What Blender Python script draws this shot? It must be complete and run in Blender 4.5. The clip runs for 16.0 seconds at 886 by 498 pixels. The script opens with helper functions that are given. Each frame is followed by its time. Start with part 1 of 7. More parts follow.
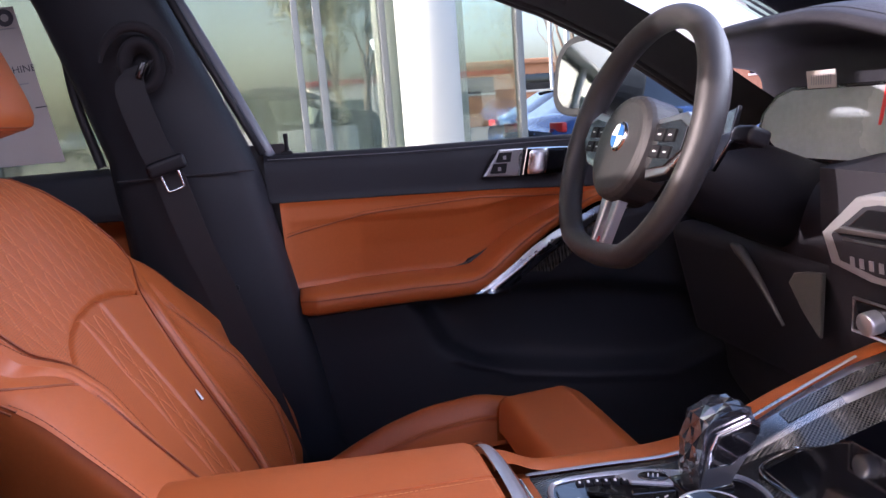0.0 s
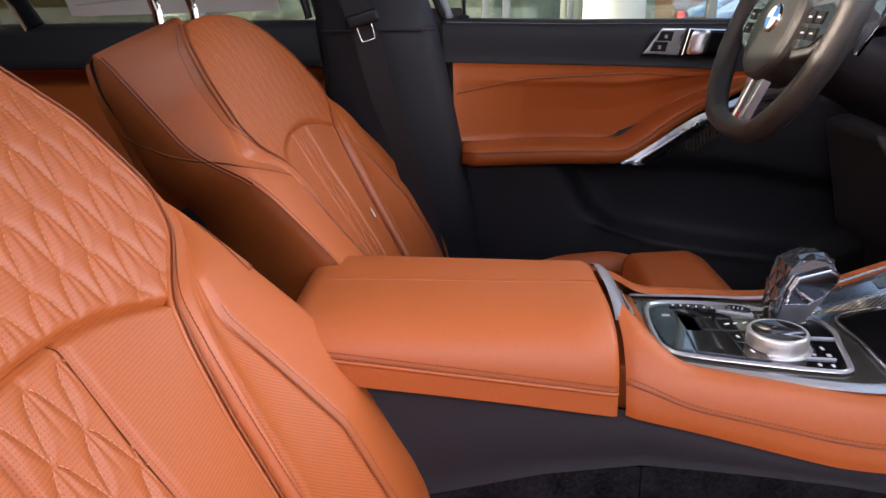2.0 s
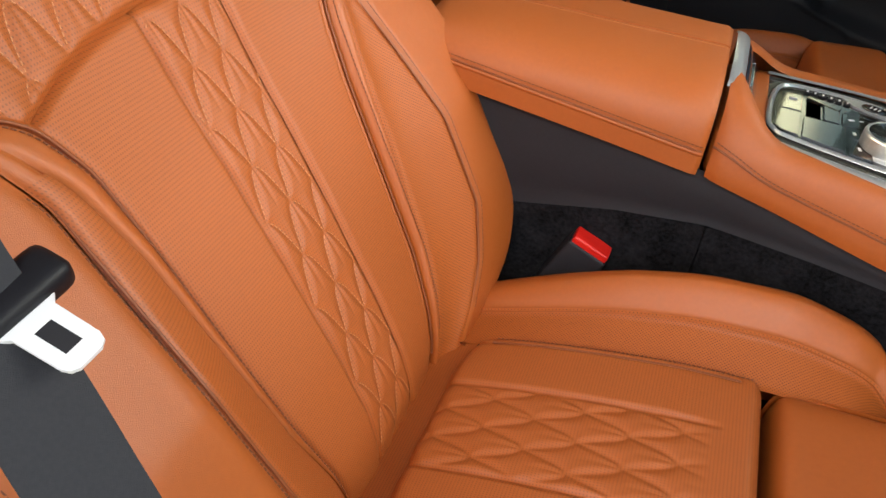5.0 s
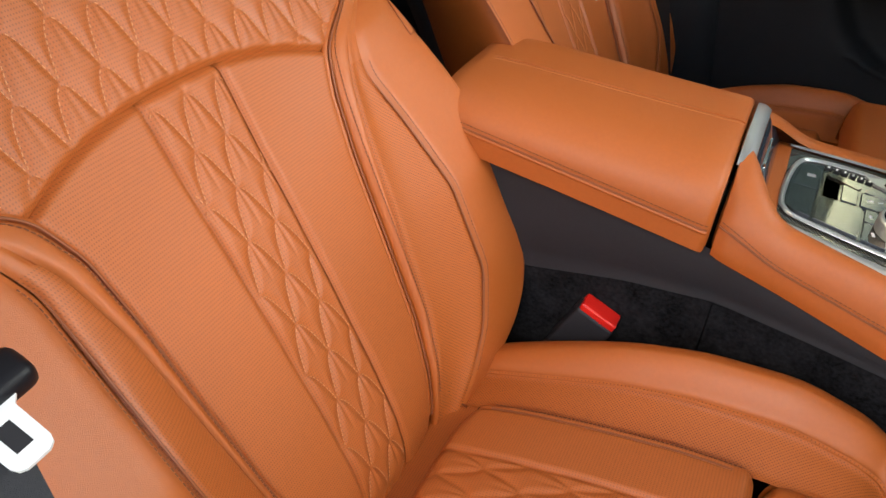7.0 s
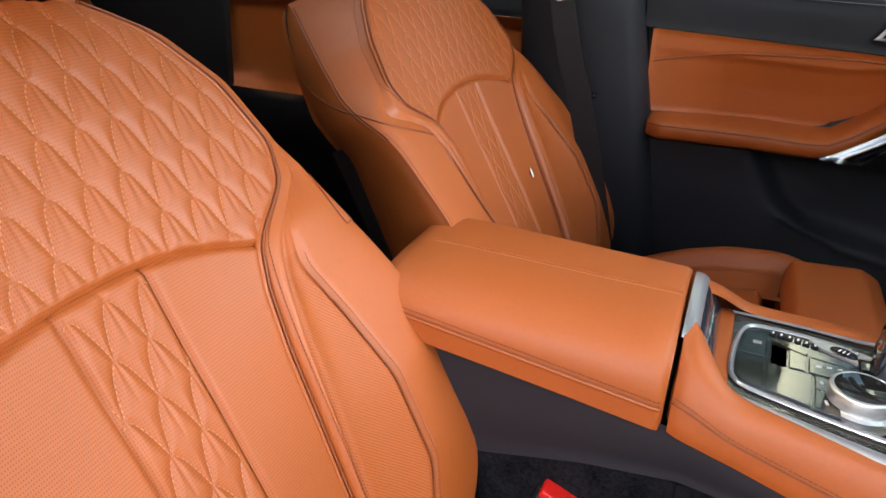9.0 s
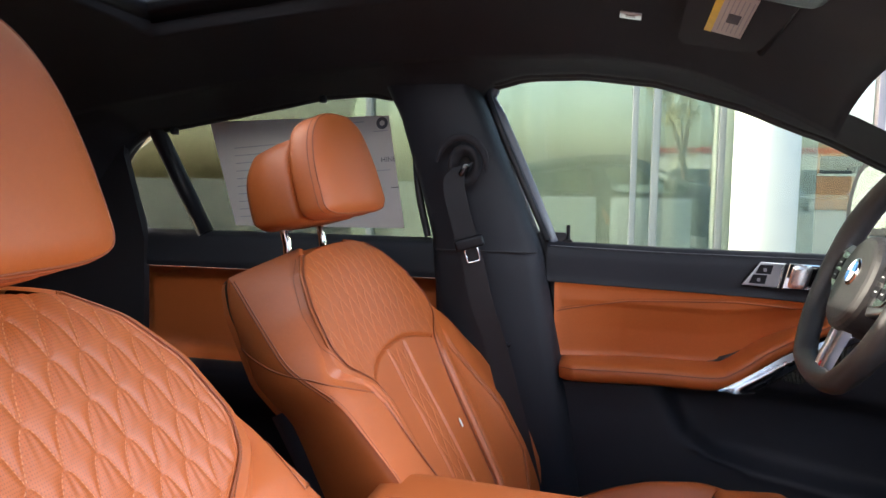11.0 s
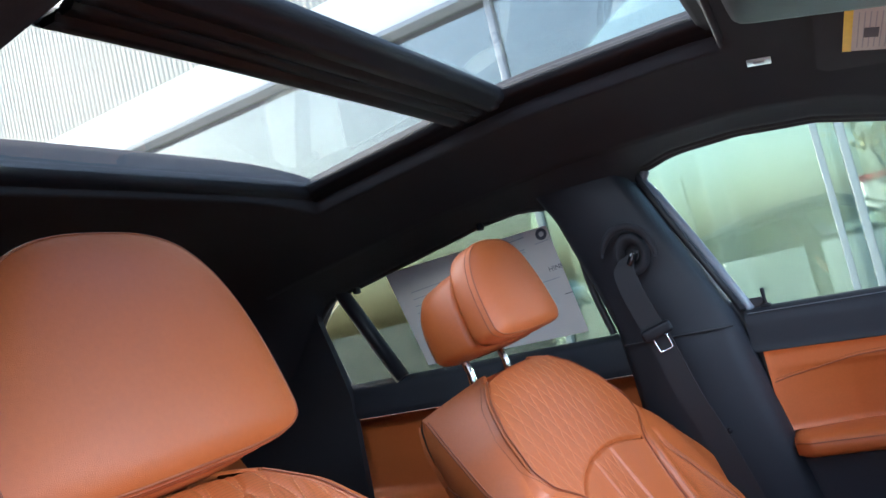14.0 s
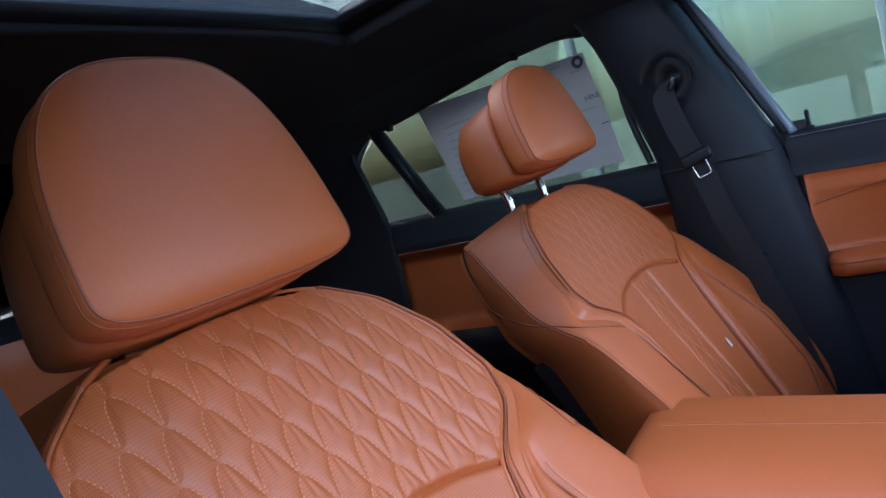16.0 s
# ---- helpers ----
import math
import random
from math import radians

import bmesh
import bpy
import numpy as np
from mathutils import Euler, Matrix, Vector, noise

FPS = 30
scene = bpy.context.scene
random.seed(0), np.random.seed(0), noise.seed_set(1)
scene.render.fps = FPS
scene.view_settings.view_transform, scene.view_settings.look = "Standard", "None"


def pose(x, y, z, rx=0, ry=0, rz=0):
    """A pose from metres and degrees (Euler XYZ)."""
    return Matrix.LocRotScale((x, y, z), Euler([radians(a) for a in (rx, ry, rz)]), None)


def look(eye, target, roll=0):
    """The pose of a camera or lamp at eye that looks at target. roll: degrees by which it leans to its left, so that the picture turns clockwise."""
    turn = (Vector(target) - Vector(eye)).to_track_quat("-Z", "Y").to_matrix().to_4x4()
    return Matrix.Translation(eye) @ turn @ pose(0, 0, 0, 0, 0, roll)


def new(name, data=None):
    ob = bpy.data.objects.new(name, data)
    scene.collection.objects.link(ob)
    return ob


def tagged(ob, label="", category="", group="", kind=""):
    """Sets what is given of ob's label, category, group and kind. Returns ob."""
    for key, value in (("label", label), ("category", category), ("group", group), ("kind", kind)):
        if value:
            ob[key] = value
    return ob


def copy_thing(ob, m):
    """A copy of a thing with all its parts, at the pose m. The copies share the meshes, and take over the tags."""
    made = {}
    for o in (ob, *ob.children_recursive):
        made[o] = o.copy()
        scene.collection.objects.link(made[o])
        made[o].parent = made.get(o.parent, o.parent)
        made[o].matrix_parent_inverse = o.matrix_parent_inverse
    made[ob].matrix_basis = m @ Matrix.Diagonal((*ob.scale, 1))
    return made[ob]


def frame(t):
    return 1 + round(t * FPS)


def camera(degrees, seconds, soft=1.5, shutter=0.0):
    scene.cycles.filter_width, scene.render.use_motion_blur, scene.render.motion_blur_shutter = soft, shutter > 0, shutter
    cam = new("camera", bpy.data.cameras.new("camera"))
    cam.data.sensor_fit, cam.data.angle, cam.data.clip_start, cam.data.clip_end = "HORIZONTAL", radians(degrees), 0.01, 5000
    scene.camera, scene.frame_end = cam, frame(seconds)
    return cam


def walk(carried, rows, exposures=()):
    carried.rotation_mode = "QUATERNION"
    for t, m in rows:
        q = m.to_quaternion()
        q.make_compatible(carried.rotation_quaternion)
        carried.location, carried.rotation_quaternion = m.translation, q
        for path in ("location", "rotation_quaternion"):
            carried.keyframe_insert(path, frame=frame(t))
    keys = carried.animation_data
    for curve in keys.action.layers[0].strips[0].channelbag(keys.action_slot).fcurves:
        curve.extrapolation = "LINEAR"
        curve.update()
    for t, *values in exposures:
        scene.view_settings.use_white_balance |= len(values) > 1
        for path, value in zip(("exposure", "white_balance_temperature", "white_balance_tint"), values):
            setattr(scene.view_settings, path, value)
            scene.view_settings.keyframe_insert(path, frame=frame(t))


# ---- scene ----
cam = camera(61.8, 16.0)

PATH = [
    (0, (0.225, -0.577, 1.205), (0.611, 1.35, 0.832), -4.4),
    (0.5, (0.214, -0.61, 1.198), (0.464, 1.327, 0.77), -3.8),
    (1, (0.221, -0.658, 1.181), (0.34, 1.282, 0.706), -3.2),
    (1.5, (0.219, -0.708, 1.197), (0.249, 1.21, 0.631), -2.1),
    (2, (0.224, -0.755, 1.181), (0.168, 1.14, 0.542), -0.9),
    (2.5, (0.221, -0.794, 1.17), (0.084, 1.06, 0.433), 0.2),
    (3, (0.243, -0.823, 1.163), (0.022, 0.972, 0.31), 1.6),
    (3.5, (0.27, -0.828, 1.162), (-0.027, 0.893, 0.187), 3.0),
    (4, (0.292, -0.832, 1.16), (-0.081, 0.814, 0.087), 4.1),
    (4.2, (0.297, -0.831, 1.164), (-0.095, 0.778, 0.043), 4.7),
    (6.3, (0.387, -0.819, 1.228), (-0.232, 0.595, -0.044), 4.1),
    (6.5, (0.388, -0.809, 1.236), (-0.248, 0.605, -0.027), 4.0),
    (7, (0.383, -0.788, 1.242), (-0.273, 0.663, 0.031), 3.9),
    (7.5, (0.396, -0.767, 1.249), (-0.317, 0.714, 0.11), 3.0),
    (8, (0.396, -0.75, 1.253), (-0.348, 0.783, 0.205), 2.5),
    (8.5, (0.397, -0.745, 1.255), (-0.337, 0.861, 0.314), 2.3),
    (9, (0.387, -0.752, 1.253), (-0.283, 0.938, 0.419), 2.3),
    (9.5, (0.367, -0.776, 1.26), (-0.202, 0.994, 0.524), 2.6),
    (10, (0.344, -0.81, 1.26), (-0.131, 1.046, 0.687), 2.3),
    (10.2, (0.34, -0.818, 1.263), (-0.111, 1.069, 0.779), 2.1),
    (12.3, (0.37, -0.82, 1.28), (-0.301, 1.061, 1.39), -5.4),
    (12.5, (0.376, -0.819, 1.278), (-0.329, 1.047, 1.419), -6.9),
    (13, (0.38, -0.812, 1.282), (-0.4, 1.021, 1.462), -9.4),
    (13.5, (0.387, -0.808, 1.282), (-0.47, 0.989, 1.47), -11.5),
    (14, (0.388, -0.807, 1.277), (-0.538, 0.957, 1.444), -13.1),
    (14.5, (0.388, -0.812, 1.276), (-0.604, 0.921, 1.381), -14.1),
    (15, (0.381, -0.813, 1.269), (-0.66, 0.895, 1.293), -14.6),
    (15.5, (0.374, -0.814, 1.263), (-0.691, 0.877, 1.176), -14.7),
    (16, (0.37, -0.823, 1.258), (-0.701, 0.852, 1.039), -14.8),
]
walk(cam, [(t, look(eye, target, roll)) for t, eye, target, roll in PATH],
     [(0.0, 2.1, 6000, 46), (1.5, 2.12, 6500, 37), (2.5, 2.12, 7100, 28), (4.0, 2.1, 7700, 16), (6.5, 2.1, 7600, 11), (8.5, 2.3, 7100, 15), (10.0, 2.4, 6500, 19),
      (12.5, 2.75, 5900, 26), (13.0, 2.85, 5700, 20), (14.0, 2.75, 5400, 16), (15.0, 2.65, 5200, 15), (16.0, 2.0, 4900, 15)])

# ---- world and sun ----
SUN_EL, SUN_AZ = 24.0, 181.0      # degrees; azimuth of the sun from +x, counter-clockwise
world = bpy.data.worlds.new("daylight")
scene.world = world
world.use_nodes = True
wn = world.node_tree.nodes
sky = wn.new("ShaderNodeTexSky")
sky.sky_type = "NISHITA"
sky.sun_disc = False
sky.sun_elevation = radians(SUN_EL)
sky.sun_rotation = radians(90 - SUN_AZ)
sky.air_density, sky.dust_density = 1.0, 5.0
world.node_tree.links.new(sky.outputs[0], wn["Background"].inputs[0])
wn["Background"].inputs[1].default_value = 0.205
sun = new("sun", bpy.data.lights.new("sun", "SUN"))
sun.data.energy, sun.data.angle, sun.data.color = 3.0, radians(0.6), (1.0, 0.92, 0.82)
sd = Vector((math.cos(radians(SUN_EL)) * math.cos(radians(SUN_AZ)), math.cos(radians(SUN_EL)) * math.sin(radians(SUN_AZ)), math.sin(radians(SUN_EL))))
sun.matrix_world = look(tuple(sd * 40), (0, 0, 0))

# added area lamp metres outside the open passenger door, filling in for the sky
door_fill = new("door_opening_light", bpy.data.lights.new("door_opening_light", "AREA"))
door_fill.data.shape, door_fill.data.size, door_fill.data.size_y = "RECTANGLE", 3.2, 0.7
door_fill.data.energy, door_fill.data.color = 33.0, (1.0, 0.97, 0.93)
door_fill.matrix_world = look((0.60, -4.00, 3.95), (0.10, -0.35, 0.95))

# added area lamp out ahead of the windscreen, filling in for sky light
screen_fill = new("windscreen_light", bpy.data.lights.new("windscreen_light", "AREA"))
screen_fill.data.shape, screen_fill.data.size, screen_fill.data.size_y = "RECTANGLE", 1.5, 0.9
screen_fill.data.energy, screen_fill.data.color = 16.0, (0.90, 0.95, 1.0)
screen_fill.matrix_world = look((1.85, 0.0, 1.88), (-0.20, 0.0, 1.0))


# ---- materials ----
def mat(name, color, rough=0.5, metal=0.0, bump=0.0, scale=400.0, vary=0.12, spec=0.5, coat=0.0, kind="noise", sheen=0.0, big=6.0):
    """A procedural surface: base colour with variation at two scales, roughness variation and fine relief."""
    m = bpy.data.materials.new(name)
    m.use_nodes = True
    nt, L = m.node_tree, m.node_tree.links
    b = nt.nodes["Principled BSDF"]
    tc = nt.nodes.new("ShaderNodeTexCoord")
    n1 = nt.nodes.new("ShaderNodeTexNoise")
    n1.inputs["Scale"].default_value, n1.inputs["Detail"].default_value = big, 5.0
    n2 = nt.nodes.new("ShaderNodeTexNoise")
    n2.inputs["Scale"].default_value, n2.inputs["Detail"].default_value = scale * 0.25, 3.0
    add = nt.nodes.new("ShaderNodeMath")
    add.operation = "ADD"
    for n in (n1, n2):
        L.new(tc.outputs["Object"], n.inputs["Vector"])
    L.new(n1.outputs["Fac"], add.inputs[0])
    L.new(n2.outputs["Fac"], add.inputs[1])
    ramp = nt.nodes.new("ShaderNodeMapRange")
    ramp.inputs["From Min"].default_value, ramp.inputs["From Max"].default_value = 0.6, 1.4
    ramp.inputs["To Min"].default_value, ramp.inputs["To Max"].default_value = 1 - vary, 1 + vary
    L.new(add.outputs[0], ramp.inputs["Value"])
    mul = nt.nodes.new("ShaderNodeVectorMath")
    mul.operation = "SCALE"
    mul.inputs[0].default_value = color
    L.new(ramp.outputs[0], mul.inputs["Scale"])
    L.new(mul.outputs[0], b.inputs["Base Color"])
    rr = nt.nodes.new("ShaderNodeMapRange")
    rr.inputs["From Min"].default_value, rr.inputs["From Max"].default_value = 0.3, 0.7
    rr.inputs["To Min"].default_value, rr.inputs["To Max"].default_value = max(0.0, rough - 0.05), min(1.0, rough + 0.05)
    L.new(n1.outputs["Fac"], rr.inputs["Value"])
    L.new(rr.outputs[0], b.inputs["Roughness"])
    b.inputs["Metallic"].default_value = metal
    b.inputs["Specular IOR Level"].default_value = spec
    b.inputs["Coat Weight"].default_value = coat
    b.inputs["Coat Roughness"].default_value = 0.05
    b.inputs["Sheen Weight"].default_value = sheen
    if bump:
        if kind == "grain":
            t = nt.nodes.new("ShaderNodeTexVoronoi")
            t.feature = "DISTANCE_TO_EDGE"
            src = t.outputs["Distance"]
        else:
            t = nt.nodes.new("ShaderNodeTexNoise")
            t.inputs["Detail"].default_value = 4.0
            src = t.outputs["Fac"]
        t.inputs["Scale"].default_value = scale
        L.new(tc.outputs["Object"], t.inputs["Vector"])
        bp = nt.nodes.new("ShaderNodeBump")
        bp.inputs["Strength"].default_value, bp.inputs["Distance"].default_value = bump, 0.001
        L.new(src, bp.inputs["Height"])
        L.new(bp.outputs[0], b.inputs["Normal"])
    return m


def perforate(m, pitch=0.0026, size=0.24, hole=(0.10, 0.027, 0.010, 1), turn=45, close=1.0):
    """Rows of small punched holes over a material, laid by the panel's own coordinates in metres."""
    nt, L = m.node_tree, m.node_tree.links
    b = nt.nodes["Principled BSDF"]
    uv = nt.nodes.new("ShaderNodeUVMap")
    mp = nt.nodes.new("ShaderNodeMapping")
    mp.inputs["Rotation"].default_value = (0, 0, radians(turn))
    mp.inputs["Scale"].default_value = (1, close, 1)
    L.new(uv.outputs[0], mp.inputs["Vector"])
    v = nt.nodes.new("ShaderNodeTexVoronoi")
    v.voronoi_dimensions = "2D"
    v.inputs["Scale"].default_value, v.inputs["Randomness"].default_value = 1 / pitch, 0.0
    L.new(mp.outputs[0], v.inputs["Vector"])
    lt = nt.nodes.new("ShaderNodeMapRange")
    lt.inputs["From Min"].default_value, lt.inputs["From Max"].default_value = size * 0.7, size
    L.new(v.outputs["Distance"], lt.inputs["Value"])
    old = b.inputs["Base Color"].links[0].from_socket
    mix = nt.nodes.new("ShaderNodeMix")
    mix.data_type = "RGBA"
    mix.inputs[6].default_value = hole
    L.new(lt.outputs[0], mix.inputs[0])
    L.new(old, mix.inputs[7])
    L.new(mix.outputs[2], b.inputs["Base Color"])
    return m


def glass(name, tint=(0.9, 0.95, 0.93), gloss=0.05, dust=0.0, coating=(0.8, 0.8, 0.8)):
    m = bpy.data.materials.new(name)
    m.use_nodes = True
    nt, L = m.node_tree, m.node_tree.links
    nt.nodes.remove(nt.nodes["Principled BSDF"])
    out = nt.nodes["Material Output"]
    tr = nt.nodes.new("ShaderNodeBsdfTransparent")
    tr.inputs[0].default_value = (*tint, 1)
    gl = nt.nodes.new("ShaderNodeBsdfGlossy")
    gl.inputs["Color"].default_value = (*coating, 1)
    gl.inputs["Roughness"].default_value = 0.02
    fr = nt.nodes.new("ShaderNodeFresnel")
    fr.inputs["IOR"].default_value = 1.0 + gloss * 8
    mx = nt.nodes.new("ShaderNodeMixShader")
    L.new(fr.outputs[0], mx.inputs[0])
    L.new(tr.outputs[0], mx.inputs[1])
    L.new(gl.outputs[0], mx.inputs[2])
    if dust:
        df = nt.nodes.new("ShaderNodeBsdfTranslucent")
        df.inputs[0].default_value = (0.85, 0.87, 0.80, 1)
        no = nt.nodes.new("ShaderNodeTexNoise")
        no.inputs["Scale"].default_value, no.inputs["Detail"].default_value = 14.0, 6.0
        tc = nt.nodes.new("ShaderNodeTexCoord")
        L.new(tc.outputs["Object"], no.inputs["Vector"])
        mr = nt.nodes.new("ShaderNodeMapRange")
        mr.inputs["From Min"].default_value, mr.inputs["From Max"].default_value = 0.3, 0.7
        mr.inputs["To Min"].default_value, mr.inputs["To Max"].default_value = dust * 0.7, dust * 1.2
        L.new(no.outputs["Fac"], mr.inputs["Value"])
        m2 = nt.nodes.new("ShaderNodeMixShader")
        L.new(mr.outputs[0], m2.inputs[0])
        L.new(mx.outputs[0], m2.inputs[1])
        L.new(df.outputs[0], m2.inputs[2])
        mx = m2
    L.new(mx.outputs[0], out.inputs[0])
    return m


COGNAC = (0.44, 0.104, 0.018)
leather = mat("cognac leather", COGNAC, 0.46, spec=0.6, bump=0.3, scale=900, kind="grain", vary=0.07)
leather_perf = perforate(mat("perforated cognac leather", COGNAC, 0.55, spec=0.4, bump=0.25, scale=900, kind="grain", vary=0.07))
leather_fine = perforate(mat("finely perforated cognac leather", COGNAC, 0.52, spec=0.6, bump=0.25, scale=900, kind="grain", vary=0.07), 0.0021, 0.27, (0.25, 0.060, 0.011, 1), 0, 0.72)
# darker than the leather, so it also paints the shade in sewn-in seams
piping = mat("dark cognac piping and seam shade", (0.25, 0.063, 0.017), 0.5, bump=0.2, scale=900)
thread = mat("light orange thread", (0.62, 0.26, 0.11), 0.7, bump=0.3, scale=1500)
thread_dark = mat("rust thread", (0.16, 0.045, 0.016), 0.7)
black_soft = mat("black soft-touch plastic", (0.015, 0.0165, 0.021), 0.55, spec=0.3, bump=0.35, scale=1400, kind="grain", vary=0.1)
black_plain = mat("black plastic", (0.009, 0.009, 0.011), 0.45, spec=0.22, bump=0.1, scale=900)
# grey raised above the black plastics to carry windscreen light on the dashboard
dash_soft = mat("brightened dark grey dashboard skin", (0.022, 0.022, 0.027), 0.55, spec=0.3, bump=0.3, scale=1200, kind="grain")
pale_leaf = mat("grey-green side panel", (0.10, 0.10, 0.085), 0.5, bump=0.2, scale=900)
shell_grey = mat("anthracite seat shell", (0.016, 0.018, 0.023), 0.5, bump=0.25, scale=1200, kind="grain")
carpet_mat = mat("black carpet", (0.012, 0.012, 0.014), 0.95, bump=1.0, scale=900, vary=0.9, spec=0.05, big=30)
cloth = mat("dark headliner cloth", (0.014, 0.013, 0.016), 0.95, bump=0.5, scale=1600, vary=0.1)
webbing = mat("black belt webbing", (0.034, 0.035, 0.038), 0.8, spec=0.12, bump=0.6, scale=1800, vary=0.12)
gloss_black = mat("piano black", (0.008, 0.008, 0.009), 0.06, spec=0.6, coat=1.0, vary=0.02)
chrome = mat("chrome", (0.82, 0.83, 0.85), 0.07, metal=1.0, vary=0.02)
satin = mat("satin silver", (0.62, 0.63, 0.65), 0.28, metal=1.0, bump=0.05, scale=700, vary=0.04)
white_trim = mat("pale satin trim", (0.58, 0.60, 0.61), 0.30, metal=0.75, vary=0.03)
knurl = mat("knurled aluminium", (0.80, 0.80, 0.78), 0.38, metal=0.85, bump=0.25, scale=900, kind="grain")
dark_satin = mat("dark satin metal", (0.20, 0.20, 0.20), 0.3, metal=0.9, vary=0.04)
rim_leather = mat("black wheel leather", (0.028, 0.027, 0.026), 0.42, bump=0.3, scale=1000, kind="grain")
red_plastic = mat("red plastic", (0.75, 0.02, 0.015), 0.3, spec=0.6, vary=0.04)
rubber = mat("black rubber seal", (0.012, 0.012, 0.014), 0.6)
paper = mat("printed paper", (0.47, 0.44, 0.41), 0.8, vary=0.06, scale=60)
ink = mat("dark ink", (0.06, 0.06, 0.07), 0.7)
grey_ink = mat("grey ink", (0.3, 0.3, 0.31), 0.7)
yellow = mat("yellow label", (0.75, 0.55, 0.06), 0.6)
white_ink = mat("white print", (0.8, 0.8, 0.8), 0.5)
blue_enamel = mat("blue enamel", (0.03, 0.16, 0.5), 0.15, coat=1.0)
tan_lens = mat("warm lamp lens", (0.30, 0.17, 0.08), 0.25, coat=0.5)
body_paint = mat("pale grey car paint", (0.55, 0.58, 0.62), 0.25, coat=1.0, vary=0.03)
clear = glass("greenish side window glass", (0.74, 0.82, 0.77), gloss=0.015)
# for unseen rear panes, darkened far beyond the left one to keep light out
light_stop_glass = glass("tinted rear glass", (0.05, 0.055, 0.05), gloss=0.015)
rear_tint = glass("lightly tinted rear glass", (0.62, 0.68, 0.61), gloss=0.015)
# darkened copy of the car paint; the frame's shade is in its colour
frame_paint_shaded = mat("car paint darkened for shade", (0.16, 0.18, 0.21), 0.35, coat=0.5, vary=0.04)
roof_glass = glass("tinted roof glass", (0.68, 0.735, 0.68), dust=0.008)
roof_glass_dusty = glass("dusty roof glass", (0.66, 0.70, 0.61), dust=0.02)
crystal = bpy.data.materials.new("cut crystal")
crystal.use_nodes = True
cb = crystal.node_tree.nodes["Principled BSDF"]
cb.inputs["Base Color"].default_value = (0.035, 0.04, 0.045, 1)
cb.inputs["Specular IOR Level"].default_value, cb.inputs["Coat Weight"].default_value, cb.inputs["Coat Roughness"].default_value = 0.9, 1.0, 0.01
cb.inputs["Roughness"].default_value, cb.inputs["IOR"].default_value = 0.02, 1.7
tile_gloss = mat("smoked glossy panel", (0.016, 0.018, 0.016), 0.04, spec=0.8, coat=1.0, vary=0.02)
latch_blue = mat("dark blue-grey gloss", (0.030, 0.040, 0.055), 0.12, spec=0.6, coat=0.8, vary=0.03)
carbon = mat("woven carbon fibre", (0.05, 0.05, 0.052), 0.2, coat=1.0)
cnt = carbon.node_tree
ck = cnt.nodes.new("ShaderNodeTexChecker")
ck.inputs["Scale"].default_value = 430
ck.inputs["Color1"].default_value, ck.inputs["Color2"].default_value = (0.085, 0.083, 0.07, 1), (0.012, 0.012, 0.011, 1)
ctc = cnt.nodes.new("ShaderNodeTexCoord")
cmp = cnt.nodes.new("ShaderNodeMapping")
cmp.inputs["Rotation"].default_value = (0, 0, radians(12))
cmp.inputs["Location"].default_value, cmp.inputs["Scale"].default_value = (0, 0, 0.0007), (1, 1, 0)
cnt.links.new(ctc.outputs["Object"], cmp.inputs["Vector"])
cnt.links.new(cmp.outputs[0], ck.inputs["Vector"])
cnt.links.new(ck.outputs[0], cnt.nodes["Principled BSDF"].inputs["Base Color"])


# ---- mesh helpers ----
def thing(name, at, label, category, group="", kind=""):
    ob = new(name)
    ob.location = at
    ob.empty_display_size = 0.05
    return tagged(ob, label, category, group, kind)


def part(name, me, material, parent=None, label=""):
    """Links a mesh or bmesh, given in world coordinates, as one object under a thing or part."""
    if isinstance(me, bmesh.types.BMesh):
        bm, me = me, bpy.data.meshes.new(name)
        bm.to_mesh(me)
        bm.free()
    me.materials.clear()
    me.materials.append(material)
    ob = new(name, me)
    if parent:
        base, p = Vector((0, 0, 0)), parent
        while p:
            base += p.location
            p = p.parent
        me.transform(Matrix.Translation(-base))
        ob.parent = parent
    if label:
        tagged(ob, label)
    if name in ("stitching", "quilting_thread", "edge_print"):
        tagged(ob, kind="stuff")
    return ob


def curve(xs, ys, k=0.08):
    """A smooth function through a short table."""
    xs, ys = np.array(xs, float), np.array(ys, float)
    if xs[0] > xs[-1]:
        xs, ys = xs[::-1], ys[::-1]
    g = np.linspace(xs[0], xs[-1], 401)
    v = np.interp(g, xs, ys)
    n = max(3, int(401 * k) | 1)
    w = np.hanning(n + 2)[1:-1]
    v = np.convolve(np.pad(v, n // 2, mode="reflect", reflect_type="odd"), w / w.sum(), mode="valid")
    return lambda x: np.interp(x, g, v)


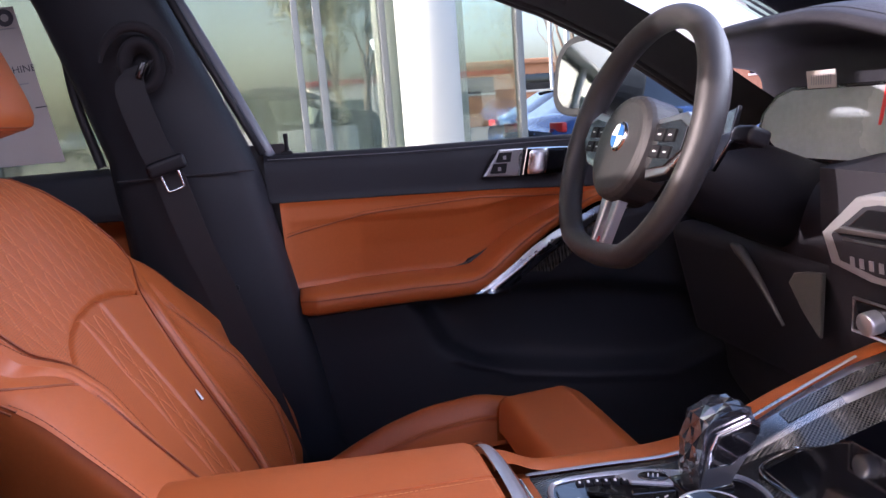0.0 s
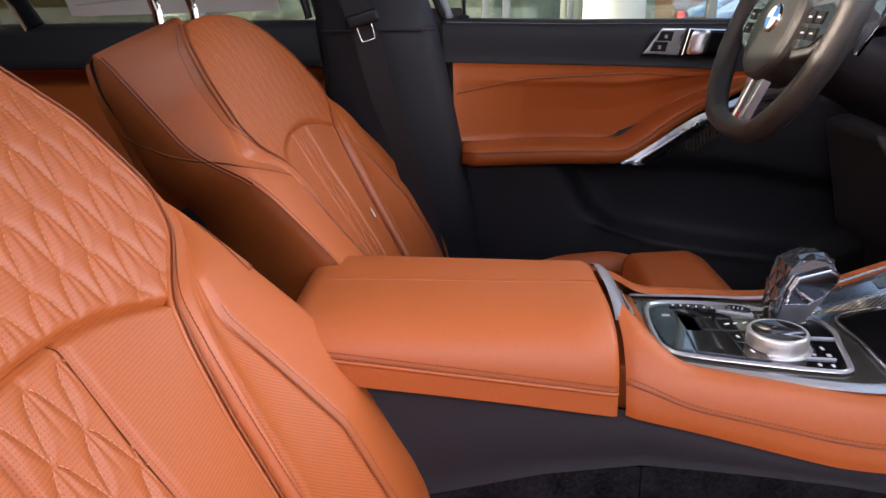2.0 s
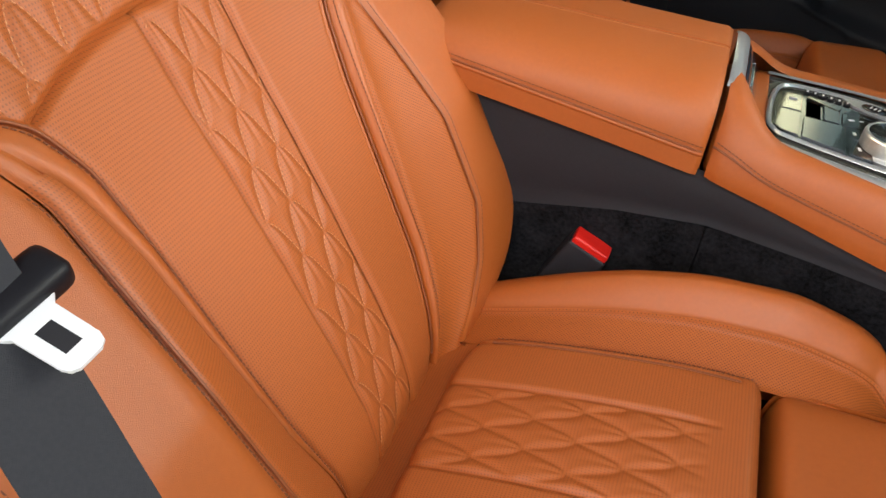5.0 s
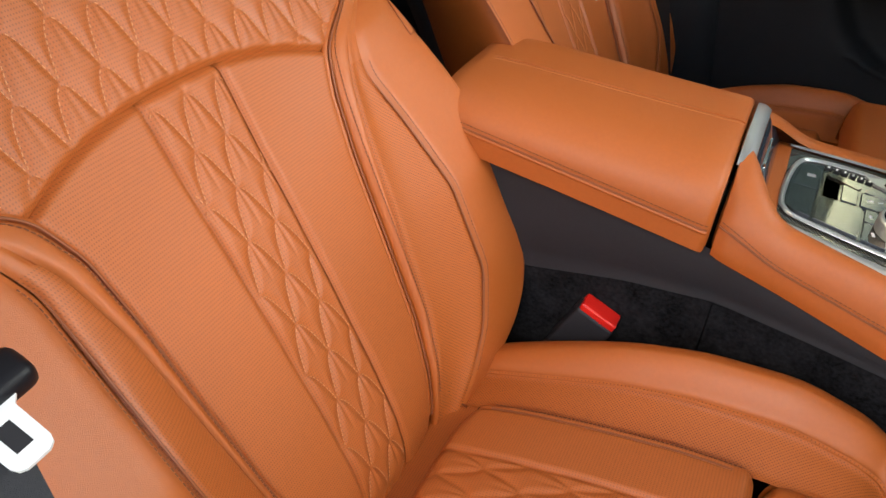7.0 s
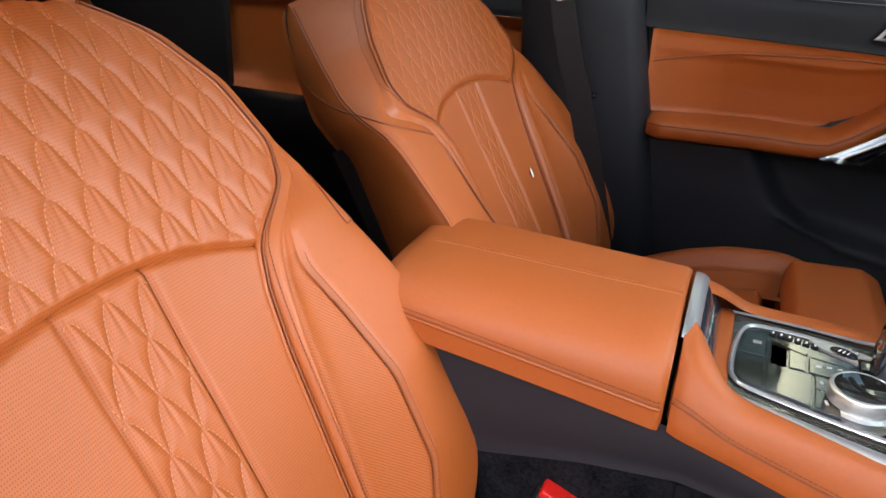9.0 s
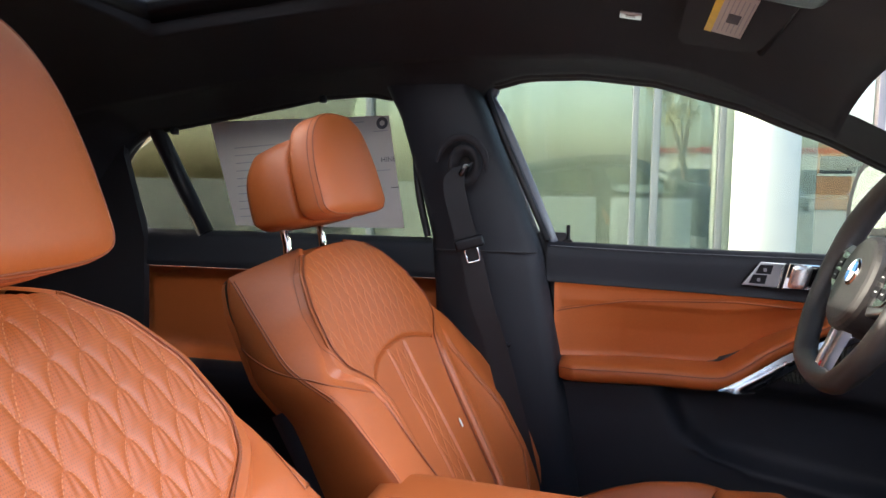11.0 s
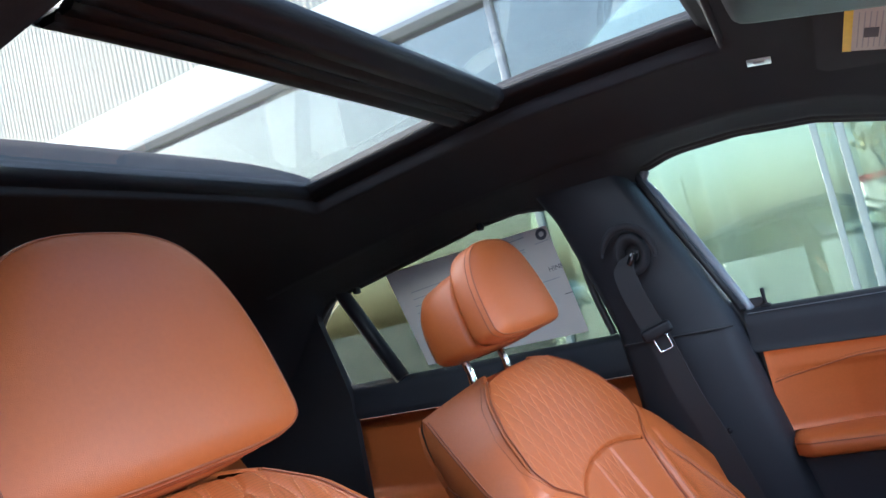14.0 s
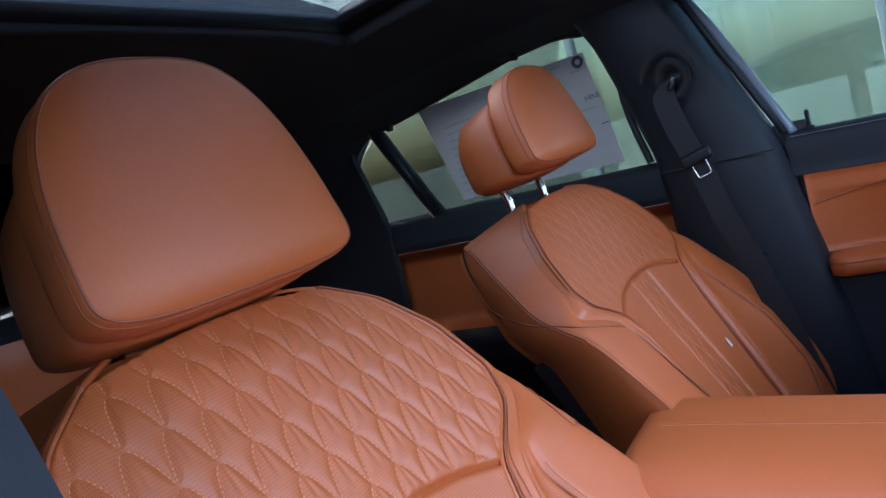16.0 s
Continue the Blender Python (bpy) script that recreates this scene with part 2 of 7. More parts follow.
def from_grid(P, uv=None, flip=False, loop_u=False, smooth=True, caps=False):
    """A mesh from an (n, m, 3) array of points."""
    n, m = P.shape[:2]
    me = bpy.data.meshes.new("grid")
    idx = np.arange(n * m).reshape(n, m)
    nx = np.roll(idx, -1, 0) if loop_u else None
    a = idx if loop_u else idx[:-1]
    b = nx if loop_u else idx[1:]
    q = np.stack([a[:, :-1], b[:, :-1], b[:, 1:], a[:, 1:]], -1).reshape(-1, 4)
    if flip:
        q = q[:, ::-1]
    faces = q.tolist()
    if caps:
        faces += [idx[:, 0].tolist(), idx[::-1, -1].tolist()]
    me.from_pydata(P.reshape(-1, 3).tolist(), [], faces)
    me.polygons.foreach_set("use_smooth", [smooth] * len(me.polygons))
    if uv is not None:
        lay = me.uv_layers.new(name="UVMap")
        li = np.empty(len(me.loops), np.int32)
        me.loops.foreach_get("vertex_index", li)
        lay.data.foreach_set("uv", uv.reshape(-1, 2)[li].ravel())
    me.update()
    return me


def edge_dist(P):
    du = np.r_[np.zeros((1, P.shape[1])), np.cumsum(np.linalg.norm(np.diff(P, axis=0), axis=-1), 0)]
    dv = np.c_[np.zeros(P.shape[0]), np.cumsum(np.linalg.norm(np.diff(P, axis=1), axis=-1), 1)]
    return du, du[-1:] - du, dv, dv[:, -1:] - dv


def patch(P, tuck=(0, 0, 0, 0), w=0.006, extra=0.0, flip=False, uv=None):
    """A sewn panel: the grid P, whose four edges (u0, u1, v0, v1) dip by the given depths into their seams; extra: raised relief."""
    N = np.cross(np.gradient(P, axis=0), np.gradient(P, axis=1))
    N /= np.linalg.norm(N, axis=-1, keepdims=True) + 1e-12
    if flip:
        N = -N
    d = np.zeros(P.shape[:2]) + extra
    for depth, e in zip(tuck, edge_dist(P)):
        d = d - depth * np.exp(-((e / w) ** 1.5))
    return from_grid(P + N * d[..., None], uv, flip)


def bez(a, b, c, t):
    t = t[..., None]
    return (1 - t) ** 2 * a + 2 * t * (1 - t) * b + t ** 2 * c


def tube(pts, r, n=8, closed=False):
    P = np.array(pts, float)
    T = np.gradient(P, axis=0)
    if closed:
        T = np.roll(P, -1, 0) - np.roll(P, 1, 0)
    T /= np.linalg.norm(T, axis=1, keepdims=True) + 1e-12
    up = np.array((0.13, 0.21, 0.97))
    A = np.cross(T, up)
    A /= np.linalg.norm(A, axis=1, keepdims=True) + 1e-12
    B = np.cross(T, A)
    th = np.linspace(0, 2 * math.pi, n, endpoint=False)
    R = np.broadcast_to(np.asarray(r, float), (len(P),))
    G = P[:, None] + (np.cos(th)[None, :, None] * A[:, None] + np.sin(th)[None, :, None] * B[:, None]) * R[:, None, None]
    G = G.transpose(1, 0, 2)
    if closed:
        G = np.concatenate([G, G[:, :1]], 1)
    return from_grid(G, loop_u=True, caps=not closed)


def smoothpath(pts, n=40, closed=False):
    """Catmull-Rom through points."""
    p = [np.array(q, float) for q in pts]
    if closed:
        p = [p[-1]] + p + [p[0], p[1]]
    else:
        p = [2 * p[0] - p[1]] + p + [2 * p[-1] - p[-2]]
    seg = len(p) - 3
    out = []
    for i in range(seg):
        for t in np.linspace(0, 1, max(2, n // seg), endpoint=False):
            a, b, c, d = p[i:i + 4]
            out.append(0.5 * (2 * b + (c - a) * t + (2 * a - 5 * b + 4 * c - d) * t ** 2 + (3 * b - a - 3 * c + d) * t ** 3))
    if not closed:
        out.append(p[-2])
    return np.array(out)


def rbox(size, m=Matrix(), r=0.004, seg=2, taper=1.0):
    """A box with rounded edges, at the pose m."""
    bm = bmesh.new()
    bmesh.ops.create_cube(bm, size=1)
    for v in bm.verts:
        k = taper if v.co.z > 0 else 1.0
        v.co = Vector((v.co.x * size[0] * k, v.co.y * size[1] * k, v.co.z * size[2]))
    if r:
        bmesh.ops.bevel(bm, geom=bm.edges[:], offset=min(r, min(size) * 0.45), segments=seg, profile=0.6, affect="EDGES")
        for f in bm.faces:
            f.smooth = True
    bm.transform(m)
    return bm


def slab(outline, o, ax, ay, az, thick, r=0.002, seg=2):
    """A plate with the given outline in the plane of ax and ay, thick along az, its edges rounded."""
    o, ax, ay, az = (Vector(q) for q in (o, ax, ay, az))
    bm = bmesh.new()
    vs = [bm.verts.new(o + ax * a + ay * b) for a, b in outline]
    f = bm.faces.new(vs)
    ex = bmesh.ops.extrude_face_region(bm, geom=[f])
    top = [g for g in ex["geom"] if isinstance(g, bmesh.types.BMVert)]
    bmesh.ops.translate(bm, verts=top, vec=az * thick)
    bmesh.ops.recalc_face_normals(bm, faces=bm.faces[:])
    if r:
        rim = [e for e in bm.edges if all(v in top for v in e.verts)]
        bmesh.ops.bevel(bm, geom=rim, offset=r, segments=seg, profile=0.6, affect="EDGES")
    return bm


def lathe(profile, m=Matrix(), n=32):
    th = np.linspace(0, 2 * math.pi, n, endpoint=False)
    pr = np.array(profile, float)
    P = np.stack([np.cos(th)[:, None] * pr[None, :, 0], np.sin(th)[:, None] * pr[None, :, 0], np.broadcast_to(pr[None, :, 1], (n, len(pr)))], -1)
    me = from_grid(P, loop_u=True)
    me.transform(m)
    return me


def stitches(points, normals, step=0.0044, length=0.0034, r=0.0004, lift=0.0002):
    """A row of sewing stitches along a line on a surface."""
    P, N = np.array(points, float), np.array(normals, float)
    seg = np.linalg.norm(np.diff(P, axis=0), axis=1)
    s = np.r_[0, np.cumsum(seg)]
    V, F = [], []
    for c in np.arange(step, s[-1], step):
        a, b = [np.array([np.interp(c + o, s, P[:, k]) for k in range(3)]) for o in (-length / 2, length / 2)]
        n = np.array([np.interp(c, s, N[:, k]) for k in range(3)])
        t = b - a
        t /= np.linalg.norm(t) + 1e-9
        w = np.cross(t, n)
        i = len(V)
        m = (a + b) / 2 + n * (lift + r)
        V += [a + w * r, a - w * r, b - w * r, b + w * r, m + w * r - t * length * 0.3, m - w * r - t * length * 0.3, m - w * r + t * length * 0.3, m + w * r + t * length * 0.3]
        F += [(i + 4, i + 5, i + 6, i + 7), (i, i + 1, i + 5, i + 4), (i + 2, i + 3, i + 7, i + 6), (i + 1, i + 2, i + 6, i + 5), (i + 3, i, i + 4, i + 7)]
    return V, F


def stitch_mesh(rows):
    V, F = [], []
    for v, f in rows:
        o = len(V)
        V += [tuple(q) for q in v]
        F += [tuple(i + o for i in q) for q in f]
    me = bpy.data.meshes.new("stitching")
    me.from_pydata(V, [], F)
    me.update()
    return me


# ---- seats ----
YC, DY = -0.402, 0.757            # passenger seat's middle; the driver's seat stands DY further across
REC = radians(28)
SO = np.array((-0.02, YC, 0.98))
SA, SN, SY = np.array((-math.sin(REC), 0, math.cos(REC))), np.array((math.cos(REC), 0, math.sin(REC))), np.array((0, 1.0, 0))
ST = [0.245, 0.235, 0.19, 0.13, 0.06, 0.02, -0.02, -0.06, -0.12, -0.2, -0.3, -0.36, -0.40, -0.43]
KEY = {
    "v1": [0.09, 0.117, 0.180, 0.221, 0.240, 0.224, 0.162, 0.145, 0.136, 0.129, 0.119, 0.106, 0.098, 0.094],
    "f1": [-0.03, -0.018, -0.006, 0.004, 0.012, 0.015, 0.015, 0.015, 0.012, 0.01, 0.008, 0.004, -0.005, -0.02],
    "v2": [0.110, 0.139, 0.202, 0.244, 0.263, 0.251, 0.189, 0.168, 0.153, 0.143, 0.130, 0.114, 0.105, 0.100],
    "f2": [-0.042, -0.028, -0.016, -0.006, 0.002, 0.013, 0.022, 0.024, 0.024, 0.022, 0.02, 0.014, 0.002, -0.012],
    "v3": [0.12, 0.152, 0.216, 0.258, 0.278, 0.268, 0.203, 0.191, 0.206, 0.214, 0.209, 0.182, 0.148, 0.122],
    "f3": [-0.060, -0.047, -0.035, -0.025, -0.016, 0.003, 0.021, 0.024, 0.033, 0.050, 0.050, 0.038, 0.024, 0.006],
    "v4": [0.125, 0.159, 0.223, 0.265, 0.288, 0.294, 0.292, 0.301, 0.310, 0.312, 0.304, 0.276, 0.242, 0.212],
    "f4": [-0.11, -0.10, -0.085, -0.065, -0.045, -0.012, 0.012, 0.024, 0.040, 0.054, 0.058, 0.050, 0.036, 0.010],
    "v5": [0.12, 0.15, 0.19, 0.213, 0.223, 0.223, 0.22, 0.222, 0.226, 0.23, 0.23, 0.225, 0.215, 0.205],
    "f5": [-0.13, -0.13, -0.13, -0.13, -0.13, -0.12, -0.11, -0.11, -0.11, -0.11, -0.11, -0.10, -0.10, -0.10],
    "fc": [-0.028, -0.016, -0.004, 0.0, 0.0, 0.0, 0.0, 0.0, 0.003, 0.005, 0.005, 0.002, -0.006, -0.02],
}
K = {k: curve(ST, v, 0.11 if k in ("v4", "f4") else 0.05) for k, v in KEY.items()}
S_TOP, S_LOW = 0.245, -0.43
# the outboard half (driver: inboard) of the back: narrow raised inlay, wide shoulder with a sharp rear corner
KEY_B = dict(KEY)
LOWB = np.clip((-0.03 - np.array(ST)) / 0.06, 0, 1) * np.clip((np.array(ST) + 0.44) / 0.08, 0, 1)
KEY_B["v3"] = (np.array(KEY["v3"]) - 0.35 * (np.array(KEY["v3"]) - np.array(KEY["v2"])) * LOWB).tolist()
KEY_B["f3"] = (np.array(KEY["f3"]) + 0.004 * LOWB).tolist()
KEY_B["f4"] = (np.array(KEY["f4"]) + 0.006 * LOWB).tolist()
KEY_B["v4"] = list(KEY["v4"])
KEY_B["v4"][:5] = [0.174, 0.185, 0.218, 0.250, 0.274]
KEY_B["v5"] = [0.168, 0.182, 0.205] + KEY["v5"][3:]
KEY_B["f4"][:4] = [-0.122, -0.112, -0.090, -0.066]
for q_, w_ in (("2", 0.12), ("3", 0.22)):
    for c_ in "vf":
        KEY_B[c_ + q_] = [a + (b - a) * w_ if t_ > 0.03 else old for a, b, old, t_ in zip(KEY[c_ + "1"], KEY_B[c_ + "4"], KEY_B[c_ + q_], ST)]
K_B = {k: curve(ST, v, 0.11 if k in ("v4", "f4") else 0.05) for k, v in KEY_B.items()}


def sp(v, f, s):
    """A point of the backrest: v across, f forward, s along the back."""
    v, f, s = np.broadcast_arrays(np.asarray(v, float), f, s)
    return SO + v[..., None] * SY + f[..., None] * SN + s[..., None] * SA


def bolster_ctl(k3, k4, s, sg):
    """The middle control line of the bolster's curve; flatter on the outboard shoulder."""
    up = np.clip(s / 0.08, 0, 1) * (1.0 if sg < 0 else 0.0)
    k = np.stack(np.broadcast_arrays(0.85 - 0.30 * up, 0.42 * up, 0 * up), -1)
    add = np.stack(np.broadcast_arrays(0 * up, 0.010 * (1 - 0.7 * up), 0 * up), -1)
    return k3 + (k4 - k3) * k + add


def arch(v):
    return 0.012 - 0.036 * np.clip(np.abs(v) / 0.165, 0, 1.2) ** 2.2


QP, QQ = 0.0355, 0.0415             # quilting: spacing across, and from row to staggered row


def leg(a):
    """The fall of a quilting seam from its rounded top (a = 0) to the tops in the next row (a = 1)."""
    c = 1.1
    return (np.sqrt(a * a + c * c) - c) / (math.sqrt(1 + c * c) - c)


def quilt(v, s):
    """Pillow relief between rows of staggered, round-topped seams."""
    v, s = np.broadcast_arrays(np.asarray(v, float), np.asarray(s, float))
    d = np.full(v.shape, 1.0)
    j0 = np.floor(s / QQ)
    for k in (0, 1, 2):
        j = j0 + k
        x = (v - np.mod(j, 2) * QP / 2) / QP
        x = np.abs(x - np.round(x)) * 2
        slope = QQ / (QP / 2) * x / np.sqrt(x * x + 1.21) / 0.3866
        d = np.minimum(d, np.abs(s - (j - leg(x)) * QQ) / np.sqrt(1 + slope ** 2))
    return 0.0030 * (1 - np.exp(-((d / 0.0042) ** 1.3))) - 0.0022


def centre_f(a, s):
    return K["fc"](s) + (K["f1"](s) - K["fc"](s)) * np.abs(a) ** 3


def seat_back(seat):
    back = part("backrest", rbox((0.06, 0.30, 0.50), Matrix.Translation(SO - 0.075 * SN - 0.10 * SA) @ Matrix.Rotation(-REC, 4, "Y"), 0.02), black_plain, seat)
    # upper quilted panel
    n, m = 260, 190
    a = np.linspace(-1, 1, n)[:, None]
    b = np.linspace(0, 1, m)[None, :]
    s = np.broadcast_to(b * S_TOP, (n, m))
    for _ in range(6):
        v = a * K["v1"](s)
        s = arch(v) + b * (S_TOP - 0.006 - arch(v) - 0.012 * a ** 2)
    v = a * K["v1"](s)
    fade = np.clip((S_TOP - s) / 0.03, 0, 1) * np.clip((s - arch(v)) / 0.012, 0, 1) * np.clip((1 - np.abs(a)) / 0.06, 0, 1)
    P = sp(v, centre_f(a, s) + 0.006 * (1 - a ** 4), s)
    part("quilted_panel", patch(P, (0.004, 0.004, 0.006, 0.006), 0.0034, quilt(v, s) * fade, uv=np.stack([v, s], -1)), leather_fine, back, "quilted finely perforated leather")
    # lower panel in three lanes
    FL = 0.043
    for name, lo, hi, mt in (("lumbar_panel", None, -FL, leather_fine), ("quilted_stripe", -FL, FL, leather_fine), ("lumbar_panel", FL, None, leather_fine)):
        n, m = (90, 260)
        c = np.linspace(0, 1, n)[:, None]
        b = np.linspace(0, 1, m)[None, :]
        s = S_LOW + b * (0 - S_LOW) + 0 * c
        for _ in range(6):
            shrink = 1 - 0.12 * np.clip(-s / 0.4, 0, 1)
            l = -K["v1"](s) if lo is None else lo * shrink
            h = K["v1"](s) if hi is None else hi * shrink
            v = l + c * (h - l)
            s = S_LOW + b * (arch(v) - S_LOW)
        av = np.abs(v) / K["v1"](s)
        relief = 0.006 * (1 - av ** 4)
        if name == "quilted_stripe":
            fd = np.clip((arch(v) - s) / 0.012, 0, 1) * np.clip(c / 0.08, 0, 1) * np.clip((1 - c) / 0.08, 0, 1)
            relief = relief + quilt(v, s) * fd - 0.001
        part(name, patch(sp(v, centre_f(av, s), s), (0.004, 0.004, 0.004, 0.006), 0.0032, relief, uv=np.stack([v, s], -1)), mt, back)
    for sg in (1, -1):
        fl = sg < 0
        KS = K if sg > 0 else K_B
        n, m = 24, 220
        t = np.linspace(0, 1, n)[:, None]
        s = np.linspace(S_LOW, S_TOP, m)[None, :]
        one = np.ones((n, m))

        def kp(k):
            return np.stack([KS["v" + k](s) * one, KS["f" + k](s) * one, s * one], -1)

        def to(w):
            return sp(sg * w[..., 0], w[..., 1], w[..., 2])
        T = t * one
        k1, k2, k3, k4, k5 = (kp(q) for q in "12345")
        low = np.clip((-0.005 - s) / 0.05, 0, 1)[0]
        # rolled strip beside the middle panel
        w = k1 + (k2 - k1) * T[..., None]
        w[..., 1] += (0.005 if sg > 0 else 0.003) * np.sin(math.pi * T) * low
        part("welt", patch(to(w), (0.004, 0.004 * low, 0, 0), 0.003, flip=fl), leather, back)
        # perforated inlay and plain bolster
        w = k2 + (k3 - k2) * T[..., None]
        w[..., 1] -= (0.006 if sg > 0 else -0.002) * np.sin(math.pi * T) * np.clip(-s / 0.1, 0, 1)
        cut = int(np.searchsorted(s[0], -0.045))
        part("bolster_inlay", patch(to(w)[:, :cut + 1], ((0.004 if sg > 0 else 0.0015) * low[:cut + 1], 0.004 * low[:cut + 1], 0, 0), 0.003, flip=fl, uv=np.stack([np.r_[np.zeros((1, m)), np.cumsum(np.linalg.norm(np.diff(w, axis=0), axis=-1), 0)], w[..., 2]], -1)[:, :cut + 1]), leather_perf if sg > 0 else leather_fine, back, "perforated leather")
        part("shoulder_strip", patch(to(w)[:, cut:], (0.004 * low[cut:], 0.004 * low[cut:], 0, 0), 0.003, flip=fl), leather, back)
        w = bez(k3, bolster_ctl(k3, k4, s * one, sg), k4, T)
        part("bolster", patch(to(w), (0.005 * low, 0, 0, 0), 0.003, flip=fl), leather, back)
        ctl = k4 + (k5 - k4) * np.array((0.0, 0.45, 0))
        w = bez(k4, ctl, k5, T)
        part("side_panel", patch(to(w), (0.003 * low, 0.004, 0, 0), 0.005, flip=fl), leather, back)
        # piping and stitch rows
        ss = np.linspace(S_LOW + 0.02, S_TOP - 0.02, 120)
        part("seam_fill", tube(sp(sg * KS["v1"](ss), KS["f1"](ss) - 0.0042, ss), 0.0036, 8), leather, back)
        part("piping", tube(sp(sg * (KS["v1"](ss) + 0.001), KS["f1"](ss) + 0.001, ss), 0.0012, 6), piping, back)
        sb = np.linspace(-0.40, -0.05, 90)
        part("piping", tube(sp(sg * KS["v3"](sb), KS["f3"](sb) - 0.001, sb), 0.0012 * np.clip(np.minimum(np.arange(90), 89 - np.arange(90)) / 12, 0.05, 1), 6), piping, back)
        rows = []
        nn = np.tile(SN, (90, 1))
        for off in (0.006,):
            rows.append(stitches(sp(sg * (KS["v3"](sb) + off), KS["f3"](sb) + 0.002, sb), nn))
        ss2 = np.linspace(S_LOW + 0.04, S_TOP - 0.02, 90)
        t7 = 0.007 / (KS["v2"](ss2) - KS["v1"](ss2))
        f7 = KS["f1"](ss2) + (KS["f2"](ss2) - KS["f1"](ss2)) * t7 + 0.005 * np.sin(math.pi * t7) * np.clip((-0.005 - ss2) / 0.05, 0, 1)
        rows.append(stitches(sp(sg * (KS["v1"](ss2) + 0.007), f7 + 0.0002, ss2), nn))
        se = np.linspace(-0.36, 0.0, 90)
        k3s, k4s = (np.stack([KS["v" + q](se), KS["f" + q](se), se], -1) for q in "34")
        cr = bez(k3s, k3s + (k4s - k3s) * np.array((0.85, 0.0, 0.0)) + np.array((0, 0.010, 0)), k4s, np.full(90, 0.90))
        rows.append(stitches(sp(sg * cr[:, 0], cr[:, 1], se), np.tile(SY * sg * 0.75 + SN * 0.65, (90, 1)), lift=0.0))
        part("stitching", stitch_mesh(rows), thread_dark, back)
        # seam across the side, from the rear edge to the waist
        path = []
        for u in np.linspace(0, 1, 40):
            sv = np.array(0.125 - 0.155 * u + 0.012 * math.sin(math.pi * u))
            q3, q4, q5 = (np.array((KS["v" + q](sv), KS["f" + q](sv), sv)) for q in "345")
            if u < 0.62:
                w = bez(q4, q4 + (q5 - q4) * np.array((0.0, 0.45, 0)), q5, np.array(1 - u / 0.62))
            else:
                w = bez(q3, bolster_ctl(q3, q4, sv, sg), q4, np.array(1 - (u - 0.62) / 0.38 * 0.95))
            path.append(sp(sg * w[0], w[1], w[2]))
        if sg < 0:
            part("side_seam", tube(np.array(path), 0.0016, 6), piping, back)
            # double seam along the shoulder's edge
            sd_ = np.linspace(-0.01, S_TOP - 0.012, 80)
            q3, q4, q5 = (np.stack([KS["v" + q](sd_), KS["f" + q](sd_), sd_], -1) for q in "345")
            e1 = bez(q3, bolster_ctl(q3, q4, sd_, sg), q4, np.full(80, 0.965))
            e2 = bez(q4, q4 + (q5 - q4) * np.array((0.0, 0.45, 0)), q5, np.full(80, 0.03))
            for e in (e1, e2):
                part("edge_seam", tube(sp(sg * (e[:, 0] + 0.0004), e[:, 1], e[:, 2]), 0.0011, 6), piping, back)
    s = np.linspace(S_LOW, S_TOP - 0.004, 80)[None, :]
    secs = [(-1, "5"), (-1, "4"), (-1, "3"), (-1, "2"), (-1, "1"), (0, "c"), (1, "1"), (1, "2"), (1, "3"), (1, "4"), (1, "5")]
    P = np.stack([sp((sg * ((K if sg > 0 else K_B)["v" + q](s) - 0.012) if sg else 0 * s)[0], (K["f" + q](s) - (0.036 if q in "23" else 0.014))[0], s[0]) for sg, q in secs], 0)
    part("foam_core", from_grid(P), leather, back)
    # quilting thread
    rows = []
    a1 = np.linspace(0.0, 0.94, 20)
    for j in range(-10, 8):
        for i in range(-9, 10):
            for sg in (-1, 1):
                vv, ss = (i + 0.5 * (j % 2)) * QP + sg * a1 * QP / 2, (j - leg(a1)) * QQ
                hi = (ss > arch(vv) + 0.004) & (ss < S_TOP - 0.018) & (np.abs(vv) < K["v1"](ss) - 0.009)
                lo = (ss < arch(vv) - 0.008) & (ss > -0.41) & (np.abs(vv) < 0.041 * (1 - 0.12 * np.clip(-ss / 0.4, 0, 1)))
                for ok in (hi, lo):
                    if ok.sum() > 4:
                        ve, se_ = vv[ok], ss[ok]
                        av = ve / K["v1"](se_)
                        rows.append(stitches(sp(ve, centre_f(av, se_) + 0.006 * (1 - av ** 4) + quilt(ve, se_) + 0.0001, se_), np.tile(SN, (len(ve), 1)), step=0.0046, length=0.0030, r=0.00034))
    part("quilting_thread", stitch_mesh(rows), thread, back)
    # top cap and shell behind
    n, m = 60, 12
    a = np.linspace(-1, 1, n)[:, None]
    t = np.linspace(0, 1, m)[None, :]
    vt = a * np.where(a < 0, 0.172, 0.144)
    f0 = K["f1"](S_TOP) - np.where(a < 0, 0.085 * np.abs(a) ** 2, 0.02 * np.abs(a) ** 3)
    P = sp(vt * np.ones((n, m)), f0 + (-0.135 - f0) * t, S_TOP - 0.008 + 0.006 * np.sin(math.pi * t) + 0 * a)
    part("top_cap", patch(P, flip=True), leather, back)
    s = np.linspace(S_LOW, S_TOP, 60)[None, :]
    a = np.linspace(-1, 1, 40)[:, None]
    P = sp(a * (np.where(a > 0, K["v5"](s), K_B["v5"](s)) + 0.004), K["f5"](s) + 0.012 - 0.05 * (1 - a ** 6), s * np.ones((40, 1)))
    part("back_shell", patch(P, flip=True), shell_grey, back, "anthracite plastic shell")
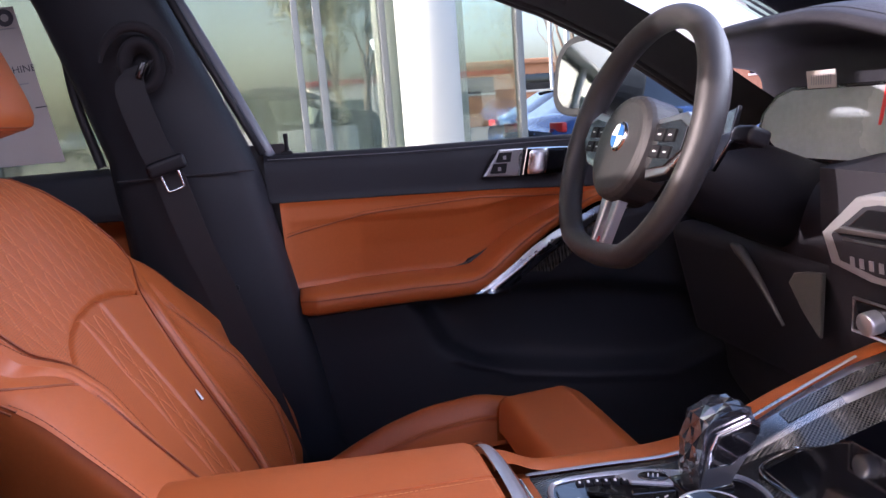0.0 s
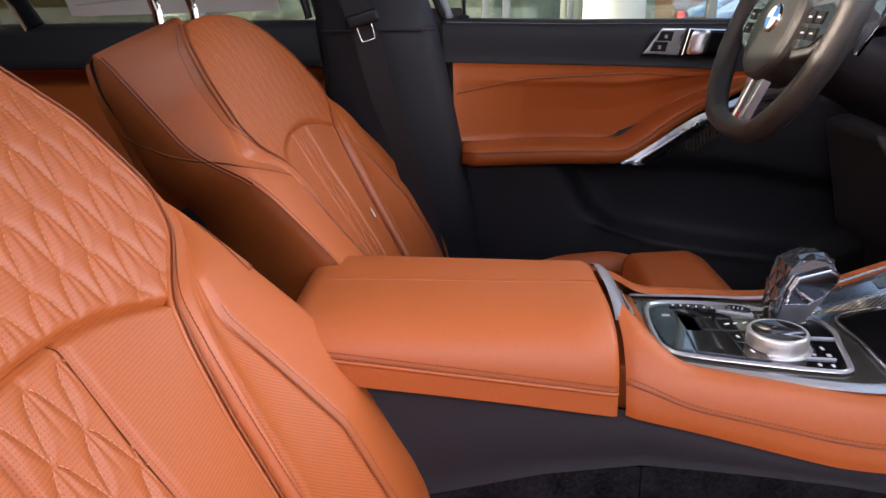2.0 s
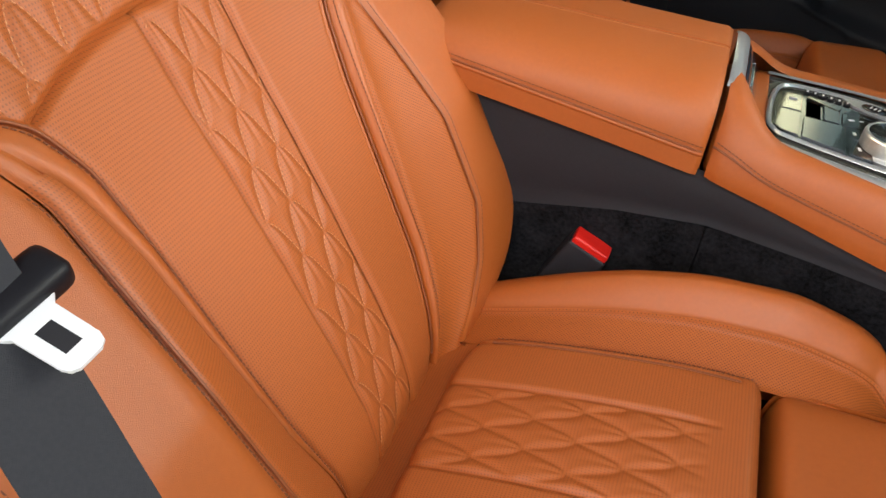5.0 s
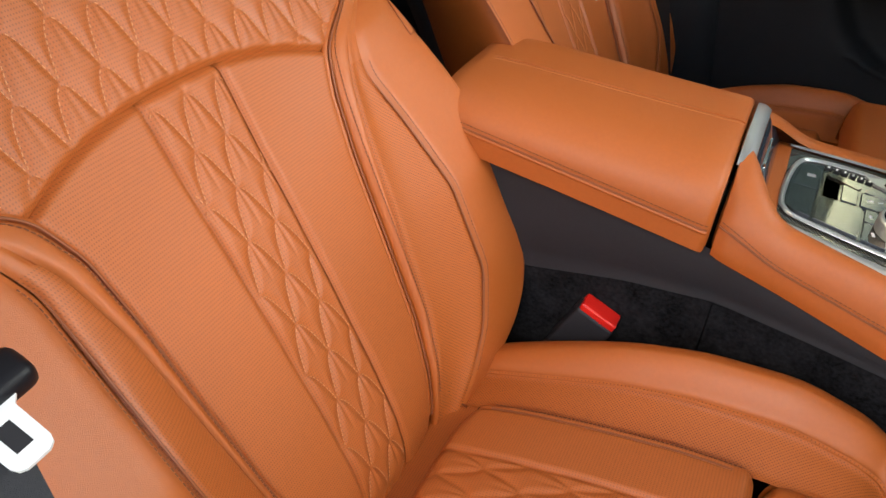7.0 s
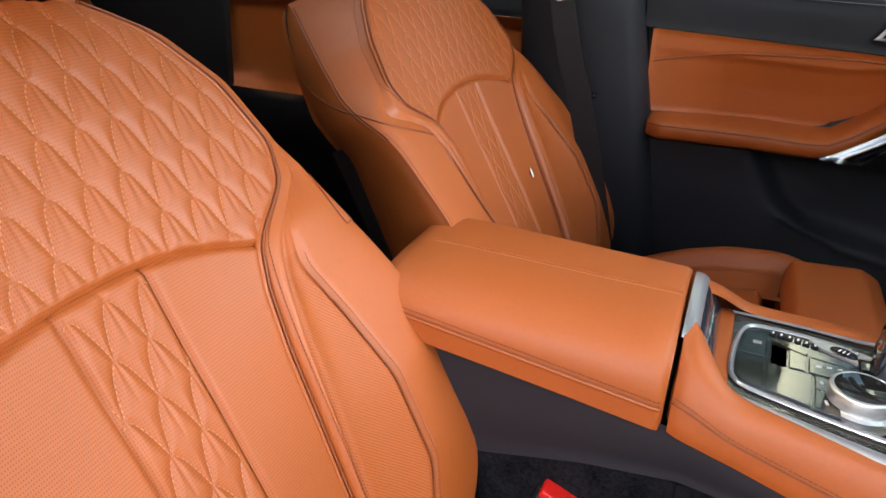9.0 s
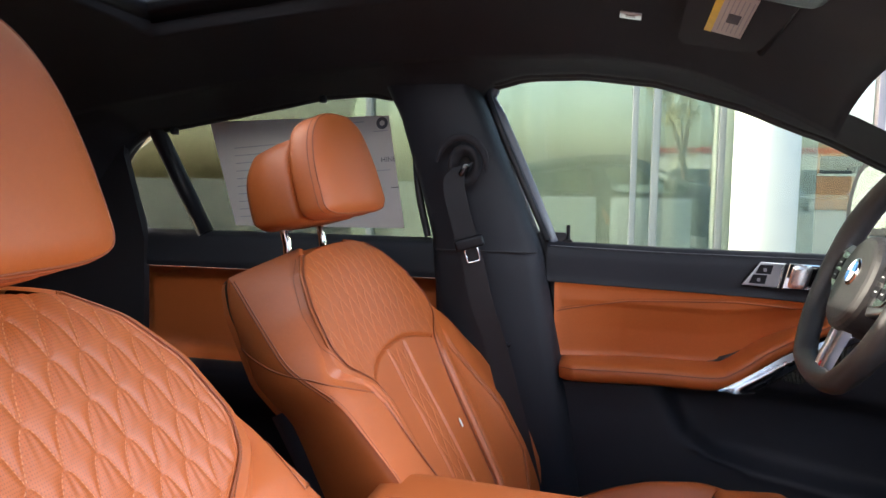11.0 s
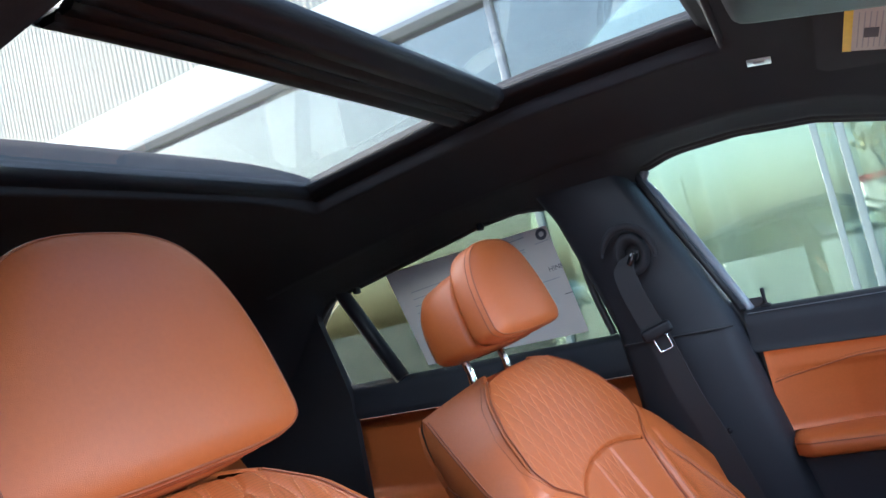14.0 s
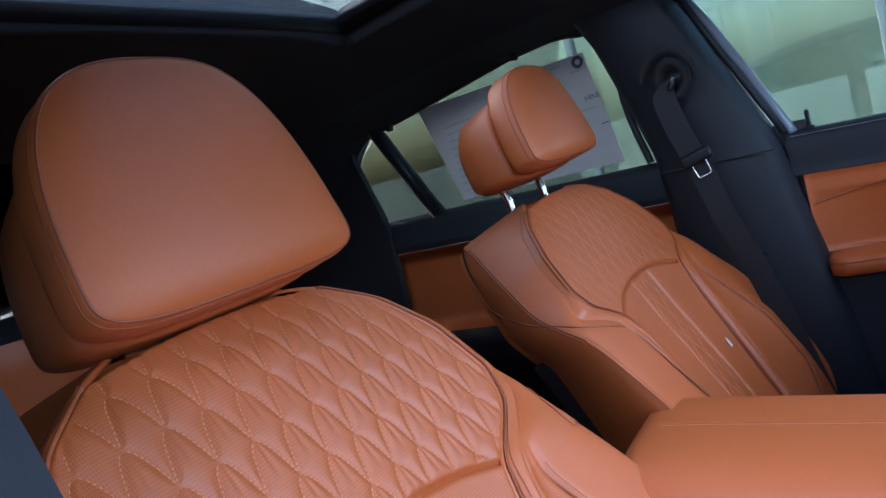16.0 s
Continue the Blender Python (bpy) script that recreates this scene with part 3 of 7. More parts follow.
    for sg in (1, -1):
        # lower side cover of the hinge
        P = np.array([[sp(sg * (0.235 - 0.02 * i), -0.125 + 0.02 * j, -0.42 + 0.42 * k / 9) for k in range(10)] for i, j in ((0, 2), (0.0, 1), (0.3, 0), (1, -0.4))])
        part("hinge_cover", patch(P.reshape(4, 10, 3), flip=sg > 0), shell_grey, back)
    # size tag sewn on the bolster's shoulder
    st, tt = np.linspace(-0.050, 0.012, 20)[None, :], np.linspace(0.66, 0.90, 8)[:, None]
    k3s, k4s = (np.stack([K["v" + q](st), K["f" + q](st), st], -1) for q in "34")
    one = np.ones((8, 20))
    w = bez(k3s * one[..., None], (k3s + (k4s - k3s) * np.array((0.85, 0.0, 0.0)) + np.array((0, 0.010, 0))) * one[..., None], k4s * one[..., None], tt * one)
    part("tag", patch(sp(w[..., 0], w[..., 1], w[..., 2]), (0.0016, 0.0016, 0.0016, 0.0016), 0.0015, 0.0014), leather, back, "small leather tag")
    TGP = sp(w[..., 0], w[..., 1] + 0.0012, w[..., 2])
    ring_t = np.concatenate([TGP[0], TGP[1:, -1], TGP[-1, -2::-1], TGP[-2:0:-1, 0]], 0)
    part("tag_seam", tube(ring_t, 0.0007, 6, closed=True), piping, back)
    return back


def head_rest(seat):
    lean = radians(17)
    hb = np.array((-0.075, YC + 0.004, 1.203))
    U, N = np.array((-math.sin(lean), 0, math.cos(lean))), np.array((math.cos(lean), 0, math.sin(lean)))
    head = part("headrest", rbox((0.05, 0.10, 0.05), Matrix.Translation(hb - 0.075 * N + 0.05 * U), 0.01), black_plain, seat)

    def shell(hw, ht, ds, name, lab=""):
        th = np.linspace(0, 2 * math.pi, 96, endpoint=False)
        c, sn = np.cos(th), np.sin(th)
        y = np.sign(c) * np.abs(c) ** np.where(sn > 0, 0.62, 0.55)
        h = np.where(sn > 0, np.abs(sn) ** 0.62, -np.abs(sn) ** 0.45)
        hh = np.where(h > 0, h * ht * 0.80, h * ht * 0.20) + ht * 0.20
        wid = hw * (1.0 - 0.13 * np.clip((hh - 0.15 * ht) / (0.85 * ht), 0, 1) ** 1.4)
        cen = np.array((0, ht * 0.42))
        G = []
        for k, d in ds:
            yy, zz = y * wid * k, cen[1] + (hh - cen[1]) * k
            bow = 0.010 * (1 - (y * k) ** 2)
            G.append(hb + yy[:, None] * SY + zz[:, None] * U + (d + bow)[:, None] * N)
        G = np.stack(G, 1)
        part(name, from_grid(G, loop_u=True), leather, head, lab)
        return G

    front = shell(0.142, 0.213, [(0.0, 0.004), (0.4, 0.004), (0.75, 0.001), (0.9, -0.003), (0.965, -0.008), (0.985, -0.0095), (1.0, -0.012), (1.0, -0.044), (0.985, -0.05), (0.9, -0.055), (0.3, -0.055)], "front_cushion")
    part("piping", tube(front[:, 5], 0.0012, 6, closed=True), piping, head)
    part("seam", tube(front[:, 6] - 0.006 * N, 0.0009, 6, closed=True), piping, head)
    shell(0.133, 0.186, [(0.3, -0.058), (0.93, -0.058), (0.985, -0.062), (1.0, -0.068), (0.985, -0.10), (0.93, -0.135), (0.8, -0.152), (0.3, -0.158)], "rear_shell")
    for sg in (1, -1):
        a = hb + sg * 0.072 * SY - 0.118 * N
        post = part("post", tube([a + 0.03 * U, a - 0.02 * U, a - 0.07 * U - 0.01 * N, a - 0.12 * U - 0.02 * N], 0.0072, 16), chrome, head, "chrome post")
        part("collar", lathe([(0.0, 0.004), (0.014, 0.004), (0.016, 0.0), (0.016, -0.01)], Matrix.Translation(a - 0.062 * U - 0.008 * N), 20), black_plain, post)
    return head


XT = [0.13, 0.15, 0.19, 0.24, 0.283, 0.34, 0.41, 0.5, 0.57, 0.61, 0.635]
CZ = {
    "r": curve(XT, [0.585, 0.597, 0.628, 0.655, 0.677, 0.702, 0.722, 0.730, 0.712, 0.680, 0.63], 0.14),
    "q": curve(XT, [0.58, 0.59, 0.612, 0.632, 0.65, 0.672, 0.69, 0.698, 0.684, 0.655, 0.61], 0.14),
    "c": curve(XT, [0.585, 0.597, 0.61, 0.627, 0.64, 0.654, 0.668, 0.676, 0.672, 0.655, 0.61], 0.14),
}


def seat_cushion(seat):
    cush = part("cushion", rbox((0.42, 0.40, 0.10), pose(0.36, YC, 0.545, 0, -6, 0), 0.03), black_plain, seat)
    n, m = 150, 170
    x = np.linspace(0.192, 0.487, m)[None, :]
    v = np.linspace(-0.133, 0.133, n)[:, None] * np.ones((1, m))
    X = x * np.ones((n, 1))
    corner = 0.03 * np.clip(np.abs(v) / 0.133 - 0.6, 0, 1) * np.clip(1 - (X - 0.192) / 0.06, 0, 1)
    z = CZ["c"](X) + 0.016 + 0.004 * np.sqrt(np.clip(1 - (v / 0.14) ** 4, 0, 1)) - 0.03 * np.clip((X - 0.466) / 0.021, 0, 1) ** 2.5
    edge = 0.0022 * np.exp(-((np.abs(v) - 0.116) / 0.0025) ** 2) * (X < 0.46)
    lane = 0.004 * np.exp(-((np.abs(v) - 0.052) / 0.003) ** 2) * np.clip((0.45 - X) / 0.03, 0, 1)
    rel = quilt(v, X) * np.clip((0.44 - X) / 0.02, 0, 1) * np.clip((0.052 - np.abs(v)) / 0.006, 0, 1) - lane - edge
    P = np.stack([X + corner, YC + v, z], -1)
    part("cushion_pad", patch(P, (0.016, 0.016, 0.014, 0.010), 0.007, rel, flip=True, uv=np.stack([v, X], -1)), leather_fine, cush, "raised finely perforated pad")
    for sg in (-1, 1):
        xs = np.linspace(0.225, 0.470, 70)
        L = np.stack([xs, YC + sg * (0.116 + 0 * xs), CZ["c"](xs) + 0.0165], -1)
        part("seam", tube(L, 0.0012, 6), piping, cush)
        part("stitching", stitch_mesh([stitches(L + np.array((0, sg * 0.005, 0.001)), np.tile((0, 0, 1.0), (70, 1)), lift=0.0004)]), thread_dark, cush)
    x = np.linspace(0.10, 0.205, 30)[None, :]
    v = np.linspace(-0.142, 0.142, 60)[:, None]
    P = np.stack([x + 0 * v, YC + v + 0 * x, CZ["c"](x) - 0.004 + 0 * v], -1)
    part("cushion_rear", patch(P, flip=True, uv=np.stack([v + 0 * x, x + 0 * v], -1)), leather_fine, cush)
    for sg in (-1, 1):
        part("seam", tube([(0.150, YC + sg * 0.142, 0.602), (0.192, YC + sg * 0.128, 0.609)], 0.0014, 6), piping, cush)
    # thigh support in front of it
    th = np.linspace(0, 1, 60)[:, None]
    v = np.linspace(-0.139, 0.139, 60)[None, :]
    px = np.interp(th, [0, 0.06, 0.12, 0.62, 0.8, 0.92, 1], [0.492, 0.493, 0.502, 0.60, 0.628, 0.632, 0.61])
    pz = np.interp(th, [0, 0.06, 0.12, 0.62, 0.8, 0.92, 1], [0.62, 0.668, 0.685, 0.690, 0.675, 0.64, 0.58])
    kk = np.hanning(9)[1:-1]
    px, pz = (np.convolve(np.pad(q[:, 0], 3, mode="edge"), kk / kk.sum(), mode="valid")[:, None] for q in (px, pz))
    drop = 0.012 * (np.abs(v) / 0.139) ** 8
    P = np.stack([px + 0 * v, YC + v + 0 * th, pz - drop], -1)
    part("thigh_support", patch(P, (0, 0, 0.006, 0.006), 0.008), leather, cush)
    for sg in (1, -1):
        P = np.stack([px[None, :, 0] + 0 * np.linspace(0, 1, 8)[:, None], YC + sg * (0.139 + 0 * px[None, :, 0] + 0.004 * np.linspace(0, 1, 8)[:, None]), (pz[None, :, 0] - 0.012) * (1 - np.linspace(0, 1, 8)[:, None]) + 0.56 * np.linspace(0, 1, 8)[:, None]], -1)
        part("thigh_support_side", patch(P, flip=sg < 0), leather, cush)
        x = np.linspace(0.14, 0.635, 150)[None, :]
        t = np.linspace(0, 1, 30)[:, None]
        o = np.ones((30, 150))
        X, T = x * o, t * o
        taper = np.clip((0.645 - X) / 0.06, 0.0, 1) ** 0.5
        ka = np.stack([X, 0.132 * o, CZ["c"](X) - 0.004], -1)
        kb = np.stack([X, 0.140 + 0.042 * taper, CZ["q"](X)], -1)
        kc = np.stack([X, 0.140 + 0.070 * taper, CZ["r"](X)], -1)
        kd = np.stack([X, 0.140 + 0.105 * taper, CZ["r"](X) - 0.05], -1)
        ke = np.stack([X, 0.140 + 0.098 * taper, 0.47 * o], -1)

        def to(w):
            w = w.copy()
            w[..., 1] = YC + sg * w[..., 1]
            return w
        fl = sg > 0
        part("cushion_inlay", patch(to(ka + (kb - ka) * T[..., None]), (0.002, 0.006, 0.004, 0), 0.0035, flip=not fl, uv=np.stack([X, T * 0.06], -1)), leather_perf, cush, "perforated leather")
        c1 = (kb + kc) / 2 + np.array((0, 0, 0.012))
        w = np.concatenate([bez(kb, c1, kc, T), bez(kc, kc * np.array((1, 0, 1)) + kd * np.array((0, 1, 0)) - np.array((0, 0, 0.004)), kd, T)[1:]], 0)
        part("cushion_bolster", patch(to(w), (0.006, 0.002, 0.004, 0), 0.0035, flip=not fl), leather, cush)
        part("cushion_side", patch(to(kd + (ke - kd) * T[..., None]), (0.003, 0, 0, 0), flip=not fl), leather, cush)
        xs = np.linspace(0.165, 0.60, 110)
        ta = np.clip((0.645 - xs) / 0.06, 0.0, 1) ** 0.5
        rows = [stitches(np.stack([xs, YC + sg * (0.140 + (0.042 + o2) * ta), CZ["q"](xs) + o2 * 0.75 + 0.001], -1), np.tile((0, 0, 1.0), (110, 1))) for o2 in (0.005,)]
        part("stitching", stitch_mesh(rows), thread_dark, cush)
        part("piping", tube(np.stack([xs, YC + sg * (0.140 + 0.042 * ta), CZ["q"](xs) - 0.001], -1), 0.0018, 6), piping, cush)
    part("seat_base", rbox((0.46, 0.42, 0.16), pose(0.36, YC, 0.42), 0.02), black_plain, seat)
    part("seat_rail", rbox((0.56, 0.05, 0.03), pose(0.33, YC - 0.17, 0.335), 0.006), satin, seat)
    part("seat_rail", rbox((0.56, 0.05, 0.03), pose(0.33, YC + 0.17, 0.335), 0.006), satin, seat)
    return cush


seat_p = thing("front_seat", (0.25, YC, 0.32), "cognac leather front passenger seat with quilted back", "car seat", "front seats")
seat_back(seat_p)
head_rest(seat_p)
seat_cushion(seat_p)
seat_d = copy_thing(seat_p, Matrix.Translation((0.25, YC + DY, 0.32)))
tagged(seat_d, "cognac leather driver's seat with raised thigh support")
# the driver's headrest is shorter and stands a little off the backrest
hs = Vector((-0.075, 0.004, 1.203)) + 0.085 * Vector((-math.sin(radians(17)), 0, math.cos(radians(17)))) - Vector((0.25, 0, 0.32))
hr = Matrix.Rotation(radians(-17), 4, "Y")
hm = Matrix.Translation(hs) @ hr @ Matrix.Diagonal((1, 1, 0.80, 1)) @ hr.inverted() @ Matrix.Translation(-hs)
for o in seat_d.children:
    if o.name.startswith("headrest"):
        for c in (o, *o.children_recursive):
            c.data = c.data.copy()
            c.data.transform(hm)
# the driver's quilted field is shorter
zb_ = Vector(SO) - Vector((0.25, YC, 0.32))
for o in seat_d.children:
    if o.name.startswith("backrest"):
        for c in (o, *o.children_recursive):
            c.data = c.data.copy()
            co = np.empty(len(c.data.vertices) * 3)
            c.data.vertices.foreach_get("co", co)
            co = co.reshape(-1, 3)
            sv = (co - np.array(zb_)) @ SA
            if c.name.split(".")[0] in ("quilted_panel", "quilted_stripe", "quilting_thread"):
                co -= 0.62 * quilt(co[:, 1], sv)[:, None] * SN       # its quilting is stretched flatter
            co[:, 1] += np.clip((co[:, 1] - 0.08) / 0.12, 0, 1) * (0.014 * np.clip((0.20 - sv) / 0.2, 0, 1) + 0.044 * np.clip((0.04 - sv) / 0.34, 0, 1)) * np.clip((sv + 0.60) / 0.2, 0, 1)
            co += (np.where(sv > 0, 0.013 - 0.13 * sv, 0.013 + 0.03 * sv) * np.clip((sv + 0.60) / 0.2, 0, 1))[:, None] * SA
            c.data.vertices.foreach_set("co", co.ravel())
            c.data.update()
for o in seat_d.children_recursive:
    if o.name.startswith("thigh_support"):
        o.matrix_basis = Matrix.Translation((0.012, 0, 0.075)) @ o.matrix_basis


# small thin pale plate on the driver's seat back
fleck = thing("paper_fleck", (0.068, 0.454, 0.838), "tiny pale fleck on the driver's seat", "fleck")
part("scrap", slab([(-0.004, -0.008), (0.003, -0.009), (0.005, 0.002), (0.002, 0.009), (-0.004, 0.006)], tuple(Vector((0.0675, 0.454, 0.838)) + Vector(SN) * 0.003), (0, 1, 0), tuple(SA), tuple(SN), 0.0008, 0.0002), white_ink, fleck)


# ---- centre console ----
console = thing("centre_console", (0.4, 0.0, 0.32), "centre console in cognac leather, carbon and piano black", "centre console")


def lid_section(w, zb, zt, n=60, e=0.55):
    th = np.linspace(0, math.pi, n)
    return -np.sign(np.cos(th)) * np.abs(np.cos(th)) ** e * w, zb + (zt - zb) * np.abs(np.sin(th)) ** e


def armrest():
    xs = np.array([0.046, 0.047, 0.052, 0.062, 0.08, 0.12, 0.2, 0.28, 0.34, 0.365, 0.371, 0.373])
    zt = np.array([0.838, 0.862, 0.880, 0.889, 0.8925, 0.893, 0.891, 0.889, 0.888, 0.8875, 0.885, 0.870])
    zb = np.interp(xs, [0.05, 0.13, 0.25, 0.374], [0.838, 0.830, 0.815, 0.797])
    ww = np.array([0.095, 0.108, 0.118, 0.124, 0.127, 0.128, 0.128, 0.128, 0.128, 0.128, 0.126, 0.112])
    G = []
    for x, a, b, w in zip(xs, zb, zt, ww):
        y, z = lid_section(w, a, b)
        G.append(np.stack([np.full_like(y, x) - (0.012 * (z - 0.86) / 0.04 if x < 0.1 else 0), y, z], -1))
    lid = part("armrest_lid", from_grid(np.stack(G, 1), caps=True), leather, console, "padded cognac leather armrest lid")
    rows = []
    for y0 in (0.004, 0.0):
        xx = np.linspace(0.060, 0.370, 60)
        rows.append(np.stack([xx, 0 * xx + y0, np.interp(xx, xs, zt) + 0.0003], -1))
    part("seam", tube(rows[0], 0.0010, 6), leather, lid)
    part("stitching", stitch_mesh([stitches(rows[1] - (0, 0.003, 0), np.tile((0, 0, 1.0), (60, 1)))]), thread, lid)
    for sg in (-1, 1):
        xx = np.linspace(0.06, 0.370, 60)
        zz = np.interp(xx, [0.05, 0.13, 0.25, 0.374], [0.866, 0.857, 0.841, 0.824])

        def side(dz, out):
            """A line along the lid's flank, dz over the seam and out from the leather."""
            row = []
            for x, z in zip(xx, zz + dz):
                y_, z_ = lid_section(*(np.interp(x, xs, q) for q in (ww, zb, zt)))
                ok = (y_ > 0.7 * y_.max()) & (z_ < z_.min() + 0.75 * (z_.max() - z_.min()))
                o = np.argsort(z_[ok])
                row.append((x, sg * (np.interp(z, z_[ok][o], y_[ok][o]) + out), z))
            return np.array(row)
        part("seam", tube(side(0, 0.0003), 0.0011, 6), piping, lid)
        part("fold", tube(side(-0.0035, -0.0012), 0.0028, 10), leather, lid)
        part("stitching", stitch_mesh([stitches(side(0.0045, 0.0002), np.tile((0, sg, 0.2), (60, 1)))]), thread_dark, lid)


armrest()
# black strips draw the line of shade below the lid's overhang
for sg in (-1, 1):
    xg = np.linspace(0.066, 0.372, 40)
    zg = np.interp(xg, [0.05, 0.13, 0.25, 0.374], [0.838, 0.830, 0.815, 0.797])
    G = np.stack([np.stack([xg, np.full(40, sg * (0.121 - 0.004 * k)), zg + (0.004, -0.0055)[k]], -1) for k in (0, 1)], 0)
    part("lid_gap", patch(G, flip=sg < 0), rubber, console, "black strip for the shade under the lid")
part("console_fill", rbox((0.052, 0.19, 0.05), pose(0.403, 0.0, 0.811), 0.006), leather, console)


def rim_side(sg):
    """The leather edge of the console beside the trim, rising to the dashboard."""
    xs = np.linspace(0.379, 0.90, 70)
    inn = np.interp(xs, [0.379, 0.41, 0.424, 0.50, 0.572, 0.66, 0.75, 0.90], [0.02, 0.072, 0.092, 0.118, 0.140, 0.146, 0.146, 0.146] if sg < 0 else [0.02, 0.068, 0.084, 0.079, 0.074, 0.090, 0.112, 0.120])
    out = np.interp(xs, [0.379, 0.45, 0.6, 0.75, 0.9], [0.128, 0.138, 0.174, 0.19, 0.195] if sg < 0 else [0.128, 0.136, 0.168, 0.185, 0.19])
    zi = np.interp(xs, [0.379, 0.40, 0.43, 0.60, 0.66, 0.706, 0.834, 0.90], [0.887, 0.873, 0.842, 0.834, 0.836, 0.848, 0.886, 0.90])
    zt = np.interp(xs, [0.379, 0.40, 0.44, 0.60, 0.66, 0.706, 0.834, 0.90], [0.888, 0.880, 0.852, 0.836, 0.838, 0.852, 0.890, 0.905])
    zb = np.interp(xs, [0.379, 0.45, 0.565, 0.65, 0.75, 0.9], [0.797, 0.784, 0.766, 0.766, 0.772, 0.80])
    t = np.linspace(0, 1, 30)[:, None]
    a = np.stack([xs, inn, zi], -1)[None]
    c = np.stack([xs, out, zb], -1)[None]
    top = np.stack([xs, inn + (out - inn) * 0.75, zt + 0.002], -1)[None]
    cor = np.stack([xs, out + 0.004, zt - 0.004], -1)[None]
    T = t * np.ones((1, 70))
    P = bez(a + 0 * T[..., None], top + (cor - top) * 0.55 + 0 * T[..., None], c + 0 * T[..., None], T)
    kk = np.hanning(9)[1:-1]
    P = np.stack([[np.convolve(np.pad(P[i, :, k], 3, mode="reflect", reflect_type="odd"), kk / kk.sum(), mode="valid") for k in range(3)] for i in range(30)], 0).transpose(0, 2, 1)
    P[..., 1] *= sg
    ob = part("console_edge", patch(P, (0.002, 0.002, 0.004, 0), 0.006, flip=sg > 0), leather, console, "cognac leather console edge")
    L = P[23] + np.array((0, sg * 0.0006, 0.0002))
    part("seam", tube(L, 0.0012, 6), piping, ob)
    part("stitching", stitch_mesh([stitches(P[22], np.tile((0, sg * 0.8, 0.6), (70, 1)), lift=0.001)]), thread_dark, ob)


rim_side(-1)
rim_side(1)
# latch strip in front of the lid, bent over the edge
for name, q0, q1, mt, y0, y1 in (("latch_trim", 0.0, 0.40, white_trim, -0.070, 0.092), ("latch_button", 0.42, 1.0, latch_blue, -0.078, 0.088)):
    u = np.linspace(q0, q1, 14)[:, None]
    y = np.linspace(-1, 1, 44)[None, :] * (y1 - y0) / 2 + (y1 + y0) / 2
    px = np.interp(u, [0, 0.25, 0.42, 0.7, 1.0], [0.376, 0.385, 0.393, 0.403, 0.412])
    pz = np.interp(u, [0, 0.25, 0.42, 0.7, 1.0], [0.889, 0.886, 0.880, 0.862, 0.842])
    e = np.abs((y - (y0 + y1) / 2) / ((y1 - y0) / 2))
    P = np.stack([px + 0 * y, y + 0 * u, pz - 0.013 * e ** 3 * (1 - u * 0.6)], -1)
    part(name, patch(P, (0.0008, 0.0008, 0.002, 0.002), 0.002, flip=False), mt, console, "pale satin latch strip" if q0 == 0 else "dark glossy latch button")
ml = np.linspace(-0.040, 0.028, 14)
part("latch_mark", tube(np.stack([0.4018 + 0 * ml, ml, 0.8655 - 0.010 * np.abs((ml + 0.002) / 0.076) ** 3], -1), 0.0012, 6), chrome, console)
# carbon tray and its bright edges
ZT = 0.835
tray_o = [(0.411, -0.050), (0.415, -0.075), (0.424, -0.090), (0.50, -0.116), (0.572, -0.138), (0.66, -0.144), (0.76, -0.14), (0.76, 0.11), (0.66, 0.088), (0.572, 0.072), (0.50, 0.077), (0.424, 0.082), (0.415, 0.065), (0.411, 0.05)]
part("carbon_tray", slab(tray_o, (0, 0, ZT - 0.01), (1, 0, 0), (0, 1, 0), (0, 0, 1), 0.01, 0.001), carbon, console, "carbon-fibre trim tray")
edge_near = [(0.424, -0.091, ZT + 0.002), (0.50, -0.117, ZT + 0.002), (0.572, -0.139, ZT + 0.002), (0.63, -0.146, ZT + 0.004), (0.70, -0.147, ZT + 0.016), (0.83, -0.147, ZT + 0.055)]
edge_far = [(0.424, 0.083, ZT + 0.002), (0.50, 0.078, ZT + 0.002), (0.572, 0.073, ZT + 0.002), (0.64, 0.085, ZT + 0.006), (0.706, 0.104, ZT + 0.018), (0.834, 0.12, ZT + 0.055)]
for sg, L in ((-1, edge_near), (1, edge_far)):
    L = smoothpath(L, 48)
    w = np.linspace(-0.5, 0.5, 5)[:, None, None]
    P = L[None] + w * np.array((0, 0.011 if sg < 0 else 0.007, -sg * 0.003)) * np.clip(np.linspace(0.7, 1.6, len(L)), 0.4, 1.2)[None, :, None] + np.array((0, 0, 0.003)) * (1 - (2 * w) ** 2)
    part("chrome_edge", patch(P, flip=True), white_trim, console, "bright trim edge")
A = smoothpath([(0.635, 0.078, ZT + 0.004), (0.70, 0.100, ZT + 0.014), (0.76, 0.112, ZT + 0.03), (0.83, 0.117, ZT + 0.05), (0.89, 0.117, ZT + 0.062)], 30)
B = smoothpath([(0.615, 0.030, ZT + 0.002), (0.70, 0.062, ZT + 0.006), (0.76, 0.072, ZT + 0.018), (0.83, 0.075, ZT + 0.034), (0.89, 0.075, ZT + 0.045)], 30)
t = np.linspace(0, 1, 8)[:, None, None]
part("silver_blade", patch(A[None] * (1 - t) + B[None] * t, (0.002, 0.002, 0.002, 0), 0.003), satin, console, "satin silver blade")
part("carbon_inlay", patch((A[None] * (0.72 - t * 0.44) + B[None] * (0.28 + t * 0.44))[:, 9:26] + np.array((0, 0, 0.0012))), carbon, console)
C = B * np.array((1, 0.55, 1)) + np.array((0, 0, -0.012))
part("carbon_blade", patch(B[None] * (1 - t) + C[None] * t), carbon, console)
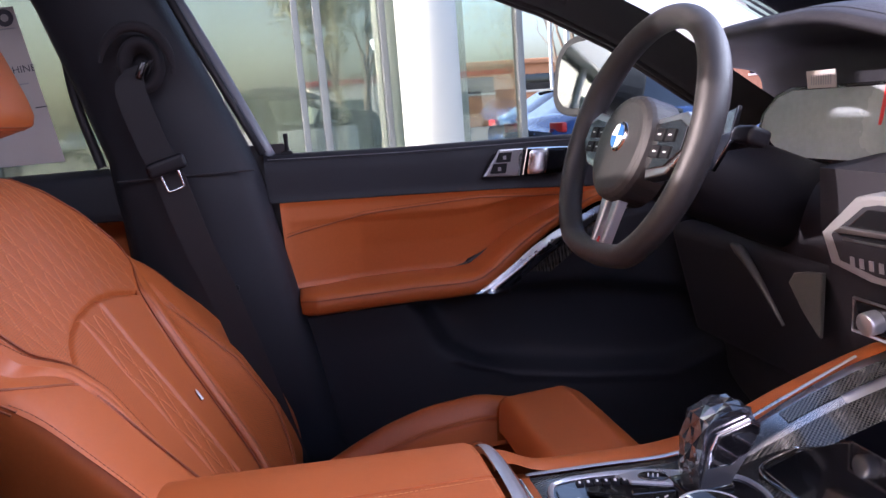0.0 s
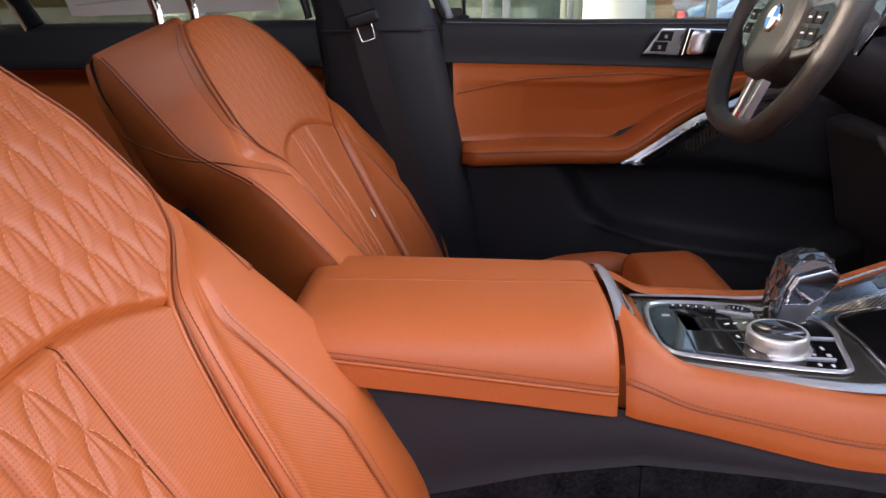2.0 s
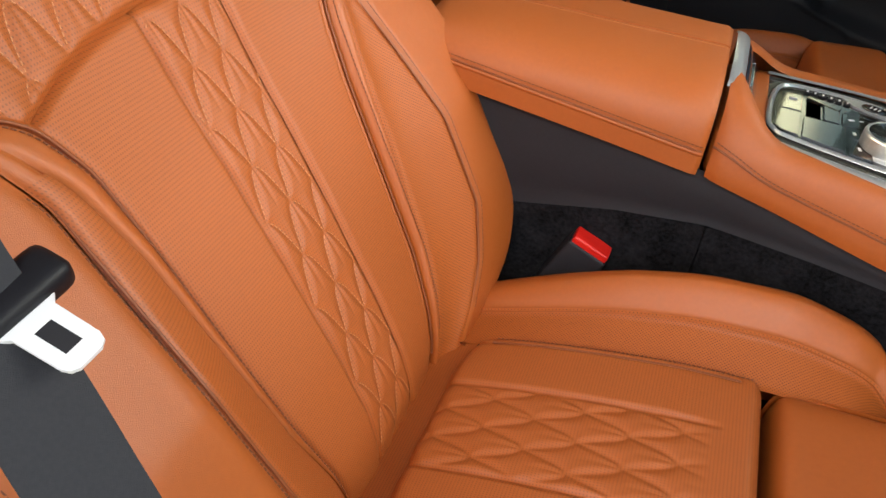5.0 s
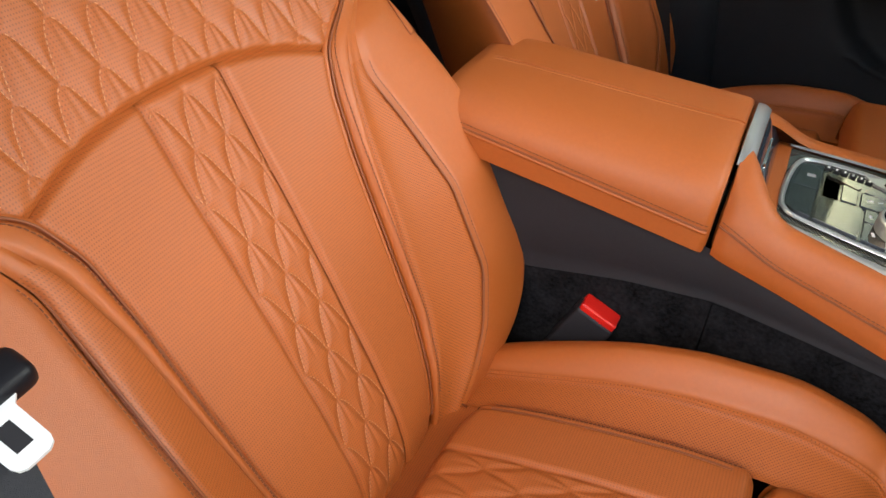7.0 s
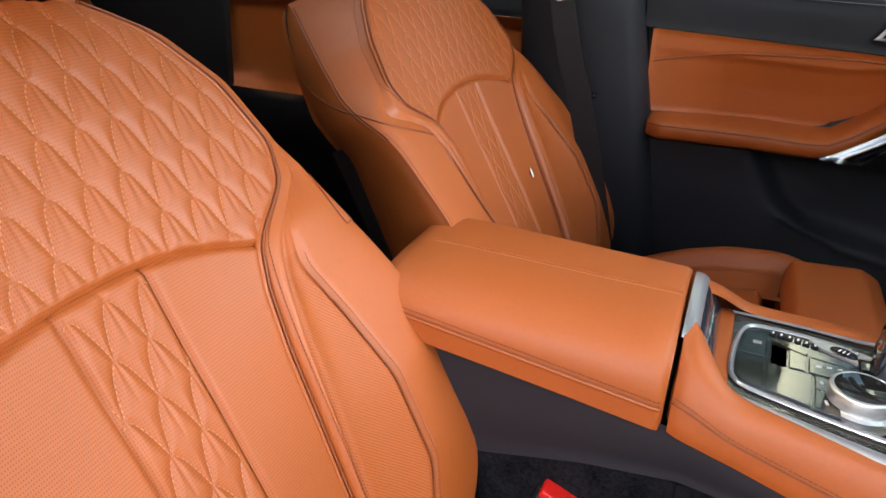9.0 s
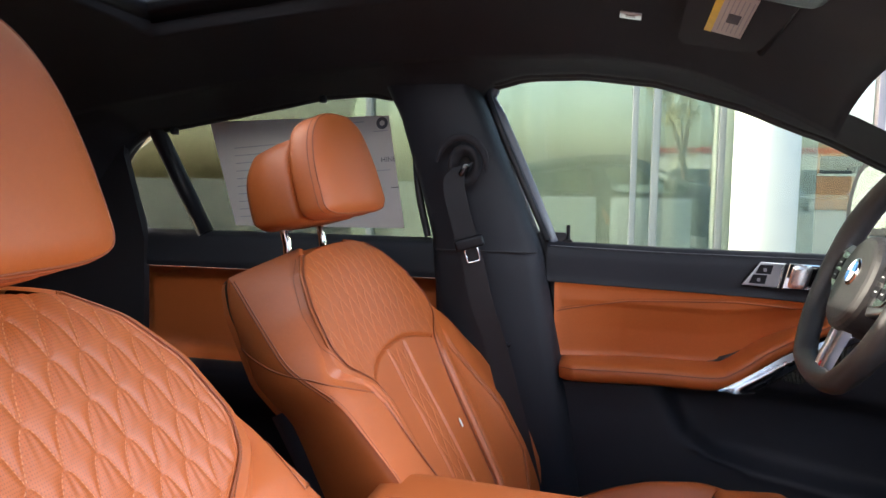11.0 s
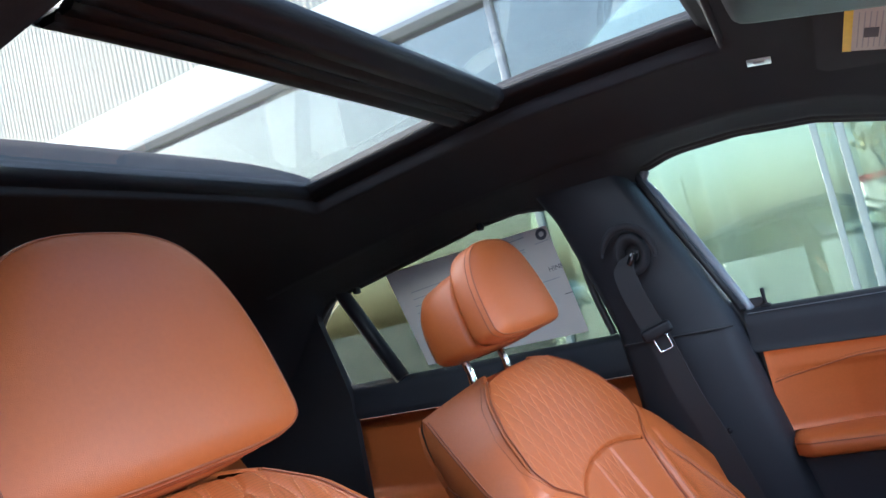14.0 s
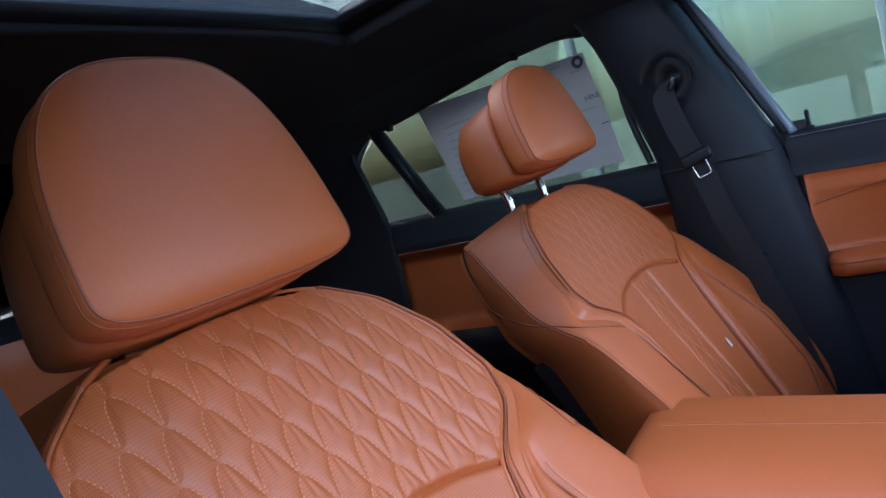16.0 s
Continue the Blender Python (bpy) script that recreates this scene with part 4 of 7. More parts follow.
# cup holder cover ahead of the panel
cup = [(0.634, -0.128), (0.76, -0.130), (0.76, 0.035), (0.70, 0.035), (0.640, 0.012)]
lid_c = part("cup_holder_cover", slab(cup, (0, 0, ZT - 0.002), (1, 0, 0), (0, 1, 0), (0, 0, 1), 0.006, 0.002), gloss_black, console, "glossy black cup holder cover")
part("cover_edge", tube(smoothpath([(0.76, -0.132, ZT + 0.003), (0.66, -0.130, ZT + 0.003), (0.632, -0.122, ZT + 0.003), (0.636, -0.05, ZT + 0.003), (0.640, 0.014, ZT + 0.003), (0.70, 0.040, ZT + 0.004)], 50), 0.0022, 8), chrome, lid_c)
part("cover_grip", rbox((0.02, 0.045, 0.004), pose(0.668, -0.085, ZT + 0.005, 0, 0, -8), 0.0018, 3), white_trim, lid_c)
ring = [(0.428, -0.042), (0.433, -0.062), (0.448, -0.075), (0.515, -0.096), (0.575, -0.111), (0.592, -0.110), (0.600, -0.098), (0.612, -0.052), (0.620, -0.022), (0.616, 0.006), (0.600, 0.018), (0.558, 0.042), (0.520, 0.055), (0.482, 0.061), (0.450, 0.060), (0.437, 0.048), (0.430, 0.010)]
part("control_panel", slab(ring, (0, 0, ZT - 0.004), (1, 0, 0), (0, 1, 0), (0, 0, 1), 0.0055, 0.001), gloss_black, console, "glossy black control panel")
R = smoothpath([(a, b, ZT + 0.002) for a, b in ring], 120, True)
w = np.linspace(-1, 1, 5)[:, None, None]
TR = np.roll(R, -1, 0) - np.roll(R, 1, 0)
NR = np.stack([TR[:, 1], -TR[:, 0], 0 * TR[:, 0]], -1)
NR /= np.linalg.norm(NR, axis=1, keepdims=True)
P = R[None] + NR[None] * 0.0030 * w + np.array((0, 0, 0.003)) * (1 - w ** 2)
P = np.concatenate([P, P[:, :1]], 1)
part("panel_ring", patch(P, flip=False), white_trim, console, "pale satin ring")


def tile(o, name="panel_key", z=0.0015, h=0.0022, mt=None):
    cx, cy = sum(a for a, b in o) / len(o), sum(b for a, b in o) / len(o)
    o = [(cx + (a - cx) * 0.965, cy + (b - cy) * 0.975) for a, b in o] if name == "panel_key" else o
    return part(name, slab(o, (0, 0, ZT + z), (1, 0, 0), (0, 1, 0), (0, 0, 1), h, 0.0005, 2), mt or tile_gloss, console)


tile([(0.4335, -0.054), (0.440, -0.063), (0.458, -0.068), (0.461, -0.010), (0.434, -0.008)])
tile([(0.434, -0.0065), (0.461, -0.0085), (0.463, 0.038), (0.450, 0.050), (0.441, 0.045)])
tile([(0.460, -0.069), (0.503, -0.083), (0.506, -0.022), (0.463, -0.018)])
tile([(0.505, -0.084), (0.528, -0.091), (0.528, -0.053), (0.507, -0.049)])
tile([(0.507, -0.047), (0.522, -0.051), (0.522, -0.024), (0.508, -0.022)])
tile([(0.465, -0.016), (0.482, -0.0175), (0.483, 0.021), (0.466, 0.030)], z=0.0005, h=0.001, mt=gloss_black)
tile([(0.4835, -0.0175), (0.499, -0.019), (0.501, 0.012), (0.4845, 0.0205)])
tile([(0.4665, 0.032), (0.500, 0.0135), (0.504, 0.022), (0.470, 0.040)])
tile([(0.502, -0.019), (0.530, -0.022), (0.545, 0.004), (0.503, 0.011)])
tile([(0.505, 0.013), (0.546, 0.006), (0.540, 0.016), (0.508, 0.022)])
for k in range(6):
    x, y = 0.468 + 0.0085 * k, 0.0505 - 0.0013 * k - 0.0009 * max(0, k - 2)
    rk = part("rocker_button", rbox((0.0072, 0.009, 0.003), pose(x, y, ZT + 0.002, 0, 0, -10), 0.0008), black_plain, console)
    part("button_mark", rbox((0.0022, 0.0045, 0.0005), pose(x, y, ZT + 0.0037, 0, 0, -10), 0.0001), white_ink, rk)
for x, y, w_, h_, a in ((0.452, 0.020, 0.009, 0.006, 0), (0.512, -0.004, 0.006, 0.003, 20), (0.522, -0.002, 0.005, 0.0015, 20), (0.532, -0.001, 0.005, 0.0015, 20), (0.513, -0.036, 0.003, 0.006, 10), (0.516, -0.070, 0.003, 0.007, 10),
                        (0.578, -0.062, 0.003, 0.005, 0), (0.590, -0.060, 0.003, 0.007, 0), (0.576, -0.074, 0.003, 0.004, 0), (0.590, -0.076, 0.004, 0.006, 0), (0.572, -0.096, 0.003, 0.005, 0), (0.584, -0.098, 0.003, 0.005, 0)):
    part("button_mark", rbox((w_, h_, 0.0005), pose(x, y, ZT + 0.0040 if x < 0.55 else ZT + 0.0018, 0, 0, a), 0.0001), white_ink if w_ < 0.008 else grey_ink, console)
tile([(0.562, -0.083), (0.592, -0.087), (0.592, -0.0855), (0.562, -0.0815)], "key_edge", mt=white_trim)
tile([(0.582, -0.036), (0.612, -0.040), (0.612, -0.0385), (0.582, -0.0345)], "key_edge", mt=white_trim)
part("start_plate", slab([(0.505, 0.051), (0.516, 0.036), (0.548, 0.020), (0.575, 0.012), (0.606, 0.010), (0.600, 0.019), (0.558, 0.043), (0.525, 0.054)], (0, 0, ZT + 0.0010), (1, 0, 0), (0, 1, 0), (0, 0, 1), 0.003, 0.001), white_trim, console, "pale satin plate round the start button")
start = part("start_button", lathe([(0, 0.0035), (0.0098, 0.0035), (0.0105, 0.003), (0.011, 0.002), (0.011, -0.003)], pose(0.538, 0.036, ZT + 0.002, 0, 0, -28) @ Matrix.Diagonal((1.35, 0.75, 1, 1)), 32), gloss_black, console)
for k in range(3):
    part("button_mark", rbox((0.0014, 0.007, 0.0005), pose(0.534 + 0.004 * k, 0.038 - 0.002 * k, ZT + 0.0057, 0, 0, -28), 0.0001), white_ink, start)
DM = pose(0.546, -0.054, ZT)
dial = part("rotary_dial", lathe([(0.0, 0.0), (0.0345, 0.0), (0.0345, 0.002), (0.0342, 0.0024), (0.0292, 0.003), (0.0290, 0.0032), (0.0288, 0.0036), (0.0300, 0.0045), (0.0302, 0.005), (0.0302, 0.0175), (0.0300, 0.0180), (0.0288, 0.0196), (0.0284, 0.0198), (0.0262, 0.0199), (0.0260, 0.0197)], DM, 64), knurl, console, "knurled silver rotary dial")
part("dial_glass", lathe([(0.0, 0.0192), (0.0258, 0.0192), (0.0262, 0.0196)], DM, 48), tile_gloss, dial)
# gear selector
lever = part("gear_selector", rbox((0.05, 0.036, 0.008), pose(0.575, 0.012, ZT + 0.002), 0.003), gloss_black, console, "gear selector with cut-crystal knob")
KY = 0.014


def side_slab(o, y0, y1, name, mt, parent, r=0.0012, label=""):
    return part(name, slab(o, (0, y0, 0), (1, 0, 0), (0, 0, 1), (0, math.copysign(1, y1 - y0), 0), abs(y1 - y0), r, 2), mt, parent, label)


stem_o = [(0.564, 0.836), (0.590, 0.834), (0.612, 0.866), (0.623, 0.886), (0.612, 0.894), (0.582, 0.884), (0.571, 0.866)]
side_slab(stem_o, KY - 0.0185, KY + 0.0185, "stem", dark_satin, lever, 0.003)
ko = np.array([(0.562, 0.838), (0.561, 0.850), (0.5615, 0.864), (0.5635, 0.880), (0.568, 0.895), (0.572, 0.906), (0.584, 0.913), (0.598, 0.917), (0.611, 0.916), (0.620, 0.911), (0.623, 0.902), (0.618, 0.896), (0.600, 0.892), (0.582, 0.887), (0.573, 0.874), (0.568, 0.856), (0.565, 0.838)])
kc = np.array((0.590, 0.880))
G = []
for j, (dy, k, ph) in enumerate(((-0.0165, 0.84, 0), (-0.0185, 0.93, 1), (-0.0135, 0.98, 0), (-0.005, 1.0, 1), (0.005, 1.0, 0), (0.0135, 0.98, 1), (0.0185, 0.93, 0), (0.0165, 0.84, 1))):
    q = kc + (ko - kc) * k
    z = np.where((np.arange(len(ko)) + ph) % 2, 0.0010, -0.0008) * (np.arange(len(ko)) < 11)
    d = ko - kc
    q = q + d / np.linalg.norm(d, axis=1, keepdims=True) * z[:, None]
    G.append(np.stack([q[:, 0], np.full(len(ko), KY + dy), q[:, 1]], -1))
me = from_grid(np.stack(G, 1), loop_u=True, caps=True, smooth=False)
bm = bmesh.new()
bm.from_mesh(me)
bmesh.ops.triangulate(bm, faces=bm.faces[:])
bmesh.ops.recalc_face_normals(bm, faces=bm.faces[:])
part("crystal_knob", bm, crystal, lever, "faceted crystal knob")
G = [np.stack([kc[0] + (ko[:, 0] - kc[0]) * 0.86, np.full(len(ko), KY + dy), kc[1] + (ko[:, 1] - kc[1]) * 0.86 - 0.001], -1) for dy in (-0.012, 0.0, 0.012)]
part("knob_core", from_grid(np.stack(G, 1), loop_u=True, caps=True, smooth=False), dark_satin, lever)
for sg in (-1, 1):
    y = KY + sg * 0.0185
    fr = side_slab([(0.570, 0.862), (0.594, 0.862), (0.612, 0.872), (0.623, 0.888), (0.6245, 0.898), (0.614, 0.9035), (0.580, 0.8945), (0.573, 0.880)], y, y + sg * 0.004, "side_frame", chrome, lever)
    side_slab([(0.5735, 0.8645), (0.594, 0.8645), (0.611, 0.8745), (0.621, 0.889), (0.6215, 0.896), (0.613, 0.9005), (0.582, 0.892), (0.5755, 0.880)], y + sg * 0.004, y + sg * 0.0052, "side_inlay", gloss_black, fr, 0.0005)
# side cheeks and carpet
for sg in (-1, 1):
    xs = np.linspace(0.02, 0.95, 60)
    zt = np.interp(xs, [0.02, 0.13, 0.374, 0.45, 0.565, 0.65, 0.75, 0.95], [0.842, 0.832, 0.800, 0.787, 0.769, 0.769, 0.775, 0.81])
    zb = np.interp(xs, [0.02, 0.195, 0.30, 0.40, 0.50, 0.58, 0.75, 0.95], [0.68, 0.703, 0.727, 0.739, 0.741, 0.740, 0.725, 0.69])
    yo = np.interp(xs, [0.02, 0.40, 0.6, 0.75, 0.95], [0.112, 0.116, 0.155, 0.172, 0.18])
    t = np.linspace(0, 1, 10)[:, None]
    P = np.stack([xs[None] + 0 * t, sg * (yo[None] + 0.004 * np.sin(math.pi * t)), zt[None] * (1 - t) + zb[None] * t], -1)
    part("console_cheek", patch(P, (0.002, 0.004, 0, 0), 0.004, flip=sg < 0), dash_soft, console, "dark grey soft side cheek")
    for xa, xb in ((0.02, 0.3985), (0.4005, 0.95)):
        x2 = np.linspace(xa, xb, 40)
        P = np.stack([x2[None] + 0 * t, sg * (np.interp(x2, xs, yo)[None] + 0.001 + 0.01 * t), np.interp(x2, xs, zb)[None] * (1 - t) + 0.33 * t], -1)
        part("carpet_panel", patch(P, (0.004, 0, 0.004, 0.004), 0.004, flip=sg < 0), carpet_mat, console, "black carpet")
part("console_core", rbox((0.9, 0.20, 0.42), pose(0.49, 0, 0.56), 0.02), black_plain, console)
part("rear_end", rbox((0.03, 0.21, 0.44), pose(0.028, 0, 0.60), 0.01), black_plain, console)


# ---- seat belt buckles ----
def buckle(at, y):
    b = thing("seat_belt_buckle", (at[0], y, at[2]), "black seat belt buckle with red release button", "buckle", "belt buckles")
    ax = Vector((0.40, 0, 0.917)).normalized()
    ux = Vector((0.917, 0, -0.40))
    m = Matrix.Translation((at[0], y, at[2])) @ Matrix((ux, (0, 1, 0), ax)).transposed().to_4x4()
    part("housing", rbox((0.050, 0.036, 0.078), m @ Matrix.Translation((0, 0, -0.040)), 0.005, 3), dash_soft, b)
    part("release_button", rbox((0.046, 0.026, 0.012), m @ Matrix.Translation((0, -0.003, 0.001)), 0.003, 3), red_plastic, b, "red release button")
    part("stalk", rbox((0.030, 0.018, 0.12), m @ Matrix.Translation((-0.008, 0.0, -0.12)), 0.004), black_plain, b)
    return b


buckle((0.287, 0, 0.677), -0.124)
buckle((0.287, 0, 0.677), 0.124)


# ---- shell of the cabin ----
floor = part("floor", rbox((2.7, 1.56, 0.05), pose(0.1, 0, 0.295), 0.01), carpet_mat)
tagged(floor, "black carpeted car floor", "floor", kind="structure")
bulk = part("wall_front", rbox((0.05, 1.56, 0.85), pose(1.45, 0, 0.70), 0.01), black_plain)
tagged(bulk, "black bulkhead behind the dashboard", "wall", kind="structure")
rear = part("wall_rear", rbox((0.05, 1.56, 0.90), pose(-1.50, 0, 0.72), 0.01), cloth)
tagged(rear, "dark lined rear wall of the cabin", "wall", kind="structure")

# headliner with its opening
RX = [-1.5, -1.1, -0.8, -0.487, -0.164, -0.046, 0.275, 0.45, 0.60, 0.70]
RZ = [1.36, 1.46, 1.52, 1.565, 1.598, 1.608, 1.606, 1.575, 1.51, 1.455]
roofz = curve(RX, RZ, 0.06)


def head_z(x, y):
    return roofz(x) - 0.10 * (np.abs(y) / 0.62) ** 4


xs = np.r_[np.linspace(-1.5, -0.545, 24), np.linspace(-0.53, 0.30, 40), np.linspace(0.315, 0.70, 20)]
ys = np.r_[np.linspace(-0.62, -0.445, 14), np.linspace(-0.43, 0.43, 30), np.linspace(0.445, 0.62, 14)]
V = [(x, y, float(head_z(x, y))) for x in xs for y in ys]
F = []
for i in range(len(xs) - 1):
    for j in range(len(ys) - 1):
        cx, cy = (xs[i] + xs[i + 1]) / 2, (ys[j] + ys[j + 1]) / 2
        if -0.535 < cx < 0.305 and abs(cy) < 0.435:
            continue
        a = i * len(ys) + j
        F.append((a, a + 1, a + len(ys) + 1, a + len(ys)))
me = bpy.data.meshes.new("ceiling")
me.from_pydata(V, [], F)
me.polygons.foreach_set("use_smooth", [True] * len(F))
bm = bmesh.new()
bm.from_mesh(me)
bmesh.ops.recalc_face_normals(bm, faces=bm.faces[:])
ret = bmesh.ops.extrude_face_region(bm, geom=bm.faces[:])
bmesh.ops.translate(bm, verts=[g for g in ret["geom"] if isinstance(g, bmesh.types.BMVert)], vec=(0, 0, 0.075))
bmesh.ops.recalc_face_normals(bm, faces=bm.faces[:])
ceil = part("ceiling", bm, cloth)
tagged(ceil, "dark cloth headliner round the sunroof", "ceiling", kind="structure")

sunroof = thing("sunroof", (-0.1, 0, 1.64), "two-panel glass sunroof with black frame, blind open", "sunroof")


def roof_bar(x0, x1, y0, y1, n=40, dz=0.0, h=0.03, name="frame_bar", mt=black_plain, sub=None):
    """A frame bar that follows the roof's curve."""
    along_x = (x1 - x0) > (y1 - y0)
    u = np.linspace(0, 1, n)
    prof = np.array([(0, h), (0, 0.004), (0.08, 0.0), (0.28, 0.0), (0.33, 0.006), (0.40, 0.006), (0.45, 0.0), (0.72, 0.002), (0.78, 0.009), (0.88, 0.009), (0.94, 0.014), (1.0, 0.017), (1.0, h)])
    G = []
    for w, z in prof:
        if along_x:
            X, Y = x0 + (x1 - x0) * u, np.full(n, y0 + (y1 - y0) * w)
        else:
            X, Y = np.full(n, x0 + (x1 - x0) * w), y0 + (y1 - y0) * u
        G.append(np.stack([X, Y, roofz(X) + dz + z - 0.02 * (np.abs(Y) / 0.62) ** 4], -1))
    return part(name, from_grid(np.stack(G, 0), caps=True), mt, sub or sunroof)


roof_bar(-0.58, 0.36, 0.545, 0.390)
roof_bar(-0.58, 0.36, -0.545, -0.390)
roof_bar(-0.117, -0.182, -0.395, 0.395)
roof_bar(-0.117, -0.055, -0.395, 0.395)
roof_bar(-0.60, -0.510, -0.42, 0.42)
roof_bar(0.36, 0.275, -0.42, 0.42)
for x0, x1, nm in ((-0.525, -0.165, "rear_glass"), (-0.07, 0.29, "front_glass")):
    u, v = np.linspace(x0, x1, 20), np.linspace(-0.405, 0.405, 20)
    G = np.stack([np.stack([u, np.full(20, y), roofz(u) + 0.026 - 0.02 * (abs(y) / 0.62) ** 4], -1) for y in v], 0)
    ob = part(nm, from_grid(G), roof_glass_dusty if nm == "rear_glass" else roof_glass, sunroof, "tinted glass panel")
# dotted black print along the outer edges of the glass
for x0, x1, ya, yb in ((-0.508, -0.184, 0.377, 0.39), (-0.053, 0.273, 0.377, 0.39)):
    V, F = [], []
    for i, x in enumerate(np.arange(x0, x1, 0.0036)):
        for j in range(4):
            y, r = ya + j * 0.0032, 0.0007 + 0.0003 * j
            z = float(roofz(x)) + 0.0245
            k = len(V)
            V += [(x - r, y - r, z), (x + r, y - r, z), (x + r, y + r, z), (x - r, y + r, z)]
            F.append((k, k + 1, k + 2, k + 3))
    me = bpy.data.meshes.new("edge_print")
    me.from_pydata(V, [], F)
    part("edge_print", me, rubber, sunroof, "dotted black edge print")
part("wind_deflector", rbox((0.012, 0.78, 0.012), pose(0.292, 0, 1.622), 0.003), cloth, sunroof)
part("blind_edge", tube(smoothpath([(0.30, -0.40, 1.597), (0.312, 0, 1.602), (0.30, 0.44, 1.585), (0.297, 0.462, 1.578)], 30), 0.006, 10), cloth, sunroof)

# front visor, label, overhead unit
visor = thing("sun_visor", (0.49, 0.37, 1.53), "black cloth sun visor with a yellow warning label", "sun visor")
vm = Matrix.Translation((0.488, 0.37, 1.525)) @ Matrix.Rotation(radians(17), 4, "Y") @ Matrix.Rotation(radians(-16), 4, "X")
VX, VY, VZ = (vm.to_3x3() @ Vector(a) for a in ((1, 0, 0), (0, 1, 0), (0, 0, 1)))
part("board", slab([(-0.072, -0.17), (0.083, -0.165), (0.079, -0.10), (0.062, 0.065), (0.048, 0.086), (-0.050, 0.112), (-0.064, 0.10)], tuple(vm @ Vector((0, 0, -0.0085))), tuple(VX), tuple(VY), tuple(VZ), 0.016, 0.006, 3), cloth, visor)
part("hinge_rod", tube([vm @ Vector((0.078, -0.15, 0.0)), vm @ Vector((0.066, 0.09, 0.0))], 0.006, 10), black_plain, visor)
lab = part("label", rbox((0.056, 0.116, 0.0012), vm @ Matrix.Translation((-0.002, -0.010, -0.0092)), 0.0004), paper, visor, "white and yellow warning label")
part("label_band", rbox((0.011, 0.116, 0.0012), vm @ Matrix.Translation((-0.0245, -0.010, -0.0098)), 0.0003), yellow, lab)
for k in range(6):
    part("text_bar", rbox((0.0016, 0.096, 0.0006), vm @ Matrix.Translation((-0.012 + 0.0068 * k, -0.010, -0.0100)), 0.0001), grey_ink, lab)
part("text_bar", rbox((0.018, 0.026, 0.0006), vm @ Matrix.Translation((0.004, -0.004, -0.0104)), 0.0001), ink, lab)
tag = thing("headliner_tag", (0.342, 0.49, 1.555), "small pale plastic tag on the headliner", "tag")
tm_ = Matrix.Translation((0.342, 0.4905, float(head_z(0.342, 0.4905)) - 0.001)) @ Matrix.Rotation(radians(10), 4, "Y") @ Matrix.Rotation(radians(-18), 4, "X")
pl = part("plate", rbox((0.036, 0.020, 0.003), tm_, 0.001), white_trim, tag)
part("text_bar", rbox((0.016, 0.008, 0.0006), tm_ @ Matrix.Translation((0, 0, -0.0017)), 0.0001), grey_ink, pl)
over = thing("overhead_console", (0.45, 0.0, 1.55), "black overhead console with warm lamp lenses", "overhead console")
part("housing", rbox((0.24, 0.30, 0.06), pose(0.455, 0.02, 1.535, 0, 14, 0), 0.025, 4), black_plain, over)
part("lamp_lens", slab([(-0.03, -0.03), (0.14, -0.03), (0.14, 0.012), (-0.02, 0.010), (-0.03, 0.0)], (0.455, -0.095, 1.4995), (0.97, 0, -0.242), (0, 1, 0), (-0.242, 0, -0.97), 0.006, 0.003, 3), tan_lens, over, "warm lamp lens")
u = np.linspace(0, 1, 24)
part("trim_strip", tube(smoothpath([(0.436, 0.040, 1.510), (0.470, 0.006, 1.500), (0.52, -0.020, 1.487), (0.57, -0.035, 1.475)], 30), 0.006, 10), tan_lens, over, "warm metal trim strip")


# ---- side trim, both sides ----
def zwin(u):
    return np.interp(u, [-1.0, -0.83, -0.79, -0.655, -0.306, -0.195, -0.12, -0.08, 0.02, 0.06, 0.128, 0.25, 0.395, 0.56, 0.664, 0.72, 0.853, 1.02, 1.12],
                     [1.10, 1.33, 1.374, 1.396, 1.457, 1.462, 1.44, 1.41, 1.42, 1.478, 1.496, 1.497, 1.479, 1.43, 1.386, 1.365, 1.297, 1.185, 1.12])


